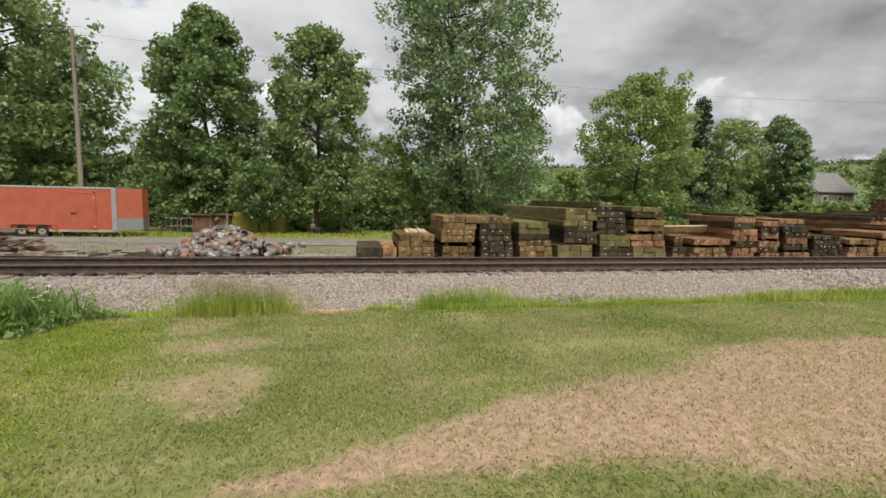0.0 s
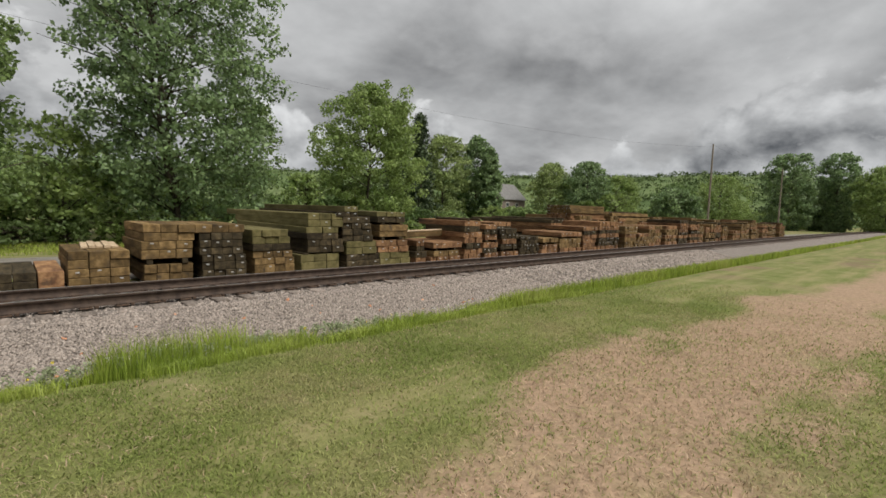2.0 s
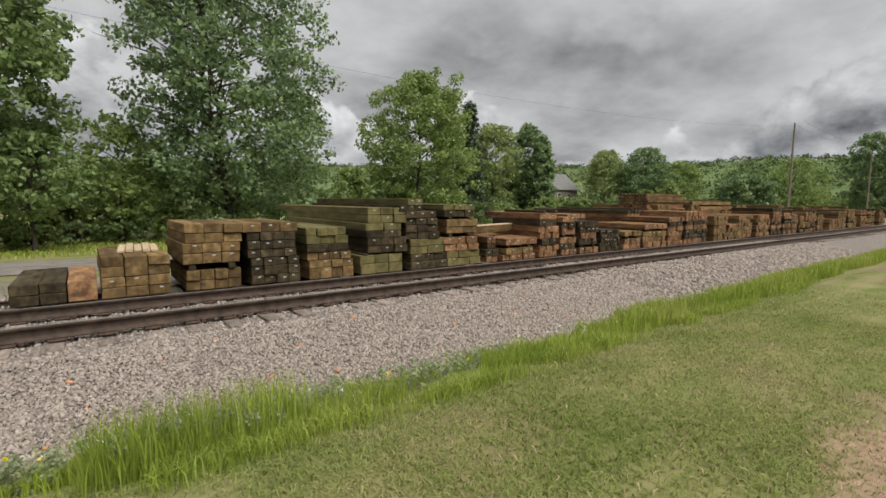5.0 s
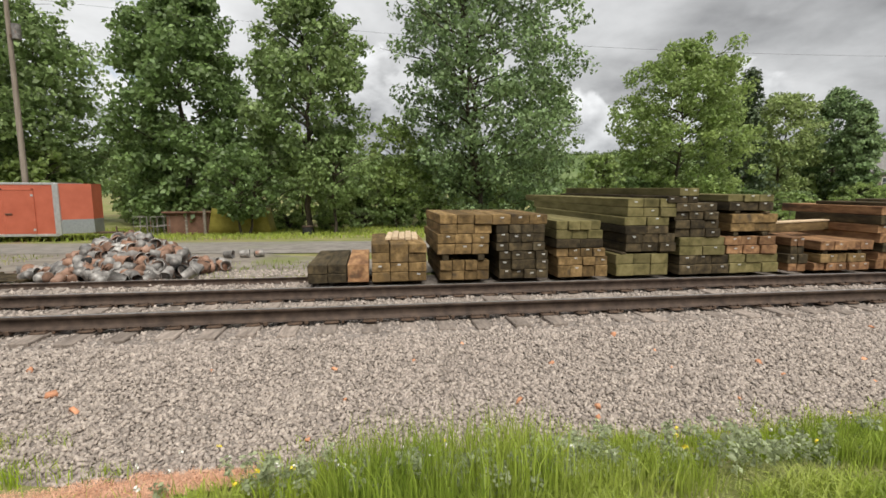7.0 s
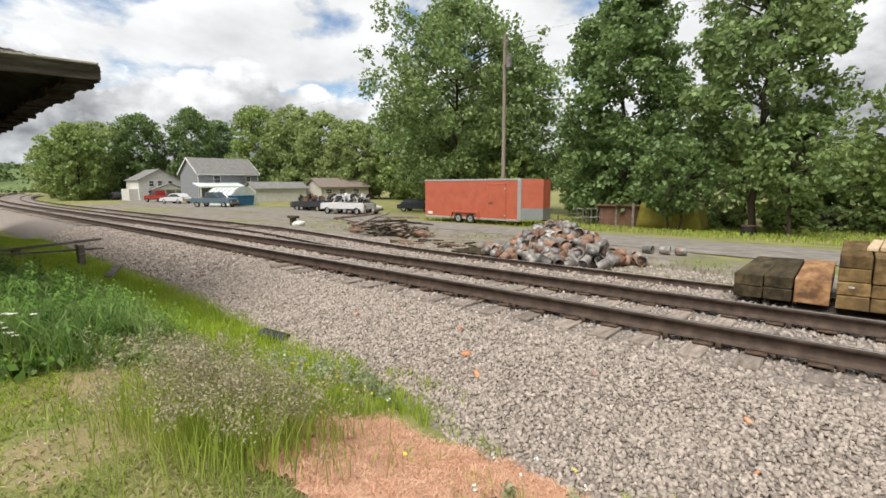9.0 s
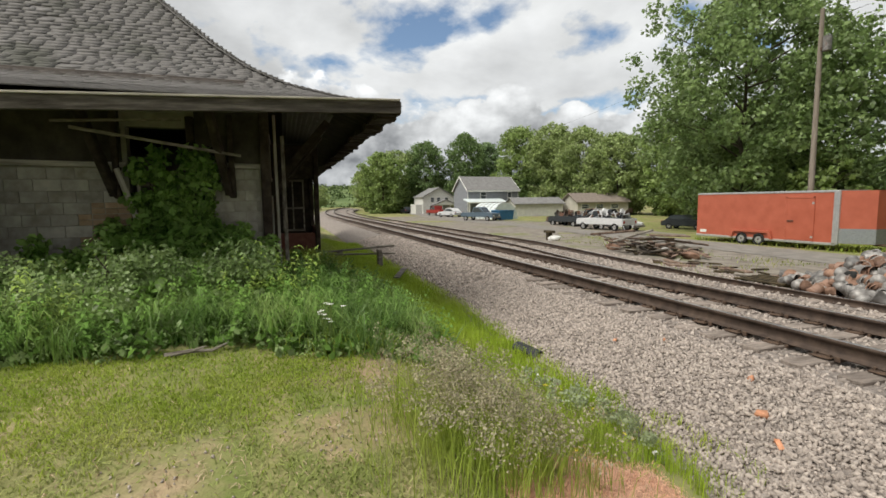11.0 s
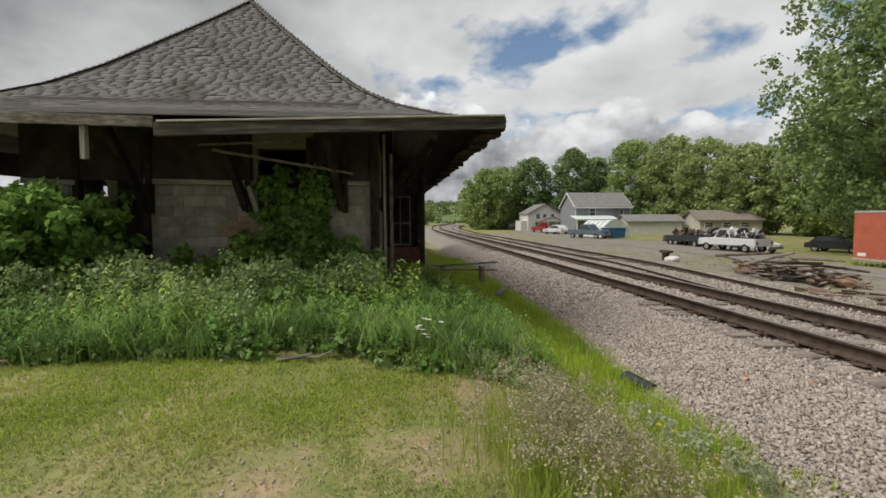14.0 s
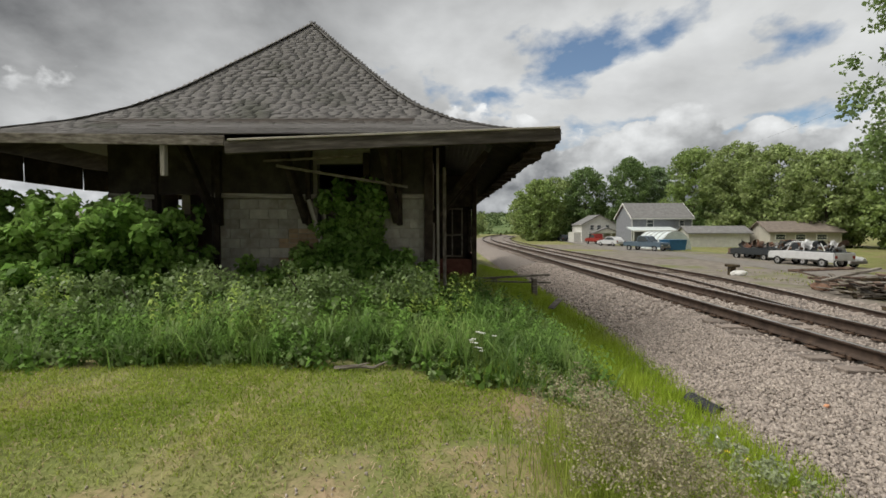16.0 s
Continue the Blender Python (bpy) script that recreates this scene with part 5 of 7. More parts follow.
def ridge_z(a, d):
    top = math.tan(radians(float(np.interp(math.degrees(a), RIDGE_A, RIDGE_E)))) * 500
    u = smooth01((d - 235) / 260)
    x, y = math.cos(a) * d, math.sin(a) * d
    return -1.6 + top * u + (2.2 * noise.noise((x * 0.11, y * 0.11, 1)) + 5 * noise.noise((x * 0.012, y * 0.012, 7))) * min(1, (d - 235) / 20)


ras, rds = np.arange(radians(-38), radians(228), 0.008), list(range(235, 520, 7))
verts = [(math.cos(a) * d, 10 + math.sin(a) * d, ridge_z(a, d)) for d in rds for a in ras]
nx = len(ras)
faces = [(j * nx + i, j * nx + i + 1, (j + 1) * nx + i + 1, (j + 1) * nx + i) for j in range(len(rds) - 1) for i in range(nx - 1)]
hill = raw("wooded_hill", verts, faces, m_far, smooth=True)
tagged(hill, "long wooded hill in the distance", "hill", kind="structure")
rs = np.random.RandomState(5)
cs, rr = [], []
for i in range(9000):
    a, d = rs.uniform(radians(-35), radians(225)), 240 + 265 * rs.random() ** 0.7
    cs.append((math.cos(a) * d, 10 + math.sin(a) * d, ridge_z(a, d) + rs.uniform(0.0, 2.5)))
    rr.append(rs.uniform(2.2, 4.2))
v, f = leaf_cloud(cs, rr, 170000, 1.5, rs, flat=0.4)
ridge = raw("distant_woods", v, f, m_far)
tagged(ridge, "distant wooded ridge in dull green", "woods", kind="stuff")

# ---------------------------------------------------------------- trailer
def wheel(parent, x, y, z, r, w, side=-1):
    """A wheel on an axle along y; its outer face towards side."""
    tyre = bmesh.new()
    prof = [(0.62, -0.5), (0.92, -0.5), (1.0, -0.32), (1.0, 0.32), (0.92, 0.5), (0.62, 0.5)]
    seg = 24
    rings = [[tyre.verts.new((x + r * p * math.cos(a), y + w * q, z + r * p * math.sin(a))) for p, q in prof] for a in (2 * math.pi * i / seg for i in range(seg))]
    for i in range(seg):
        u, v = rings[i], rings[(i + 1) % seg]
        for k in range(len(prof)):
            tyre.faces.new((u[k], u[(k + 1) % len(prof)], v[(k + 1) % len(prof)], v[k]))
    bmesh.ops.recalc_face_normals(tyre, faces=tyre.faces)
    wh = part("wheel", bmcyl((x, y + side * w * 0.30, z), (x, y + side * w * 0.42, z), r * 0.14, seg=12), m_iron, parent)
    part("tyre", tyre, m_tyre, wh, "black rubber tyre", smooth=True)
    rim = bmesh.new()
    cyl(rim, (x, y - w * 0.4, z), (x, y + w * 0.4, z), r * 0.62, seg=20, caps=False)
    cyl(rim, (x, y - w * 0.05, z), (x, y + w * 0.30 * side, z), r * 0.60, r * 0.52, seg=20)
    part("rim", rim, m_alu, wh, "grey steel rim")
    return wh


tr = thing("cargo_trailer", pose(0, 0, 0), "long red enclosed cargo trailer with grey nose", "trailer")
X0, X1, XN, Y0, Y1, ZB, ZT = -24.7, -15.8, -14.4, 34.2, 36.8, -1.02, 1.90
bm = bmesh.new()
prism(bm, [(X0, Y0), (X1, Y0), (XN, 35.0), (XN, 36.0), (X1, Y1), (X0, Y1)], "z", ZB + 0.12, ZT)
part("body", bm, m_trailer, tr, "faded red sheet metal body")
bm = bmesh.new()
prism(bm, [(X1 + 0.03, Y0 - 0.012), (XN + 0.015, 35.0 - 0.01), (XN + 0.015, 36.0), (X1, Y1 + 0.01)], "z", ZB + 0.13, -0.10)
part("stone_guard", bm, m_treadplate, tr, "grey tread plate stone guard")
part("corner_trim", bmbox(X1 - 0.16, Y0 - 0.03, ZB + 0.06, X1 + 0.14, Y0 + 0.1, ZT + 0.02, bevel=0.02), m_alu, tr, "bright aluminium corner trim")
part("roof_edge", bmbox(X0 - 0.02, Y0 - 0.025, ZT - 0.07, X1, Y0 + 0.05, ZT + 0.035, bevel=0.015), m_alu, tr, "dull aluminium roof edge")
part("lower_rail", bmbox(X0 - 0.02, Y0 - 0.03, ZB, X1 + 0.02, Y0 + 0.06, ZB + 0.14, bevel=0.015), m_alu, tr, "grey lower rail")
part("roof", bmbox(X0, Y0 + 0.06, ZT - 0.01, X1, Y1, ZT + 0.05, bevel=0.02), m_alu, tr, "pale metal roof")
dr = part("side_door", bmbox(-18.42, Y0 - 0.03, ZB + 0.16, -16.95, Y0 + 0.01, 1.55, bevel=0.01), m_trailer, tr, "red side door")
for a, b, c, d in ((-18.48, -18.38, ZB + 0.14, 1.62), (-16.98, -16.88, ZB + 0.14, 1.62), (-18.48, -16.88, 1.52, 1.62)):
    part("door_frame", bmbox(a, Y0 - 0.045, c, b, Y0, d, bevel=0.01), m_trailer, dr)
part("door_handle", bmbox(-18.35, Y0 - 0.09, 0.2, -18.0, Y0 - 0.05, 0.27, bevel=0.01), m_iron, dr, "dark latch bar")
for z in (-0.7, 1.2):
    part("hinge", bmbox(-17.02, Y0 - 0.06, z, -16.9, Y0 - 0.03, z + 0.12), m_alu, dr)
bm = bmesh.new()
prism(bm, [(-22.0, -0.92), (-21.9, -0.42), (-19.3, -0.42), (-19.15, -0.92), (-19.3, -0.92), (-19.45, -0.55), (-21.75, -0.55), (-21.85, -0.92)], "y", Y0 - 0.14, Y0 + 0.02)
part("fender", bm, m_trailer, tr, "pale red wheel fender")
for x in (-21.2, -20.05):
    wheel(tr, x, Y0 + 0.02, -0.98, 0.38, 0.24)
    wheel(tr, x, Y1 - 0.02, -0.98, 0.38, 0.24, 1)
part("tongue", bmbox(XN - 0.3, 35.4, ZB + 0.02, XN + 1.3, 35.6, ZB + 0.14, bevel=0.02), m_iron, tr, "dark steel tongue")
part("jack", bmcyl((XN + 1.0, 35.3, -1.38), (XN + 1.0, 35.3, -0.55), 0.04), m_iron, tr)
tr.matrix_basis = pose(1.48, 6.26, 1.54) @ Matrix.Scale(0.89, 4) @ pose(-1.48, -6.26, -1.55)
part("label_plate", bmbox(-24.4, Y0 - 0.012, -0.75, -23.9, Y0, -0.55), m_white, tr, "small white sign with unreadable bars")

# ---------------------------------------------------------------- utility poles and wires
def utility_pole(x, y, h, arm=False, r=0.16, lean=0.0, label="weathered wooden utility pole"):
    z = ground_z(x, y) - 0.1
    p = thing("utility_pole", pose(x, y, z, 0, lean, 0), label, "utility pole", "utility poles")
    part("shaft", bmcyl((0, 0, 0), (0, 0, h), r, r * 0.62, seg=12), m_polewood, p)
    if arm:
        part("crossarm", bmbox(-0.06, -1.1, h - 0.75, 0.06, 1.1, h - 0.62, bevel=0.01), m_polewood, p)
        for yy in (-1.0, -0.4, 0.4, 1.0):
            part("insulator", bmcyl((0, yy, h - 0.62), (0, yy, h - 0.44), 0.04, 0.03, seg=8), m_white, p)
    return p


pl = utility_pole(-16.95, 33.9, 12.75, r=0.165, label="tall weathered utility pole with a transformer")
part("transformer", bmcyl((0.34, 0, 10.5), (0.34, 0, 11.25), 0.20, seg=14), m_can_grey, pl, "grey can transformer")
part("meter_box", bmbox(0.1, -0.16, 10.55, 0.2, 0.16, 10.7), m_iron, pl)
utility_pole(75, 26, 13.0, label="bare wooden utility pole beyond the timber stacks")
utility_pole(110, 24.8, 12.2, label="bare wooden utility pole beyond the timber stacks")
utility_pole(150, 24.0, 12.0, label="bare wooden utility pole beyond the timber stacks")
pb = utility_pole(75, -0.6, 12.2, r=0.2, label="wooden utility pole beside the lawn with a short arm")
part("side_arm", bmbox(-0.05, -2.4, 8.0, 0.05, 0.0, 8.1, bevel=0.01), m_polewood, pb)
utility_pole(150, 3.6, 10.6, arm=True, label="wooden utility pole near the crossing")
utility_pole(185, 1.0, 10.0, arm=True, label="wooden utility pole near the crossing")


def wire(name, a, b, sag, label):
    a, b = Vector(a), Vector(b)
    bm = bmesh.new()
    pts = [a.lerp(b, i / 24) - Vector((0, 0, sag * 4 * (i / 24) * (1 - i / 24))) for i in range(25)]
    limb(bm, pts, 0.006, 0.006, 5)
    return tagged(part(name, bm, m_wire), label, "wire", "overhead wires")


wire("overhead_wire", (-16.95, 33.9, 11.4), (75, 26, 11.8), 2.2, "thin dark overhead power wire")
wire("overhead_wire", (-16.95, 33.9, 11.4), (-110, 40, 11.5), 2.0, "thin dark overhead power wire")
for yy in (-1.0, 0.4):
    wire("overhead_wire", (75, 26 + yy, 12.3), (110, 24.8 + yy, 11.5), 0.7, "thin dark wire between poles")
    wire("overhead_wire", (110, 24.8 + yy, 11.5), (150, 24.0 + yy, 11.3), 0.7, "thin dark wire between poles")
    wire("overhead_wire", (75, -0.6 + 0.1 * yy, 8.0 + 0.3 * yy), (150, 3.6 + yy, 10.0), 0.8, "thin dark wire between poles")
    wire("overhead_wire", (75, -0.6 + 0.1 * yy, 8.0 + 0.3 * yy), (60, -40 + yy, 8.5), 0.4, "thin dark wire leaving a pole")

# ---------------------------------------------------------------- heap of buckets
def bucket_mesh(mat, dent, taper, closed):
    bm = bmesh.new()
    seg, r, h = 18, 0.17, 0.36
    prof = [(r * taper, 0.0), (r * taper, 0.01), (r * 0.97, h - 0.03), (r * 1.04, h - 0.025), (r * 1.04, h), (r * 0.93, h), (r * 0.9 * taper + 0.01, 0.015)]
    rings = []
    rg = random.Random(int(dent * 100) + 3)
    ph = rg.uniform(0, 6)
    for p, z in prof:
        ring = []
        for i in range(seg):
            a = 2 * math.pi * i / seg
            k = 1 - dent * max(0, math.cos(a - ph)) ** 3 * math.sin(math.pi * min(1, z / h + 0.15))
            ring.append(bm.verts.new((p * k * math.cos(a), p * k * math.sin(a), z)))
        rings.append(ring)
    for u, v in zip(rings, rings[1:]):
        for i in range(seg):
            bm.faces.new((u[i], u[(i + 1) % seg], v[(i + 1) % seg], v[i]))
    bm.faces.new(rings[0][::-1])
    bm.faces.new(rings[-1])
    ob = part("bucket", bm, mat, smooth=True)
    me = ob.data
    bpy.data.objects.remove(ob)
    return me


bucket_kinds = [(bucket_mesh(m_can_grey, 0.1, 0.85, False), "dented grey metal bucket in a heap"), (bucket_mesh(m_can_grey, 0.45, 0.9, False), "crushed grey metal bucket in a heap"),
                (bucket_mesh(m_can_rust, 0.15, 0.85, False), "rusty pinkish metal bucket in a heap"), (bucket_mesh(m_tyre, 0.05, 0.9, False), "black plastic bucket in a heap")]
PX, PY = -4.55, 18.15
mound_v, mound_f = [], []
for j in range(9):
    for i in range(20):
        a = 2 * math.pi * i / 20
        f = 1 - j / 8
        mound_v.append((PX + 1.75 * f * math.cos(a) * (1 + 0.15 * noise.noise((i * 0.5, j, 0))), PY + 0.95 * f * math.sin(a), -0.60 + 0.85 * (1 - f ** 1.4)))
for j in range(8):
    for i in range(20):
        mound_f.append((j * 20 + i, j * 20 + (i + 1) % 20, (j + 1) * 20 + (i + 1) % 20, (j + 1) * 20 + i))
mound = raw("scrap_mound", mound_v, mound_f, m_scrap, smooth=True)
tagged(mound, "dark heap of crushed scrap under buckets", "scrap heap")
rng = random.Random(77)
for i in range(290):
    f = math.sqrt(rng.random())
    if i > 262:
        f = rng.uniform(1.0, 1.35)
    a = rng.uniform(0, 2 * math.pi)
    if f < 0.95 and math.sin(a) > 0.75:
        a = -a
    me, lab = bucket_kinds[rng.choices((0, 1, 2, 3), (3.5, 4, 4.2, 0.6))[0]]
    x, y = PX + 1.9 * f * math.cos(a), PY + 1.0 * f * math.sin(a)
    z = -0.60 + (0.92 * (1 - f ** 1.3) if f < 1 else 0) + (rng.uniform(0.05, 0.2))
    if f >= 1:
        z = ground_z(x, y) + 0.16
    ob = new("bucket", me)
    s = rng.uniform(0.62, 0.95)
    ob.matrix_basis = pose(x, y, z, rng.uniform(55, 125), rng.uniform(-40, 40), rng.uniform(0, 360)) @ Matrix.Translation((0, 0, -0.18)) @ Matrix.Diagonal((s, s, s, 1))
    tagged(ob, lab, "bucket", "heap of buckets")
for x, y, rz in ((-3.2, 21.1, 80), (-2.75, 21.2, 95), (-2.3, 21.2, 120), (-6.9, 18.0, 85), (-6.55, 18.1, 70)):
    ob = new("bucket", bucket_kinds[0][0])
    ob.matrix_basis = pose(x, y, ground_z(x, y) + 0.15, 90, 0, rz) @ Matrix.Diagonal((0.75, 0.75, 0.8, 1))
    tagged(ob, "grey metal bucket lying on its side", "bucket", "heap of buckets")


def plank_at(x, y, z, ln, w, h, rx, ry, rz, mat, name="scrap_board", label="broken dark board in a scrap heap", group="scrap boards"):
    bm = bmbox(-ln / 2, -w / 2, 0, ln / 2, w / 2, h, bevel=min(w, h) * 0.12, rough=min(w, h) * 0.1, rng=rng)
    ob = part(name, bm, mat)
    ob.matrix_basis = pose(x, y, z, rx, ry, rz)
    return tagged(ob, label, "board", group)


for i in range(52):
    x, y = -13.6 + rng.gauss(0, 1.1), 19.9 + rng.gauss(0, 0.35)
    plank_at(x, y, ground_z(x, y) + abs(rng.gauss(0.0, 0.3)), rng.uniform(0.8, 2.3), rng.uniform(0.08, 0.2), rng.uniform(0.03, 0.09), rng.uniform(-12, 12), rng.uniform(-14, 14), rng.uniform(-40, 40) + rng.choice((0, 0, 90)), rng.choice((m_scrap, m_scrap, m_oldwood, m_timber_dark)))
for i, (x, y, mat) in enumerate(((-15.4, 19.6, m_can_rust), (-13.2, 20.4, m_concrete), (-12.4, 19.7, m_scrap), (-12.9, 20.6, m_plank), (-11.6, 19.9, m_can_rust), (-20.6, 20.0, m_white))):
    bm = bmesh.new()
    bmesh.ops.create_icosphere(bm, subdivisions=2, radius=0.26)
    for v in bm.verts:
        v.co = Vector((v.co.x * 1.3, v.co.y, v.co.z * 0.6)) * (1 + 0.35 * noise.noise(v.co * 4 + Vector((i * 5, 0, 0))))
    ob = part("crumpled_sheet", bm, mat)
    ob.matrix_basis = pose(x, y, ground_z(x, y) + 0.12, 0, 0, i * 50)
    tagged(ob, "crumpled pale sheet lying beside scrap boards", "scrap", "scrap sheets")
for i in range(30):
    x, y = rng.uniform(-11.5, -6.8), 18.6 + rng.gauss(0, 0.4)
    plank_at(x, y, ground_z(x, y) + 0.02, rng.uniform(0.3, 1.0), rng.uniform(0.06, 0.16), rng.uniform(0.03, 0.08), rng.uniform(-6, 6), rng.uniform(-6, 6), rng.uniform(0, 180), rng.choice((m_scrap, m_timber_dark, m_oldwood)), "debris", "dark scrap debris beside the siding", "siding debris")
pal = thing("pallet", pose(-7.0, 17.6, -0.56, 0, 0, 4), "dark broken wooden pallet beside buckets", "pallet")
for k in range(5):
    part("slat", bmbox(-0.6, -0.5 + k * 0.23, 0.10, 0.6, -0.36 + k * 0.23, 0.13, bevel=0.004), m_timber_dark, pal)
for k in range(3):
    part("bearer", bmbox(-0.6 + k * 0.54, -0.5, 0.0, -0.5 + k * 0.54, 0.56, 0.10), m_timber_dark, pal)
st = thing("switch_stand", pose(-20.9, 19.85, ground_z(-20.9, 19.85)), "short dark switch stand stub beside the siding", "switch stand")
part("post", bmbox(-0.16, -0.14, 0, 0.10, 0.12, 0.42, bevel=0.02), m_timber_dark, st)
part("head", bmbox(-0.34, -0.18, 0.40, 0.34, 0.16, 0.52, bevel=0.02), m_timber_dark, st)

# ---------------------------------------------------------------- sheds and covers behind the road
sh = thing("low_shed", pose(-10.4, 39.0, ground_z(-10.4, 39)), "low dark rust-brown metal shed under trees", "shed")
part("body", bmbox(-1.3, -1.0, 0, 1.35, 1.5, 1.45, bevel=0.02), m_barn, sh)
part("roof", bmbox(-1.5, -1.2, 1.45, 1.5, 1.7, 1.56, bevel=0.02), m_barn, sh)
part("door_post", bmbox(-0.15, -1.06, 0, -0.02, -1.0, 1.45), m_oldwood, sh)
cv = thing("covered_stack", pose(-7.1, 38.6, ground_z(-7.1, 38.6)), "olive yellow tarp cover over a stack", "tarp cover")
bm = bmesh.new()
vs = box(bm, -2.0, -1.1, 0, 1.9, 1.1, 1.7, rough=0.08, rng=rng)
for v in vs:
    if v.co.z > 1:
        v.co.x *= 0.86
bmesh.ops.subdivide_edges(bm, edges=bm.edges[:], cuts=3, use_grid_fill=True)
for v in bm.verts:
    v.co += Vector((0, 0.07, 0.05)) * noise.noise(v.co * 2)
part("cover", bm, m_olive, cv, smooth=True)
part("edge_board", bmbox(-2.15, -1.2, 0, -2.0, -1.05, 1.72), m_oldwood, cv)
for k, x in enumerate((-12.9, -11.9)):
    cg = thing("wire_cage", pose(x, 37.6, ground_z(x, 37.6)), "grey wire cage standing under a tree", "cage", "wire cages")
    for px in (-0.4, 0, 0.4):
        for py in (-0.4, 0.4):
            part("upright", bmcyl((px, py, 0), (px, py, 1.25), 0.02, seg=6), m_can_grey, cg)
    for zz in (0.1, 0.65, 1.25):
        for py in (-0.4, 0.4):
            part("bar", bmcyl((-0.4, py, zz), (0.4, py, zz), 0.02, seg=6), m_can_grey, cg)
tb = thing("trash_barrel", pose(-2.55, 35.7, ground_z(-2.55, 35.7)), "dark rusted burn barrel beside a tree", "barrel")
part("drum", bmcyl((0, 0, 0), (0, 0, 0.62), 0.30, 0.31, seg=18), m_tyre, tb)
part("rim", bmcyl((0, 0, 0.60), (0, 0, 0.66), 0.34, seg=18), m_iron, tb)


# ---------------------------------------------------------------- houses
def house(name, x, y, rz, w, d, h, rise, wm, rm, label, windows=(), door=None, over=0.35, z=None):
    """Gable roof along x; front face at -y. windows: (x, z, width, height) on the front, or with a fifth value 'e' on the +x end."""
    z = ground_z(x, y) if z is None else z
    ob = thing(name, pose(x, y, z, 0, 0, rz), label, "house")
    bm = bmesh.new()
    prism(bm, [(0, -0.2), (d, -0.2), (d, h), (d / 2, h + rise), (0, h)], "x", -w / 2, w / 2)
    part("wall", bm, wm, ob)
    k = rise / (d / 2)
    for sgn in (-1, 1):
        bm = bmesh.new()
        a = (d / 2 - sgn * (d / 2 + over), h - over * k + 0.02)
        b = (d / 2, h + rise + 0.02)
        prism(bm, [a, b, (b[0], b[1] + 0.14), (a[0], a[1] + 0.14)], "x", -w / 2 - over, w / 2 + over)
        part("roof", bm, rm, ob)
    for s in windows:
        cx, cz, ww, hh = s[:4]
        if len(s) > 4:
            wn_ = part("window", bmbox(w / 2 - 0.02, cx - ww / 2, cz, w / 2 + 0.05, cx + ww / 2, cz + hh, bevel=0.01), m_white, ob)
            part("pane", bmbox(w / 2, cx - ww / 2 + 0.1, cz + 0.1, w / 2 + 0.065, cx + ww / 2 - 0.1, cz + hh - 0.1), m_glass, wn_)
            part("sash_bar", bmbox(w / 2, cx - ww / 2 + 0.1, cz + hh / 2 - 0.03, w / 2 + 0.08, cx + ww / 2 - 0.1, cz + hh / 2 + 0.03), m_white, wn_)
        else:
            wn_ = part("window", bmbox(cx - ww / 2, -0.05, cz, cx + ww / 2, 0.02, cz + hh, bevel=0.01), m_white, ob)
            part("pane", bmbox(cx - ww / 2 + 0.1, -0.065, cz + 0.1, cx + ww / 2 - 0.1, 0, cz + hh - 0.1), m_glass, wn_)
            part("sash_bar", bmbox(cx - ww / 2 + 0.1, -0.08, cz + hh / 2 - 0.03, cx + ww / 2 - 0.1, 0, cz + hh / 2 + 0.03), m_white, wn_)
    if door:
        part("door", bmbox(door - 0.5, -0.06, 0, door + 0.5, 0.02, 2.1, bevel=0.01), m_white, ob)
    return ob


# two-storey grey house: its long side with the porch faces +x
g = house("grey_house", -75.0, 41.5, 90, 11.0, 8.0, 5.0, 2.6, m_siding_grey, m_roof_grey, "two-storey grey house with white trim and porch",
          windows=((-2.2, 3.2, 1.3, 1.4), (3.6, 3.4, 1.0, 1.1), (1.8, 0.9, 1.2, 1.4)), door=-3.0)
part("porch_roof", prism(bmesh.new(), [(-3.0, 2.5), (0, 3.1), (0, 3.3), (-3.0, 2.65)], "x", -6.5, 1.6), m_tarp, g, "pale sloping porch roof")
for px in (-6.3, -4.4, -2.5, -0.5, 1.4):
    part("porch_post", bmbox(px - 0.09, -2.9, 0, px + 0.09, -2.72, 2.5), m_white, g, "white porch post")
part("porch_wall", bmbox(-6.3, -2.85, 0, 1.4, -2.75, 0.8), m_siding_grey, g)
part("eave_trim", bmbox(-5.8, -0.42, 4.62, 5.8, -0.34, 4.86), m_white, g, "white eave board")
for x_ in (-5.87, 5.80):
    for sg in (-1, 1):
        part("gable_trim", prism(bmesh.new(), [(4 + sg * 4.35, 4.66), (4, 7.48), (4, 7.76), (4 + sg * 4.35, 4.94)], "x", x_, x_ + 0.07), m_white, g, "white gable board")
part("porch_trim", bmbox(-6.55, -3.08, 2.42, 1.65, -3.0, 2.66), m_white, g, "white porch eave board")
part("corner_board", bmbox(5.42, -0.06, 0, 5.56, 0.06, 5.0), m_white, g)
part("corner_board", bmbox(-5.56, -0.06, 0, -5.42, 0.06, 5.0), m_white, g)
part("lean_to", bmbox(5.5, 1.0, 0, 8.0, 6.0, 2.4), m_siding_grey, g)
g.matrix_basis = g.matrix_basis @ Matrix.Diagonal((0.88, 0.88, 0.9, 1))
h2 = house("pale_house", -95.0, 33.4, 0, 9.0, 9.0, 4.4, 2.3, m_siding_white, m_roof_grey, "pale two-storey house with a gable and low porch",
           windows=((2.6, 3.0, 1.1, 1.3, "e"), (4.4, 3.0, 1.1, 1.3, "e"), (6.6, 3.0, 1.1, 1.3, "e"), (2.4, 0.8, 1.3, 1.4, "e")))
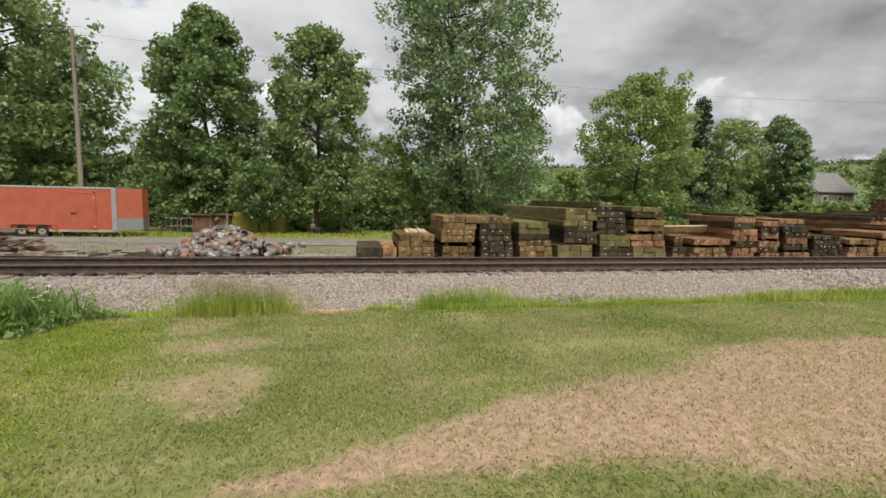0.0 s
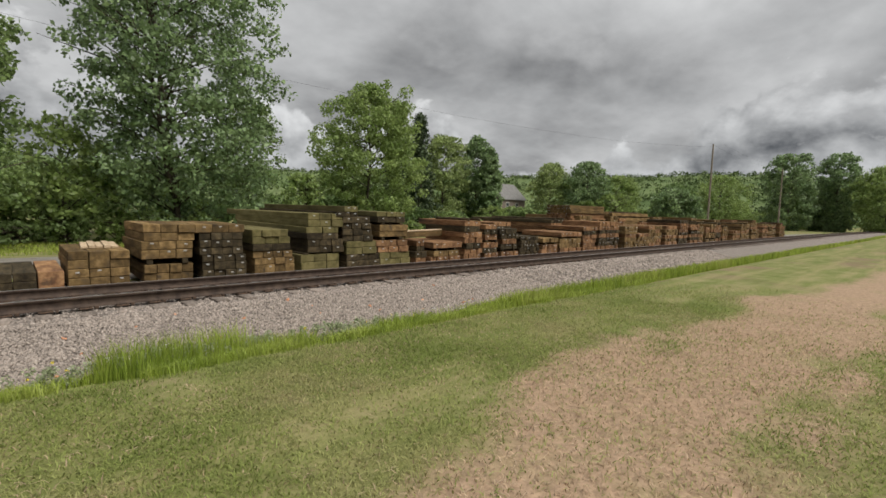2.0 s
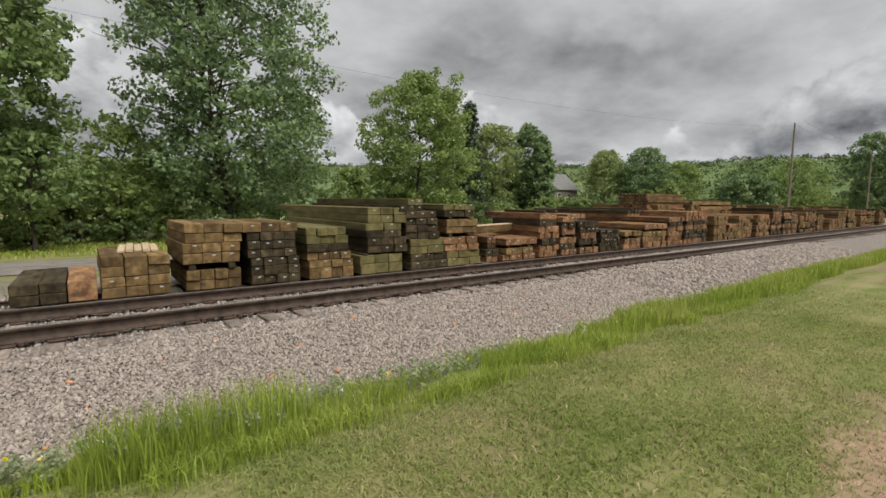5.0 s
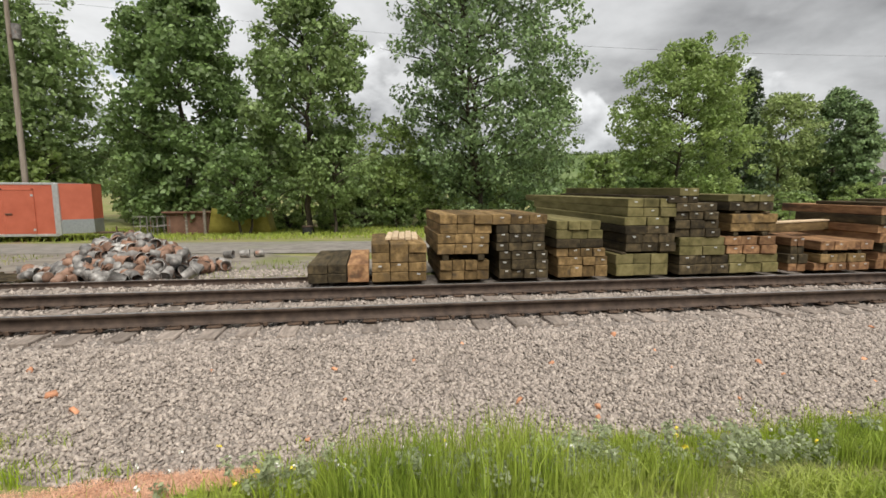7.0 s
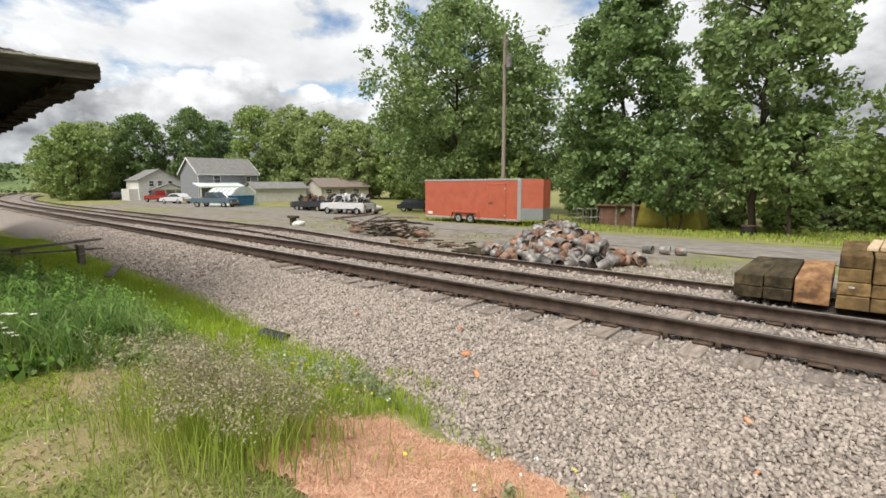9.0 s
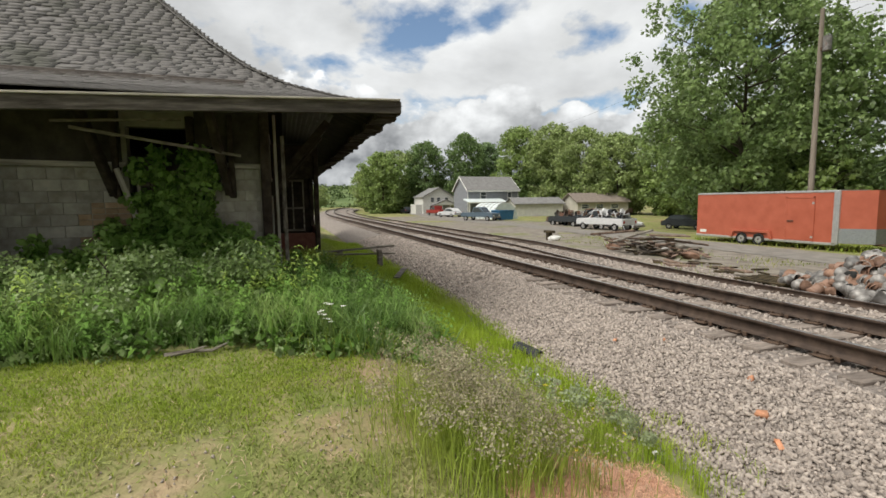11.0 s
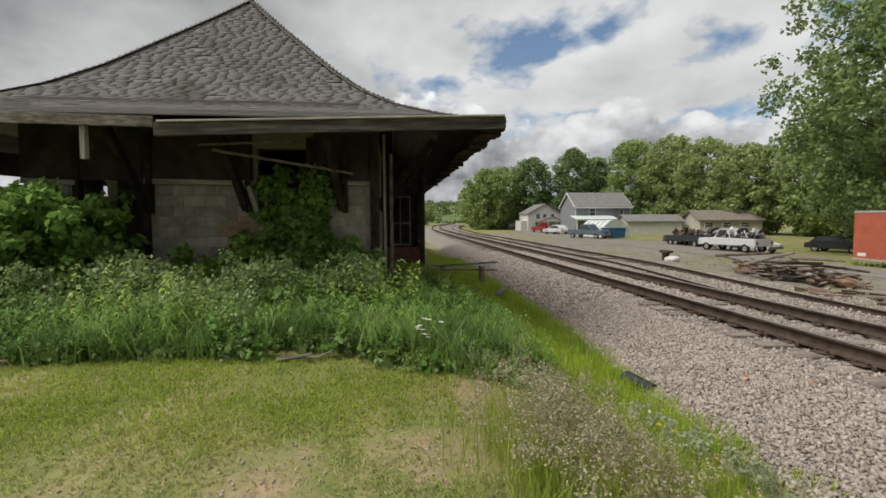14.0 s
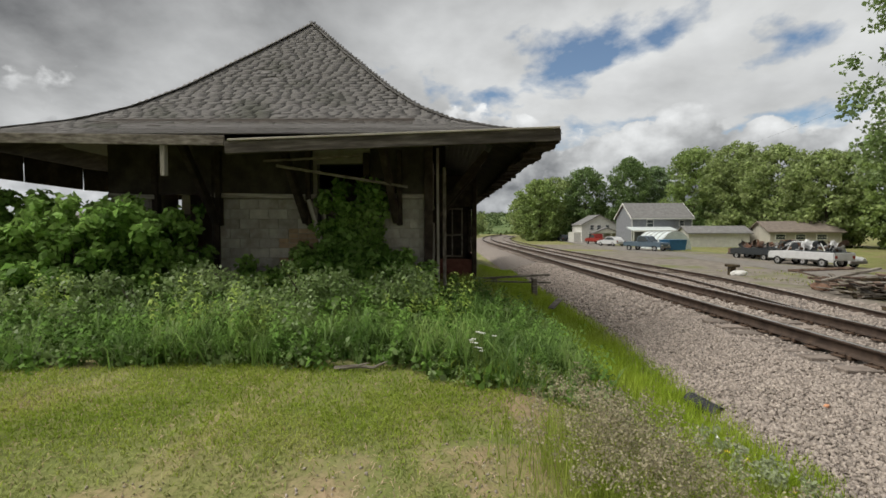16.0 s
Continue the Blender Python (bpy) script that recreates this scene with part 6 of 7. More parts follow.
part("porch_roof", prism(bmesh.new(), [(2.0, 2.4), (5.6, 3.7), (9.2, 2.4), (9.2, 2.2), (5.6, 3.45), (2.0, 2.2)], "x", 4.5, 7.2), m_roof_grey, h2, "small grey gabled porch roof")
part("porch_gable", prism(bmesh.new(), [(2.3, 2.3), (5.6, 3.45), (8.9, 2.3)], "x", 7.0, 7.1), m_siding_white, h2)
for py in (2.4, 4.6, 6.8, 8.9):
    part("porch_post", bmbox(6.9, py - 0.09, 0, 7.08, py + 0.09, 2.3), m_white, h2, "white porch post")
part("porch_wall", bmbox(6.94, 2.4, 0, 7.04, 6.8, 0.9), m_siding_white, h2)
part("side_wing", bmbox(-2.0, -1.8, 0, 3.6, 0.0, 2.5, bevel=0.02), m_siding_white, h2)
h2.matrix_basis = h2.matrix_basis @ Matrix.Diagonal((0.76, 0.76, 0.80, 1))
ga = house("beige_garage", -61.0, 54.0, 80, 8.5, 6.0, 2.2, 1.3, m_siding_beige, m_roof_brown, "low beige garage with brown hip roof",
           windows=((-3.0, 1.1, 1.3, 0.8), (-0.6, 1.1, 1.3, 0.8), (1.9, 1.1, 1.3, 0.8)))
for cx in (-3.0, 0.8):
    part("garage_door", bmbox(cx - 1.4, -0.05, 0, cx + 1.4, 0.01, 1.0), m_siding_white, ga)
cp = house("open_carport", -66.0, 45.5, 80, 8.0, 5.0, 2.0, 0.9, m_siding_white, m_roof_grey, "low pale carport with metal roof")
hp = house("far_house", 91.0, 75.0, 0, 9.5, 8.0, 6.3, 3.6, m_roof_brown, m_roof_grey, "far brown house with steep grey roof among trees",
           windows=((-2.0, 3.6, 1.2, 1.8), (1.5, 3.6, 1.2, 1.8)))
part("dormer", bmbox(3.0, -1.6, 0, 5.0, 0, 2.4), m_roof_brown, hp)
far_r = house("long_pale_building", -78.0, -62.0, 50, 26.0, 9.0, 3.0, 1.6, m_siding_white, m_roof_grey, "long pale low building behind the depot", windows=((-4, 1, 1.4, 1.2), (2, 1, 1.4, 1.2)))
lot = grid("pavement", list(np.arange(-30, -7.4, 1.5)), list(np.arange(-48, -3.0, 1.5)), lambda x, y: ground_z(x, y) + 0.03, m_lot)
tagged(lot, "pale gravel parking lot beside the depot", "pavement", kind="structure")
bx = thing("white_equipment_shed", pose(92, 1.0, ground_z(92, 1)), "small white equipment shed beside the line", "shed")
part("body", bmbox(-1.2, -1.5, 0, 1.2, 1.5, 2.75, bevel=0.03), m_white, bx)
part("roof", bmbox(-1.32, -1.62, 2.75, 1.32, 1.62, 2.86, bevel=0.03), m_can_grey, bx)
part("door", bmbox(-1.26, -0.5, 0.1, -1.2, 0.5, 2.1, bevel=0.01), m_white, bx)


# ---------------------------------------------------------------- vehicles
def vehicle(x, y, rz, paint_, label, kind="car", ln=4.5, wd=1.8, wreck=False):
    z = ground_z(x, y)
    v = thing("car" if kind == "car" else "pickup_truck", pose(x, y, z, 0, 0, rz), label, "car" if kind == "car" else "pickup truck", "parked vehicles")
    a, b = -ln / 2, ln / 2
    if kind == "car":
        low = [(a, 0.35), (a, 0.75), (a + 0.5, 0.92), (b - 1.3, 0.95), (b - 0.15, 0.78), (b, 0.62), (b, 0.32)]
        cab = [(a + 0.35, 0.92), (a + 1.0, 1.42), (b - 2.2, 1.45), (b - 1.25, 0.95)]
    else:
        low = [(a, 0.5), (a, 1.05), (b - 1.5, 1.08), (b - 0.1, 1.0), (b, 0.85), (b, 0.45)]
        cab = [(b - 3.35, 1.05), (b - 3.2, 1.75), (b - 2.2, 1.78), (b - 1.45, 1.07)]
    bm = prism(bmesh.new(), low, "y", -wd / 2, wd / 2)
    bmesh.ops.bevel(bm, geom=bm.edges[:], offset=0.05, segments=2, affect="EDGES")
    body = part("body", bm, paint_, v, smooth=False)
    if not wreck:
        bm = prism(bmesh.new(), cab, "y", -wd / 2 + 0.13, wd / 2 - 0.13)
        bmesh.ops.bevel(bm, geom=bm.edges[:], offset=0.05, segments=2, affect="EDGES")
        part("cabin", bm, paint_, v)
        cx = sum(p for p, _ in cab) / 4
        inner = [(cx + (p - cx) * 0.82, (0.98 if kind == "car" else 1.13) if q < 1.1 else q - 0.09) for p, q in cab]
        for s in (-1, 1):
            part("side_window", prism(bmesh.new(), inner, "y", s * (wd / 2 - 0.135), s * (wd / 2 - 0.118)), m_glass, v)
        hood = prism(bmesh.new(), [(cab[2][0] + 0.06, cab[2][1] - 0.1), (cab[3][0] - 0.02, cab[3][1] + 0.04), (cab[3][0] + 0.03, cab[3][1] + 0.04), (cab[2][0] + 0.12, cab[2][1] - 0.1)], "y", -wd / 2 + 0.25, wd / 2 - 0.25)
        part("windscreen", hood, m_glass, v)
    for wx in (a + 0.85, b - 0.85):
        for s in (-1, 1):
            wheel(v, wx, s * (wd / 2 - 0.1), 0.33, 0.33, 0.22, s)
    for s in (-1, 1):
        part("headlight", bmbox(b - 0.06, s * (wd / 2 - 0.3) - 0.15, 0.6, b + 0.02, s * (wd / 2 - 0.3) + 0.15, 0.75, bevel=0.02), m_white, v)
        part("tail_light", bmbox(a - 0.02, s * (wd / 2 - 0.2) - 0.1, 0.65, a + 0.05, s * (wd / 2 - 0.2) + 0.1, 0.85, bevel=0.02), m_car_red, v)
    part("bumper", bmbox(b - 0.02, -wd / 2 + 0.05, 0.36, b + 0.1, wd / 2 - 0.05, 0.55, bevel=0.03), m_can_grey, v)
    return v


vehicle(-80, 32.6, 190, m_car_red, "red pickup parked before a house", "pickup", 5.2)
vehicle(-71, 31.9, 200, m_car_white, "white sedan parked on gravel", "car")
vehicle(-55.5, 30.6, 30, m_car_blue, "dark blue pickup parked on gravel", "pickup", 5.2)
vehicle(-100, 32.0, 180, m_car_black, "dark car parked by a tree", "car")
vehicle(-108, 28.5, 180, m_car_black, "dark car parked far off", "car")
vehicle(-36.0, 45.0, 20, m_car_black, "dark sedan parked behind a trailer", "car")
vehicle(-36.5, 37.0, 15, m_car_white, "stripped white car in a junk row", "car", wreck=True)


def scrap_load(parent, rng, mats, a, b, z, n):
    """Torn and bent sheets, bars and a few odd wheels heaped on a wreck."""
    for k in range(n):
        bm = bmesh.new()
        w_, d_ = rng.uniform(0.3, 1.1), rng.uniform(0.25, 0.7)
        bmesh.ops.create_grid(bm, x_segments=4, y_segments=3, size=0.5)
        ph = rng.uniform(0, 6)
        for v in bm.verts:
            v.co = Vector((v.co.x * w_, v.co.y * d_, 0.12 * math.sin(v.co.x * 5 + ph) + 0.08 * math.cos(v.co.y * 6 + ph)))
        bmesh.ops.solidify(bm, geom=bm.faces[:], thickness=0.02)
        ob = part("bent_panel", bm, rng.choice(mats), parent)
        ob.matrix_basis = pose(rng.uniform(a, b), rng.uniform(-0.7, 0.7), z + rng.uniform(0, 0.45), rng.uniform(-70, 70), rng.uniform(-60, 60), rng.uniform(0, 360))
    for k in range(n // 2):
        x_, y_ = rng.uniform(a, b), rng.uniform(-0.7, 0.7)
        part("bent_bar", bmcyl((x_, y_, z - 0.05), (x_ + rng.uniform(-0.9, 0.9), y_ + rng.uniform(-0.5, 0.5), z + rng.uniform(0.2, 0.75)), 0.03, seg=6), rng.choice(mats), parent)


w1 = vehicle(-33.0, 32.8, 190, m_car_white, "stripped white pickup wreck with open cab frame", "pickup", 5.2, wreck=True)
for s_ in (-0.75, 0.75):
    for x_, lean_ in ((1.15, -0.45), (-0.3, 0.1)):
        part("cab_pillar", bmcyl((x_, s_, 1.0), (x_ + lean_, s_ * 0.9, 1.72), 0.045, seg=8), m_car_white, w1, "bare white cab pillar")
    part("roof_rail", bmcyl((0.7, s_ * 0.9, 1.72), (-0.2, s_ * 0.9, 1.72), 0.045, seg=8), m_car_white, w1)
# solid dark slab, added in place of the dark hollow of cab and bed
part("engine_bay", bmbox(-2.45, -0.8, 0.9, 0.9, 0.8, 1.12, bevel=0.04, rough=0.03, rng=rng), m_car_black, w1, "dark slab standing in for the open cab and bed")
scrap_load(w1, rng, (m_iron, m_car_black, m_can_grey, m_car_white), -2.4, 0.6, 1.15, 16)
for j, (x, y) in enumerate(((-41, 34.5), (-38.5, 35.6), (-44, 36.5))):
    w2 = vehicle(x, y, 185 + j * 9, (m_car_black, m_iron, m_scrap)[j], "stripped dark truck chassis in a junk row", "pickup", 5.0, wreck=True)
    scrap_load(w2, rng, (m_iron, m_car_black, m_can_grey, m_scrap, m_barn), -2.3, 1.9, 1.1, 14)
vehicle(-46, 41.0, 170, m_barn, "dull brown pickup parked behind wrecks", "pickup", 5.0)
dm = thing("blue_dumpster", pose(-55.0, 33.6, ground_z(-55, 33.6), 0, 0, 10), "blue metal dumpster beside a hoop shelter", "dumpster")
part("bin", prism(bmesh.new(), [(-1.0, 0.1), (1.0, 0.1), (1.2, 1.25), (-1.2, 1.25)], "x", -0.9, 0.9), m_blue_plastic, dm)
part("lid", bmbox(-0.95, -1.25, 1.25, 0.95, 1.25, 1.33, bevel=0.02), m_blue_plastic, dm)
hs_ = thing("hoop_shelter", pose(-61, 35.2, ground_z(-61, 35), 0, 0, 8), "pale hoop shelter with green end", "shelter")
arc = [(2.1 * math.cos(math.pi * i / 14), 2.3 * math.sin(math.pi * i / 14)) for i in range(15)]
part("cover", prism(bmesh.new(), arc, "x", -3.0, 2.8), m_tarp, hs_, smooth=False)
for k in range(6):
    bm = bmesh.new()
    limb(bm, [(-2.9 + k * 1.12, y, z + 0.01) for y, z in [(p * 1.01, q * 1.01) for p, q in arc]], 0.035, 0.035, 6)
    part("hoop", bm, m_can_grey, hs_)


# ---------------------------------------------------------------- grass, weeds and stones
def on_ground(xs, ys):
    return np.array([ground_z(float(a), float(b)) for a, b in zip(xs, ys)])


def blades(name, pos, height, width, rs, mat, bend=0.35, parent=None):
    """Curved two-segment grass blades standing on the given points."""
    n = len(pos)
    az, tw = rs.uniform(0, 2 * math.pi, n), rs.uniform(0, 2 * math.pi, n)
    d = np.stack([np.cos(az), np.sin(az), 0 * az], 1)
    s = np.stack([np.cos(tw), np.sin(tw), 0 * tw], 1)
    h, w = (height * rs.uniform(0.55, 1.15, n))[:, None], (width * rs.uniform(0.7, 1.3, n))[:, None]
    b = (bend * rs.uniform(0.2, 1.5, n))[:, None]
    up = np.array([0, 0, 1.0])
    v = np.empty((n, 5, 3))
    v[:, 0], v[:, 1] = pos - s * w / 2, pos + s * w / 2
    mid = pos + up * h * 0.55 + d * h * b * 0.28
    v[:, 2], v[:, 3] = mid + s * w * 0.4, mid - s * w * 0.4
    v[:, 4] = pos + up * h * (1 - 0.35 * b) + d * h * b
    k = np.arange(n)[:, None] * 5
    f = np.concatenate([k + [0, 1, 2], k + [0, 2, 3], k + [3, 2, 4]], 0)
    return raw(name, v.reshape(-1, 3), f, mat, parent)


def scatter(rs, n, x0, x1, y0, y1, keep):
    xs, ys = rs.uniform(x0, x1, n), rs.uniform(y0, y1, n)
    ok = np.array([rs.random() < keep(float(a), float(b)) for a, b in zip(xs, ys)])
    xs, ys = xs[ok], ys[ok]
    return np.stack([xs, ys, on_ground(xs, ys) - 0.005], 1)


def nz(x, y, s, k=0.0):
    return noise.noise((x * s, y * s, k))


def in_weeds(x, y):
    """The overgrown bed before the depot: 0 outside, 1 inside."""
    edge = -4.1 + 0.25 * nz(x, y, 0.8, 3) + 0.75 * smooth01((y - 4.5) / 3.5)
    return smooth01((edge - x) / 0.35) * (1 - smooth01((y - 7.7) / 0.8))


def strip_low(x):
    """Where the rough grass along the ballast begins."""
    return 7.62 + 0.25 * nz(x, 0, 0.5, 7) - 0.35 * smooth01((-x - 0.2) / 1.5) - 0.1 * smooth01((x - 6) / 6)


def mulch_here(x, y):
    a = math.hypot((x + 0.8) / 1.05, (y - 8.3) / 0.78)
    b = math.hypot((x - 0.1) / 0.6, (y - 8.95) / 0.42)
    return max(1 - smooth01((a + 0.4 * nz(x, y, 2.2, 5) - 0.75) / 0.25), 1 - smooth01((b + 0.4 * nz(x, y, 2.5, 6) - 0.75) / 0.25))


def worn_here(x, y):
    """Thin gravelly spots in the lawn."""
    d = min(math.hypot((x + 2.0) / 0.7, (y - 6.75) / 0.55), math.hypot((x + 1.2) / 0.5, (y - 4.3) / 0.7), math.hypot((x + 2.6) / 1.3, (y - 7.2) / 0.35), math.hypot((x + 1.4) / 1.1, (y - 5.6) / 0.5) + 0.15)
    return 1 - smooth01((d + 0.45 * nz(x, y, 1.7, 8) - 0.6) / 0.6)


att = ground.data.attributes.new("dry", "FLOAT", "POINT")
att.data.foreach_set("value", [max(dry_here(v.co.x, v.co.y), 0.5 * worn_here(v.co.x, v.co.y)) for v in ground.data.vertices])

rs = np.random.RandomState(21)
# mown lawn
pts = scatter(rs, 420000, -4.6, 14.0, 0.9, 8.2, lambda x, y: (0.85 - 0.74 * dry_here(x, y) - 0.72 * worn_here(x, y)) * (1 - in_weeds(x, y)) * (1 - 0.95 * smooth01((x - 6) / 8)) * (0.55 + 0.9 * (nz(x, y, 0.9, 2) + 0.25)) * (1 - mulch_here(x, y)))
fresh = pts[:, 0] + rs.normal(size=len(pts)) * 0.35 < -2.1
tagged(blades("lawn_grass", pts[fresh], 0.062, 0.009, rs, m_lawn_fresh, bend=1.3), "fresh yellow-green mown grass along the weed bed", "grass", kind="stuff")
lawn = blades("lawn_grass", pts[~fresh], 0.056, 0.009, rs, m_lawn_blade, bend=1.7)
tagged(lawn, "short mown lawn grass in green and straw", "grass", kind="stuff")
pts = scatter(rs, 90000, -4.0, 14.0, 0.9, 8.0, lambda x, y: (1 - 0.9 * smooth01((x - 6) / 8)) * max(0.9 * dry_here(x, y), 0.22 + 0.4 * nz(x, y, 0.8, 12), 0.3 * worn_here(x, y)) * (1 - in_weeds(x, y)) * (1 - mulch_here(x, y)))
dry = blades("dry_grass", pts, 0.05, 0.008, rs, m_dry_blade, bend=1.6)
tagged(dry, "dry straw-coloured cut grass on the lawn", "grass", kind="stuff")

pts = scatter(rs, 110000, -4.6, 1.0, -5.0, 0.9, lambda x, y: 0.75 * (1 - in_weeds(x, y)) * (0.55 + 0.9 * (nz(x, y, 0.9, 2) + 0.25)))
tagged(blades("lawn_grass", pts, 0.062, 0.010, rs, m_lawn_fresh, bend=1.3), "short mown lawn grass beside the weed bed", "grass", kind="stuff")

# rough grass along the ballast
def bare_bank(x, y):
    """The reseeded bank, free of tall grass."""
    return smooth01((x + 1.75) / 0.3) * (1 - smooth01((x - 0.15) / 0.3)) * smooth01((y - 7.55) / 0.2) * (1 - smooth01((y - 9.05) / 0.2))


def rough(x, y):
    lo, hi = strip_low(x), 9.03 + 0.14 * nz(x, 0, 1.1, 9) + 0.12 * nz(x, 0, 3.7, 2) + toe_shift(x)
    return smooth01((y - lo) / 0.3) * (1 - smooth01((y - hi) / 0.12)) * (1 - 0.93 * mulch_here(x, y)) * (1 - 0.9 * bare_bank(x, y))


def strip(n, x0, x1, hgt, wid, dens, label, mat, bend=0.3):
    p = scatter(rs, n, x0, x1, 7.2, 10.0, lambda x, y: rough(x, y) * dens(x, y))
    return tagged(blades("tall_grass", p, hgt, wid, rs, mat, bend), label, "grass", kind="stuff")


strip(60000, -3.2, 9.0, 0.20, 0.007, lambda x, y: smooth01((y - 8.2) / 0.3) * smooth01(0.55 + 1.6 * nz(x, y, 2.6, 17)), "bright green soft grass along the ballast edge", m_bright_grass, 0.25)
strip(42000, -2.5, 9.0, 0.31, 0.008, lambda x, y: 0.9 * smooth01(nz(x, y, 0.8, 4) * 2 + 0.55) * (1 - smooth01((y - 8.75) / 0.2)), "tall green grass beside the ballast", m_tall_grass, 0.3)
strip(80000, 8.0, 45.0, 0.42, 0.017, lambda x, y: (1 - 0.6 * smooth01((x - 12) / 20)) * smooth01(nz(x, y, 0.5, 4) * 2.4 + 0.7), "tall green grass along the ballast further off", m_tall_grass, 0.3)
strip(75000, -24.0, -2.6, 0.24, 0.010, lambda x, y: smooth01((y - 8.0) / 0.4), "bright green grass along the ballast edge", m_bright_grass, 0.3)
strip(3500, 1.2, 2.8, 0.55, 0.009, lambda x, y: 1.0 * (1 - smooth01((y - 8.8) / 0.2)), "clump of tall dark grass", m_tall_grass, 0.25)
strip(7000, 45.0, 150.0, 0.4, 0.06, lambda x, y: 0.8, "far rough grass along the line", m_tall_grass, 0.3)

# low tufts straying on to the stones and into the lawn
p = scatter(rs, 26000, -9.0, 14.0, 8.9, 9.75, lambda x, y: smooth01((nz(x, y, 2.3, 31) - 0.12) * 6) * (1 - smooth01((y - 9.05 - toe_shift(x)) / 0.45)) * (1 - mulch_here(x, y)))
p[:, 2] = [bed_z(float(a), float(b)) - 0.01 if b > 8.8 + toe_shift(float(a)) else c_ for a, b, c_ in p]
tagged(blades("grass_tufts", p, 0.15, 0.007, rs, m_bright_grass, 0.6), "small bright grass tufts on the ballast foot", "grass", kind="stuff")
p = scatter(rs, 60000, 0.2, 14.0, 7.0, 8.6, lambda x, y: smooth01((nz(x, y, 1.3, 33) + 0.12) * 4) * smooth01((y - 7.15) / 0.5))
tagged(blades("grass_tufts", p, 0.20, 0.008, rs, m_tall_grass, 0.7), "uneven green grass tufts at the lawn edge", "grass", kind="stuff")

# feathery seeding grass
c = np.array([-1.75, 7.55])
p = rs.normal(size=(3600, 2)) * (0.42, 0.30) + c
p = np.column_stack([p, on_ground(p[:, 0], p[:, 1])])
tagged(blades("seeding_grass", p, 0.46, 0.006, rs, m_tall_grass, 0.4), "clump of tall seeding grass", "grass", kind="stuff")
cs, rr = [], []
for i in range(230):
    q = rs.normal(size=2) * (0.42, 0.32) + c
    cs.append((q[0], q[1], ground_z(*q) + rs.uniform(0.30, 0.58)))
    rr.append(rs.uniform(0.05, 0.10))
v, f = leaf_cloud(cs, rr, 15000, 0.017, rs, flat=0.9)
tagged(raw("seed_heads", v, f, m_seed), "brownish feathery grass seed heads", "grass", kind="stuff")

# grey-green small-leaved plants in the strip
cs, rr = [], []
for cx_, cy_, n, sp in ((2.2, 8.3, 60, 0.35), (3.2, 8.35, 70, 0.4), (4.4, 8.3, 50, 0.4), (0.9, 8.6, 40, 0.25), (-2.3, 8.1, 30, 0.3), (-2.9, 8.9, 30, 0.25), (-2.2, 9.2, 25, 0.2)):
    for i in range(n):
        q = rs.normal(size=2) * sp * (1, 0.5) + (cx_, cy_)
        cs.append((q[0], q[1], ground_z(*q) + rs.uniform(0.05, 0.30)))
        rr.append(rs.uniform(0.04, 0.07))
v, f = leaf_cloud(cs, rr, 11000, 0.035, rs, flat=0.9)
tagged(raw("grey_weeds", v, f, m_leaf_grey), "grey-green small-leaved weeds in grass", "weeds", kind="stuff")
for nm, mat_, n, col in (("yellow_flowers", m_yellow_petal, 26, "tiny yellow flowers in the rough grass"), ("small_white_flowers", m_white_petal, 40, "tiny white flowers in the rough grass")):
    q = np.column_stack([rs.uniform(-3, 9, n), rs.uniform(8.0, 9.0, n)])
    cs = [(a, b, ground_z(a, b) + rs.uniform(0.2, 0.36)) for a, b in q]
    v, f = leaf_cloud(cs, [0.018] * n, n * 7, 0.022, rs)
    tagged(raw(nm, v, f, mat_), col, "flowers", kind="stuff")

# weed bed before the depot
leafy = [(m_weed_leaf, "bright leafy weeds in a dense bed"), (m_weed_leaf, "dense green nettles and weeds"), (m_leaf_a, "green leafy weeds by the wall")]
for j, (mat_, lab) in enumerate(leafy):
    cs, rr = [], []
    for i in range(1900):
        x, y = rs.uniform(-13.0 if rs.random() < 0.25 else -8.3, -3.4), rs.uniform(-6.0, 8.9)
        if x < WX + 0.1 and y < WY + 0.4:
            continue
        w = in_weeds(x, y)
        if rs.random() > w or (j == 0 and nz(x, y, 1.1, 3) < -0.05) or (j == 1 and nz(x, y, 1.1, 3) > 0.15):
            continue
        tall = 0.62 * (0.3 + 0.7 * smooth01((-4.0 - x) / 2.0)) * (1.0 - 0.55 * smooth01((y - 5.5) / 2.5)) * (0.8 + 0.6 * nz(x, y, 0.7, 5))
        cs.append((x, y, ground_z(x, y) + max(0.05, tall * rs.uniform(0.2, 0.95))))
        rr.append(rs.uniform(0.10, 0.2))
    v, f = leaf_cloud(cs, rr, 17000, (0.10, 0.075, 0.095)[j], rs, flat=0.7)
    tagged(raw("weed_leaves", v, f, mat_), lab, "weeds", kind="stuff")
p = scatter(rs, 62000, -8.3, -3.4, -6.0, 8.6, lambda x, y: in_weeds(x, y) * smooth01(nz(x, y, 0.9, 14) * 3 + 0.35))
tagged(blades("weed_grass", p, 0.58, 0.013, rs, m_weed_grass, 0.8), "tall dark grass among the weeds", "grass", kind="stuff")
p = scatter(rs, 26000, -20.0, -3.3, 6.2, 8.9, lambda x, y: in_weeds(x, y) * (0.4 + nz(x, y, 0.9, 15)))
tagged(blades("weed_grass", p, 0.34, 0.010, rs, m_tall_grass, 0.5), "rough green grass beside the depot", "grass", kind="stuff")


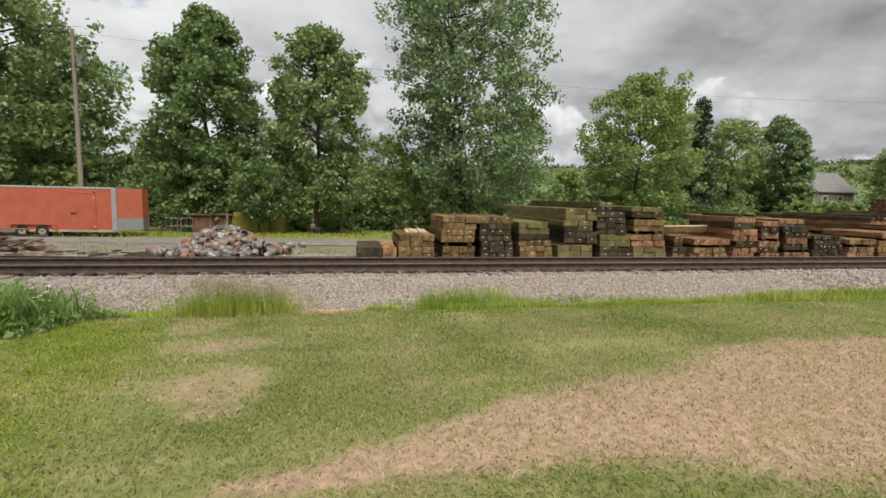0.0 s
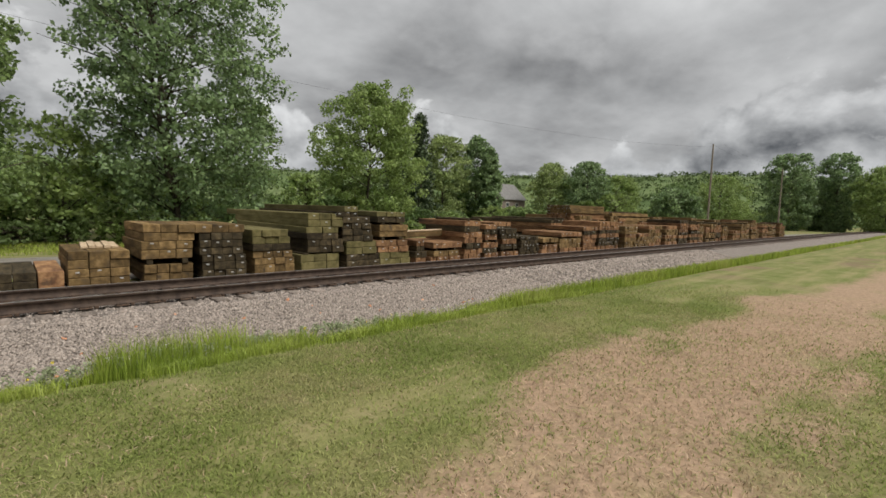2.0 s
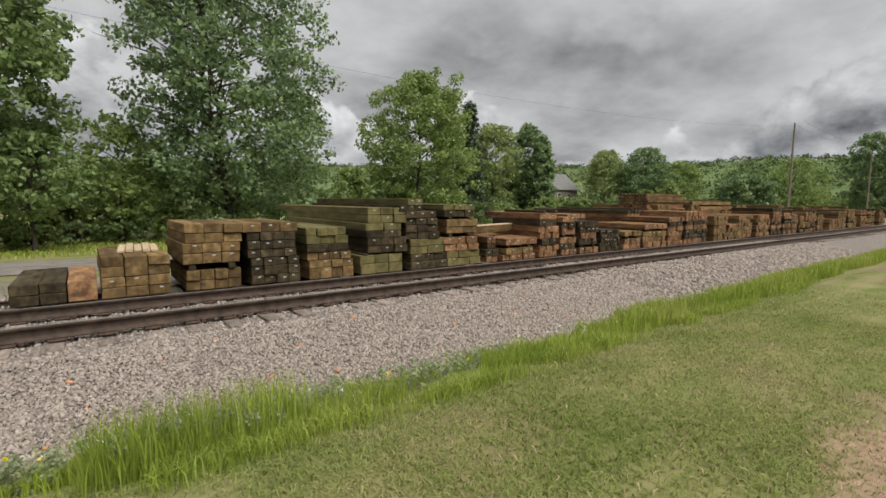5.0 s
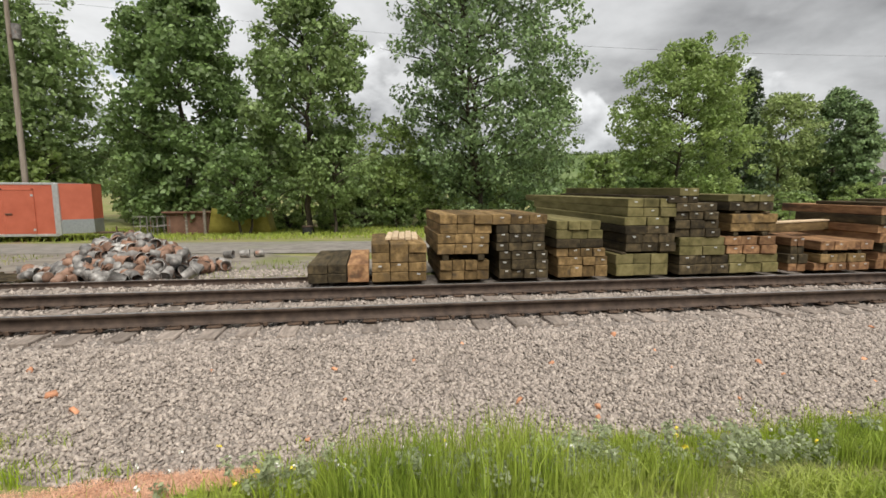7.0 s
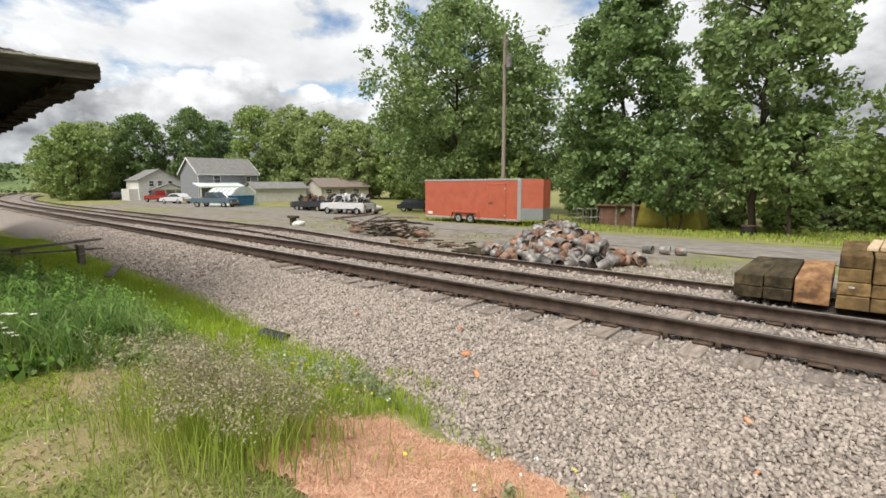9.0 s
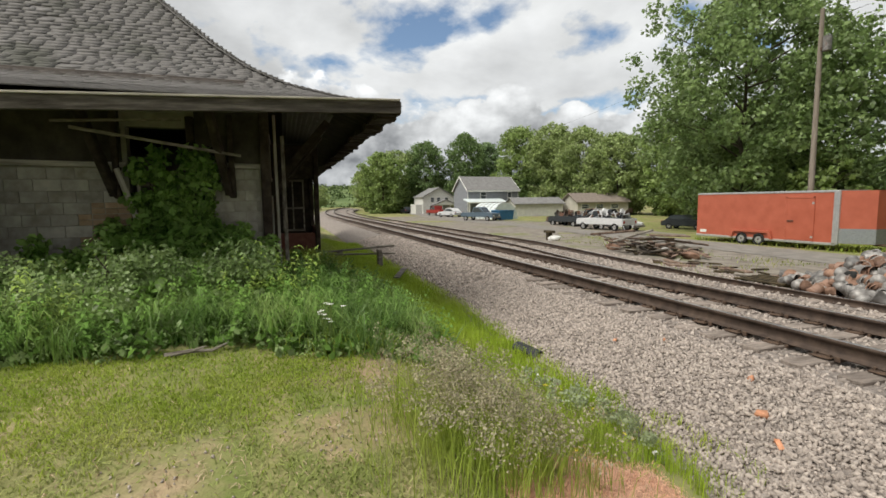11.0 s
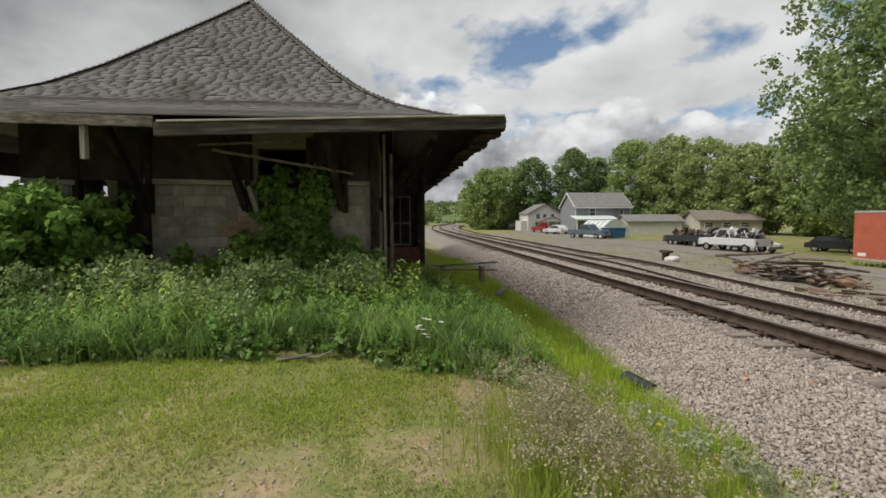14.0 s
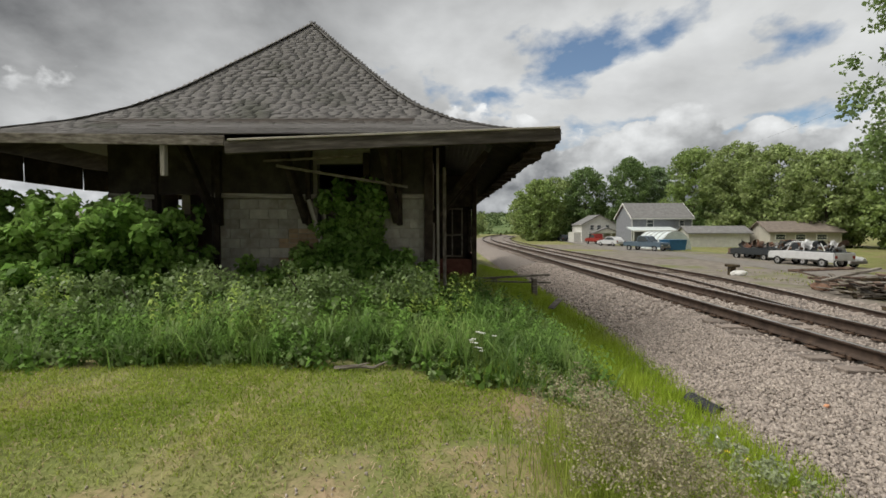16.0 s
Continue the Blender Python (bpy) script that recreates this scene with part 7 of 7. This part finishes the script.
def plants(name, pos, height, leaves, length, mat_, label, upright=0.25, wide=0.24):
    """Upright weeds: leaves in a rising spiral round each stem, longest below, tips drooping."""
    n = len(pos)
    h = (height * rs.uniform(0.55, 1.25, n))[:, None]
    f = np.linspace(0.18, 1.0, leaves)[None] + rs.uniform(-0.03, 0.03, (n, leaves))
    az = np.arange(leaves)[None] * 2.4 + rs.uniform(0, 6.3, (n, 1)) + rs.uniform(-0.4, 0.4, (n, leaves))
    out = np.stack([np.cos(az), np.sin(az), 0 * az], 2)
    side = np.stack([-np.sin(az), np.cos(az), 0 * az], 2)
    up = np.array([0, 0, 1.0])
    tilt = rs.normal(size=(n, 1, 3)) * (0.14, 0.14, 0) * h[:, :, None]
    stem = pos[:, None] + up * (h * f)[:, :, None] + tilt * f[:, :, None]
    ln = (length * (1.2 - 0.65 * f) * rs.uniform(0.7, 1.3, (n, leaves)))[:, :, None]
    v = np.empty((n, leaves, 4, 3))
    v[:, :, 0] = stem
    mid = stem + out * ln * 0.5 + up * ln * (upright + 0.1)
    v[:, :, 1], v[:, :, 3] = mid + side * ln * wide, mid - side * ln * wide
    v[:, :, 2] = stem + out * ln + up * ln * (upright - rs.uniform(0.1, 0.55, (n, leaves)))[:, :, None]
    ob = raw(name, v.reshape(-1, 3), np.arange(n * leaves * 4).reshape(-1, 4), mat_)
    return tagged(ob, label, "weeds", kind="stuff")


def bed_spots(n, x0, x1, y0, y1, keep=lambda x, y: 1.0):
    return scatter(rs, n, x0, x1, y0, y1, lambda x, y: in_weeds(x, y) * keep(x, y) * (0.0 if x < WX + 0.15 and y < WY + 0.3 else 1.0))


plants("broadleaf_weeds", bed_spots(1500, -8.3, -4.0, -2.5, 8.3, lambda x, y: 0.35 + smooth01(nz(x, y, 0.8, 41) * 3 + 0.2)), 0.55, 24, 0.115, m_weed_leaf, "tall broad-leaved green weeds in a dense bed")
plants("low_weeds", bed_spots(1500, -6.5, -3.2, -2.5, 8.5, lambda x, y: 0.7), 0.24, 14, 0.075, m_leaf_a, "low leafy weeds at the lawn edge")
plants("pale_shoots", bed_spots(420, -7.6, -4.6, -2.0, 7.0, lambda x, y: smooth01(nz(x, y, 0.9, 44) * 5 - 0.6)), 0.85, 26, 0.125, m_shoot, "pale yellow-green young shoots above the weeds")
plants("strap_weeds", bed_spots(520, -6.6, -4.0, -2.5, 8.0, lambda x, y: smooth01(nz(x, y, 1.0, 47) * 4)), 0.42, 16, 0.30, m_weed_grass, "long-leaved dark weeds in clumps", upright=0.8, wide=0.03)


def climber(name, spots, count, size, mat_, label):
    """Leaves in clusters: spots of (x, y, z, spread in y, spread in z, spread in x, clusters)."""
    cs, rr = [], []
    for x, y, z, sy, sz, sx_, n in spots:
        for i in range(n):
            cs.append((x + rs.normal() * sx_, y + np.clip(rs.normal(), -1.7, 1.7) * sy, max(0.1, z + np.clip(rs.normal(), -1.7, 1.7) * sz)))
            rr.append(rs.uniform(0.12, 0.24))
    v, f = leaf_cloud(cs, rr, count, size, rs, flat=0.6)
    ob = thing(name, pose(0, 0, 0), label, "vine")
    raw("leaves", v, f, mat_, ob)
    bm = bmesh.new()
    rg = random.Random(count)
    for x, y, z, sy, sz, sx_, n in spots:
        for i in range(3):
            yy = y + rg.uniform(-1, 1) * sy
            limb(bm, [(x, yy, -0.1), (x, yy + rg.uniform(-0.2, 0.2), z * 0.5), (x, yy + rg.uniform(-0.3, 0.3), z + sz)], 0.022, 0.008, 5)
    part("stems", bm, m_bark, ob)
    return ob


climber("wall_vine", [(WX + 0.18, 4.45, 1.5, 0.36, 0.55, 0.07, 90), (WX + 0.35, 4.5, 0.75, 0.62, 0.28, 0.15, 80), (WX + 0.4, 3.4, 0.55, 0.55, 0.22, 0.15, 50), (WX + 0.45, 5.3, 0.6, 0.4, 0.25, 0.15, 45)],
        14000, 0.135, m_vine_leaf, "dark green vine climbing over the depot doorway")
climber("corner_shrub", [(WX + 1.4, 0.6, 1.35, 0.6, 0.40, 0.30, 90), (WX + 1.5, -0.2, 1.15, 0.95, 0.50, 0.45, 130), (WX + 1.2, 1.1, 0.95, 0.4, 0.4, 0.3, 60), (WX + 1.4, -1.6, 1.40, 0.55, 0.45, 0.5, 90),
                         (WX + 1.8, -0.9, 0.7, 1.0, 0.3, 0.4, 70), (WX + 1.2, -2.3, 1.75, 0.40, 0.22, 0.3, 26), (WX + 1.5, -2.6, 1.1, 0.35, 0.35, 0.3, 30), (WX + 1.6, -2.9, 0.55, 0.4, 0.15, 0.3, 16), (WX + 1.9, 0.3, 1.6, 0.5, 0.2, 0.2, 24)],
        26000, 0.14, m_vine_leaf, "sprawling leafy shrub covering the depot corner")
climber("weed_shrub", [(-6.0, 4.3, 0.75, 0.35, 0.16, 0.25, 30), (-6.3, 5.6, 0.7, 0.25, 0.16, 0.25, 25), (-6.2, 2.6, 0.7, 0.5, 0.14, 0.3, 30), (-5.6, 1.2, 0.6, 0.6, 0.14, 0.3, 30), (-5.3, 3.6, 0.5, 0.5, 0.12, 0.3, 30), (-5.5, -0.8, 0.6, 0.7, 0.14, 0.3, 30)], 9000, 0.065, m_leaf_a, "bright green young shrubs in the weeds")

# daisy-like white flowers
fl = thing("white_flowers", pose(-3.9, 6.74, ground_z(-3.9, 6.74)), "cluster of white daisies in the weeds", "flowers")
rg = random.Random(9)
for i in range(11):
    x, y, z = rg.uniform(-0.12, 0.12), rg.uniform(-0.14, 0.14), rg.uniform(0.32, 0.62)
    part("stem", bmcyl((x * 0.4, y * 0.4, 0), (x, y, z), 0.005, seg=5), m_leaf_d, fl)
    bm = bmesh.new()
    for k in range(9):
        a = 2 * math.pi * k / 9
        c_, s_ = math.cos(a), math.sin(a)
        vs = [bm.verts.new((x + u * c_ - w * s_, y + u * s_ + w * c_, z + e_)) for u, w, e_ in ((0.004, 0, 0), (0.02, 0.006, 0.006), (0.034, 0, 0.002), (0.02, -0.006, 0.006))]
        bm.faces.new(vs)
    part("petals", bm, m_white_petal, fl)

# orange straw mulch over reseeded soil
mv, mf, idx = [], [], {}
step = 0.05
for i in range(64):
    for j in range(44):
        x, y = -2.2 + i * step, 7.3 + j * step
        if mulch_here(x, y) > 0.25:
            idx[i, j] = len(mv)
            mv.append((x, y, ground_z(x, y) + 0.012 + 0.05 * mulch_here(x, y) + 0.015 * nz(x, y, 9, 1)))
for (i, j), k in idx.items():
    q = [(i, j), (i + 1, j), (i + 1, j + 1), (i, j + 1)]
    if all(c_ in idx for c_ in q):
        mf.append(tuple(idx[c_] for c_ in q))
tagged(raw("mulch_patch", mv, mf, m_mulch, smooth=True), "orange straw mulch over bare soil", "mulch", kind="structure")
p = scatter(rs, 42000, -2.2, 0.9, 7.3, 9.5, lambda x, y: mulch_here(x, y))
p[:, 2] += 0.068
m_straw = material("orange_straw", [(0.50, 0.27, 0.17), (0.66, 0.42, 0.29)], 5, 0.9, 0.0, island=0.35)
tagged(blades("straw", p, 0.034, 0.005, rs, m_straw, 2.5), "loose orange straw on bare soil", "straw", kind="stuff")
p = scatter(rs, 1500, -1.9, 0.6, 8.0, 9.3, lambda x, y: mulch_here(x, y) * (1.0 if nz(x, y, 3, 2) > 0.25 or abs(x + 0.62 - 0.3 * (y - 8.5)) < 0.07 else 0.03))
tagged(blades("mulch_grass", p, 0.16, 0.007, rs, m_tall_grass, 0.5), "thin green grass growing through mulch", "grass", kind="stuff")

# crushed stone
def stones(name, n, x0, x1, y0, y1, s0, s1, mat_, keep=None, lift=0.3, zfun=bed_z):
    xs, ys = rs.uniform(x0, x1, n), rs.uniform(y0, y1, n)
    if keep:
        ok = np.array([rs.random() < keep(float(a), float(b)) for a, b in zip(xs, ys)])
        xs, ys = xs[ok], ys[ok]
        n = len(xs)
    size = s0 + (s1 - s0) * rs.random(n) ** 1.8
    zs = np.array([zfun(float(a), float(b)) for a, b in zip(xs, ys)]) + size * lift
    base = np.array([(a, b, c_) for a in (-1, 1) for b in (-1, 1) for c_ in (-1, 1)], float) * 0.5
    v = base[None] * (1 + rs.uniform(-0.45, 0.2, (n, 8, 3))) * np.stack([size * rs.uniform(0.9, 1.5, n), size * rs.uniform(0.7, 1.1, n), size * rs.uniform(0.4, 0.75, n)], 1)[:, None]
    u = rs.normal(size=(n, 4))
    u /= np.linalg.norm(u, axis=1)[:, None]
    w, x, y, z = u.T
    R_ = np.stack([1 - 2 * (y * y + z * z), 2 * (x * y - z * w), 2 * (x * z + y * w), 2 * (x * y + z * w), 1 - 2 * (x * x + z * z), 2 * (y * z - x * w), 2 * (x * z - y * w), 2 * (y * z + x * w), 1 - 2 * (x * x + y * y)], 1).reshape(-1, 3, 3)
    v = np.einsum("nij,nkj->nki", R_, v) + np.stack([xs, ys, zs], 1)[:, None]
    f = (np.arange(n)[:, None, None] * 8 + np.array([(0, 1, 3, 2), (4, 6, 7, 5), (0, 4, 5, 1), (2, 3, 7, 6), (0, 2, 6, 4), (1, 5, 7, 3)])[None]).reshape(-1, 4)
    return raw(name, v.reshape(-1, 3), f, mat_)


tagged(stones("ballast_stones", 88000, -9.0, 12.0, 8.95, 11.3, 0.020, 0.048, m_stone, keep=lambda x, y: 1.0 if y > 8.93 + toe_shift(x) else 0.0), "grey and tan crushed ballast stones", "ballast", kind="stuff")
tagged(stones("ballast_stones", 15000, -9.0, 12.0, 11.3, 14.45, 0.03, 0.06, m_stone, lift=0.05), "crushed ballast stones between the rails", "ballast", kind="stuff")
tagged(stones("ballast_stones", 14000, -24.0, -9.0, 9.9, 14.4, 0.05, 0.09, m_stone, lift=0.1), "crushed ballast stones further along", "ballast", kind="stuff")
tagged(stones("ballast_stones", 18000, 12.0, 30.0, 9.0, 14.4, 0.05, 0.09, m_stone, lift=0.1), "crushed ballast stones further along", "ballast", kind="stuff")
tagged(stones("siding_stones", 9000, -20.0, 1.0, 14.5, 18.5, 0.04, 0.08, m_stone, lift=0.1, zfun=lambda x, y: bed_z(x, y) if y < 17.2 else ground_z(x, y)), "dirty crushed stone round the siding", "ballast", kind="stuff")
m_pinkstone = material("orange_pink_stone", [(0.50, 0.22, 0.12), (0.62, 0.33, 0.2)], 12, 0.9, 0.3, 60, island=0.25)
tagged(stones("orange_stones", 26, -4.0, 9.0, 9.2, 11.0, 0.04, 0.08, m_pinkstone, lift=0.45), "scattered orange broken stones on the ballast", "stones", kind="stuff")
tagged(stones("lawn_pebbles", 2200, -3.6, 0.2, 3.6, 7.8, 0.007, 0.02, m_stone, keep=lambda x, y: worn_here(x, y), zfun=ground_z), "small stones in worn lawn", "stones", kind="stuff")

# corrugated drain pipe end, boards by the depot
pp = thing("drain_pipe", pose(-4.45, 9.62, -0.66, 0, 6, 20), "black corrugated plastic drain pipe end", "pipe")
bm = bmesh.new()
rings = []
for i in range(22):
    r = 0.10 + (0.012 if i % 2 else 0.0)
    rings.append([bm.verts.new((-0.42 + i * 0.022, r * math.cos(2 * math.pi * k / 16), r * math.sin(2 * math.pi * k / 16))) for k in range(16)])
for u, v in zip(rings, rings[1:]):
    for k in range(16):
        bm.faces.new((u[k], u[(k + 1) % 16], v[(k + 1) % 16], v[k]))
part("pipe", bm, m_pipe, pp)
rng = random.Random(5)
plank_at(-11.6, 9.35, -0.45, 1.3, 0.16, 0.05, 0, 3, -24, m_oldwood, "weathered_board", "pale weathered board lying in grass", "boards by the depot")
plank_at(-14.6, 8.6, -0.02, 2.6, 0.14, 0.06, 0, 2, -80, m_oldwood, "weathered_board", "pale weathered plank on old posts", "boards by the depot")
plank_at(-14.3, 8.7, -0.16, 2.4, 0.12, 0.05, 0, -3, -76, m_oldwood, "weathered_board", "grey weathered plank on old posts", "boards by the depot")
for x, y in ((-14.4, 9.3), (-14.7, 8.0)):
    plank_at(x, y, -0.6, 0.18, 0.18, 0.58, 0, 0, 12, m_oldwood, "short_post", "rotten grey post stump under planks", "boards by the depot")
dw = thing("dead_branch", pose(-4.15, 5.3, ground_z(-4.15, 5.3)), "pale dead branch lying on the lawn edge", "branch")
bm = bmesh.new()
limb(bm, [(0, -0.25, 0.03), (0.02, 0, 0.06), (0.0, 0.2, 0.04), (-0.05, 0.36, 0.10)], 0.03, 0.01, 6)
limb(bm, [(0.02, 0, 0.06), (0.10, 0.16, 0.12)], 0.015, 0.006, 5)
part("stem", bm, m_oldwood, dw)
# weeds on the far side of the siding
p = scatter(rs, 11000, -24.0, 3.0, 17.3, 26.5, lambda x, y: 0.9 * smooth01(nz(x, y, 0.35, 6) * 3 + 0.1) * (0.35 if y < 18.5 else 1) * (1 - smooth01((abs(y - road_mid(x)) < 3.2) * 1.0)))
tagged(blades("verge_grass", p, 0.16, 0.022, rs, m_lawn_blade, 0.6), "patchy grass between siding and road", "grass", kind="stuff")
p = scatter(rs, 24000, -30.0, 30.0, 31.0, 44.0, lambda x, y: 0.9 if y > road_mid(x) + (3.2 if x > -22 else 16) else 0)
tagged(blades("verge_grass", p, 0.30, 0.04, rs, m_tall_grass, 0.6), "long grass beyond the road", "grass", kind="stuff")
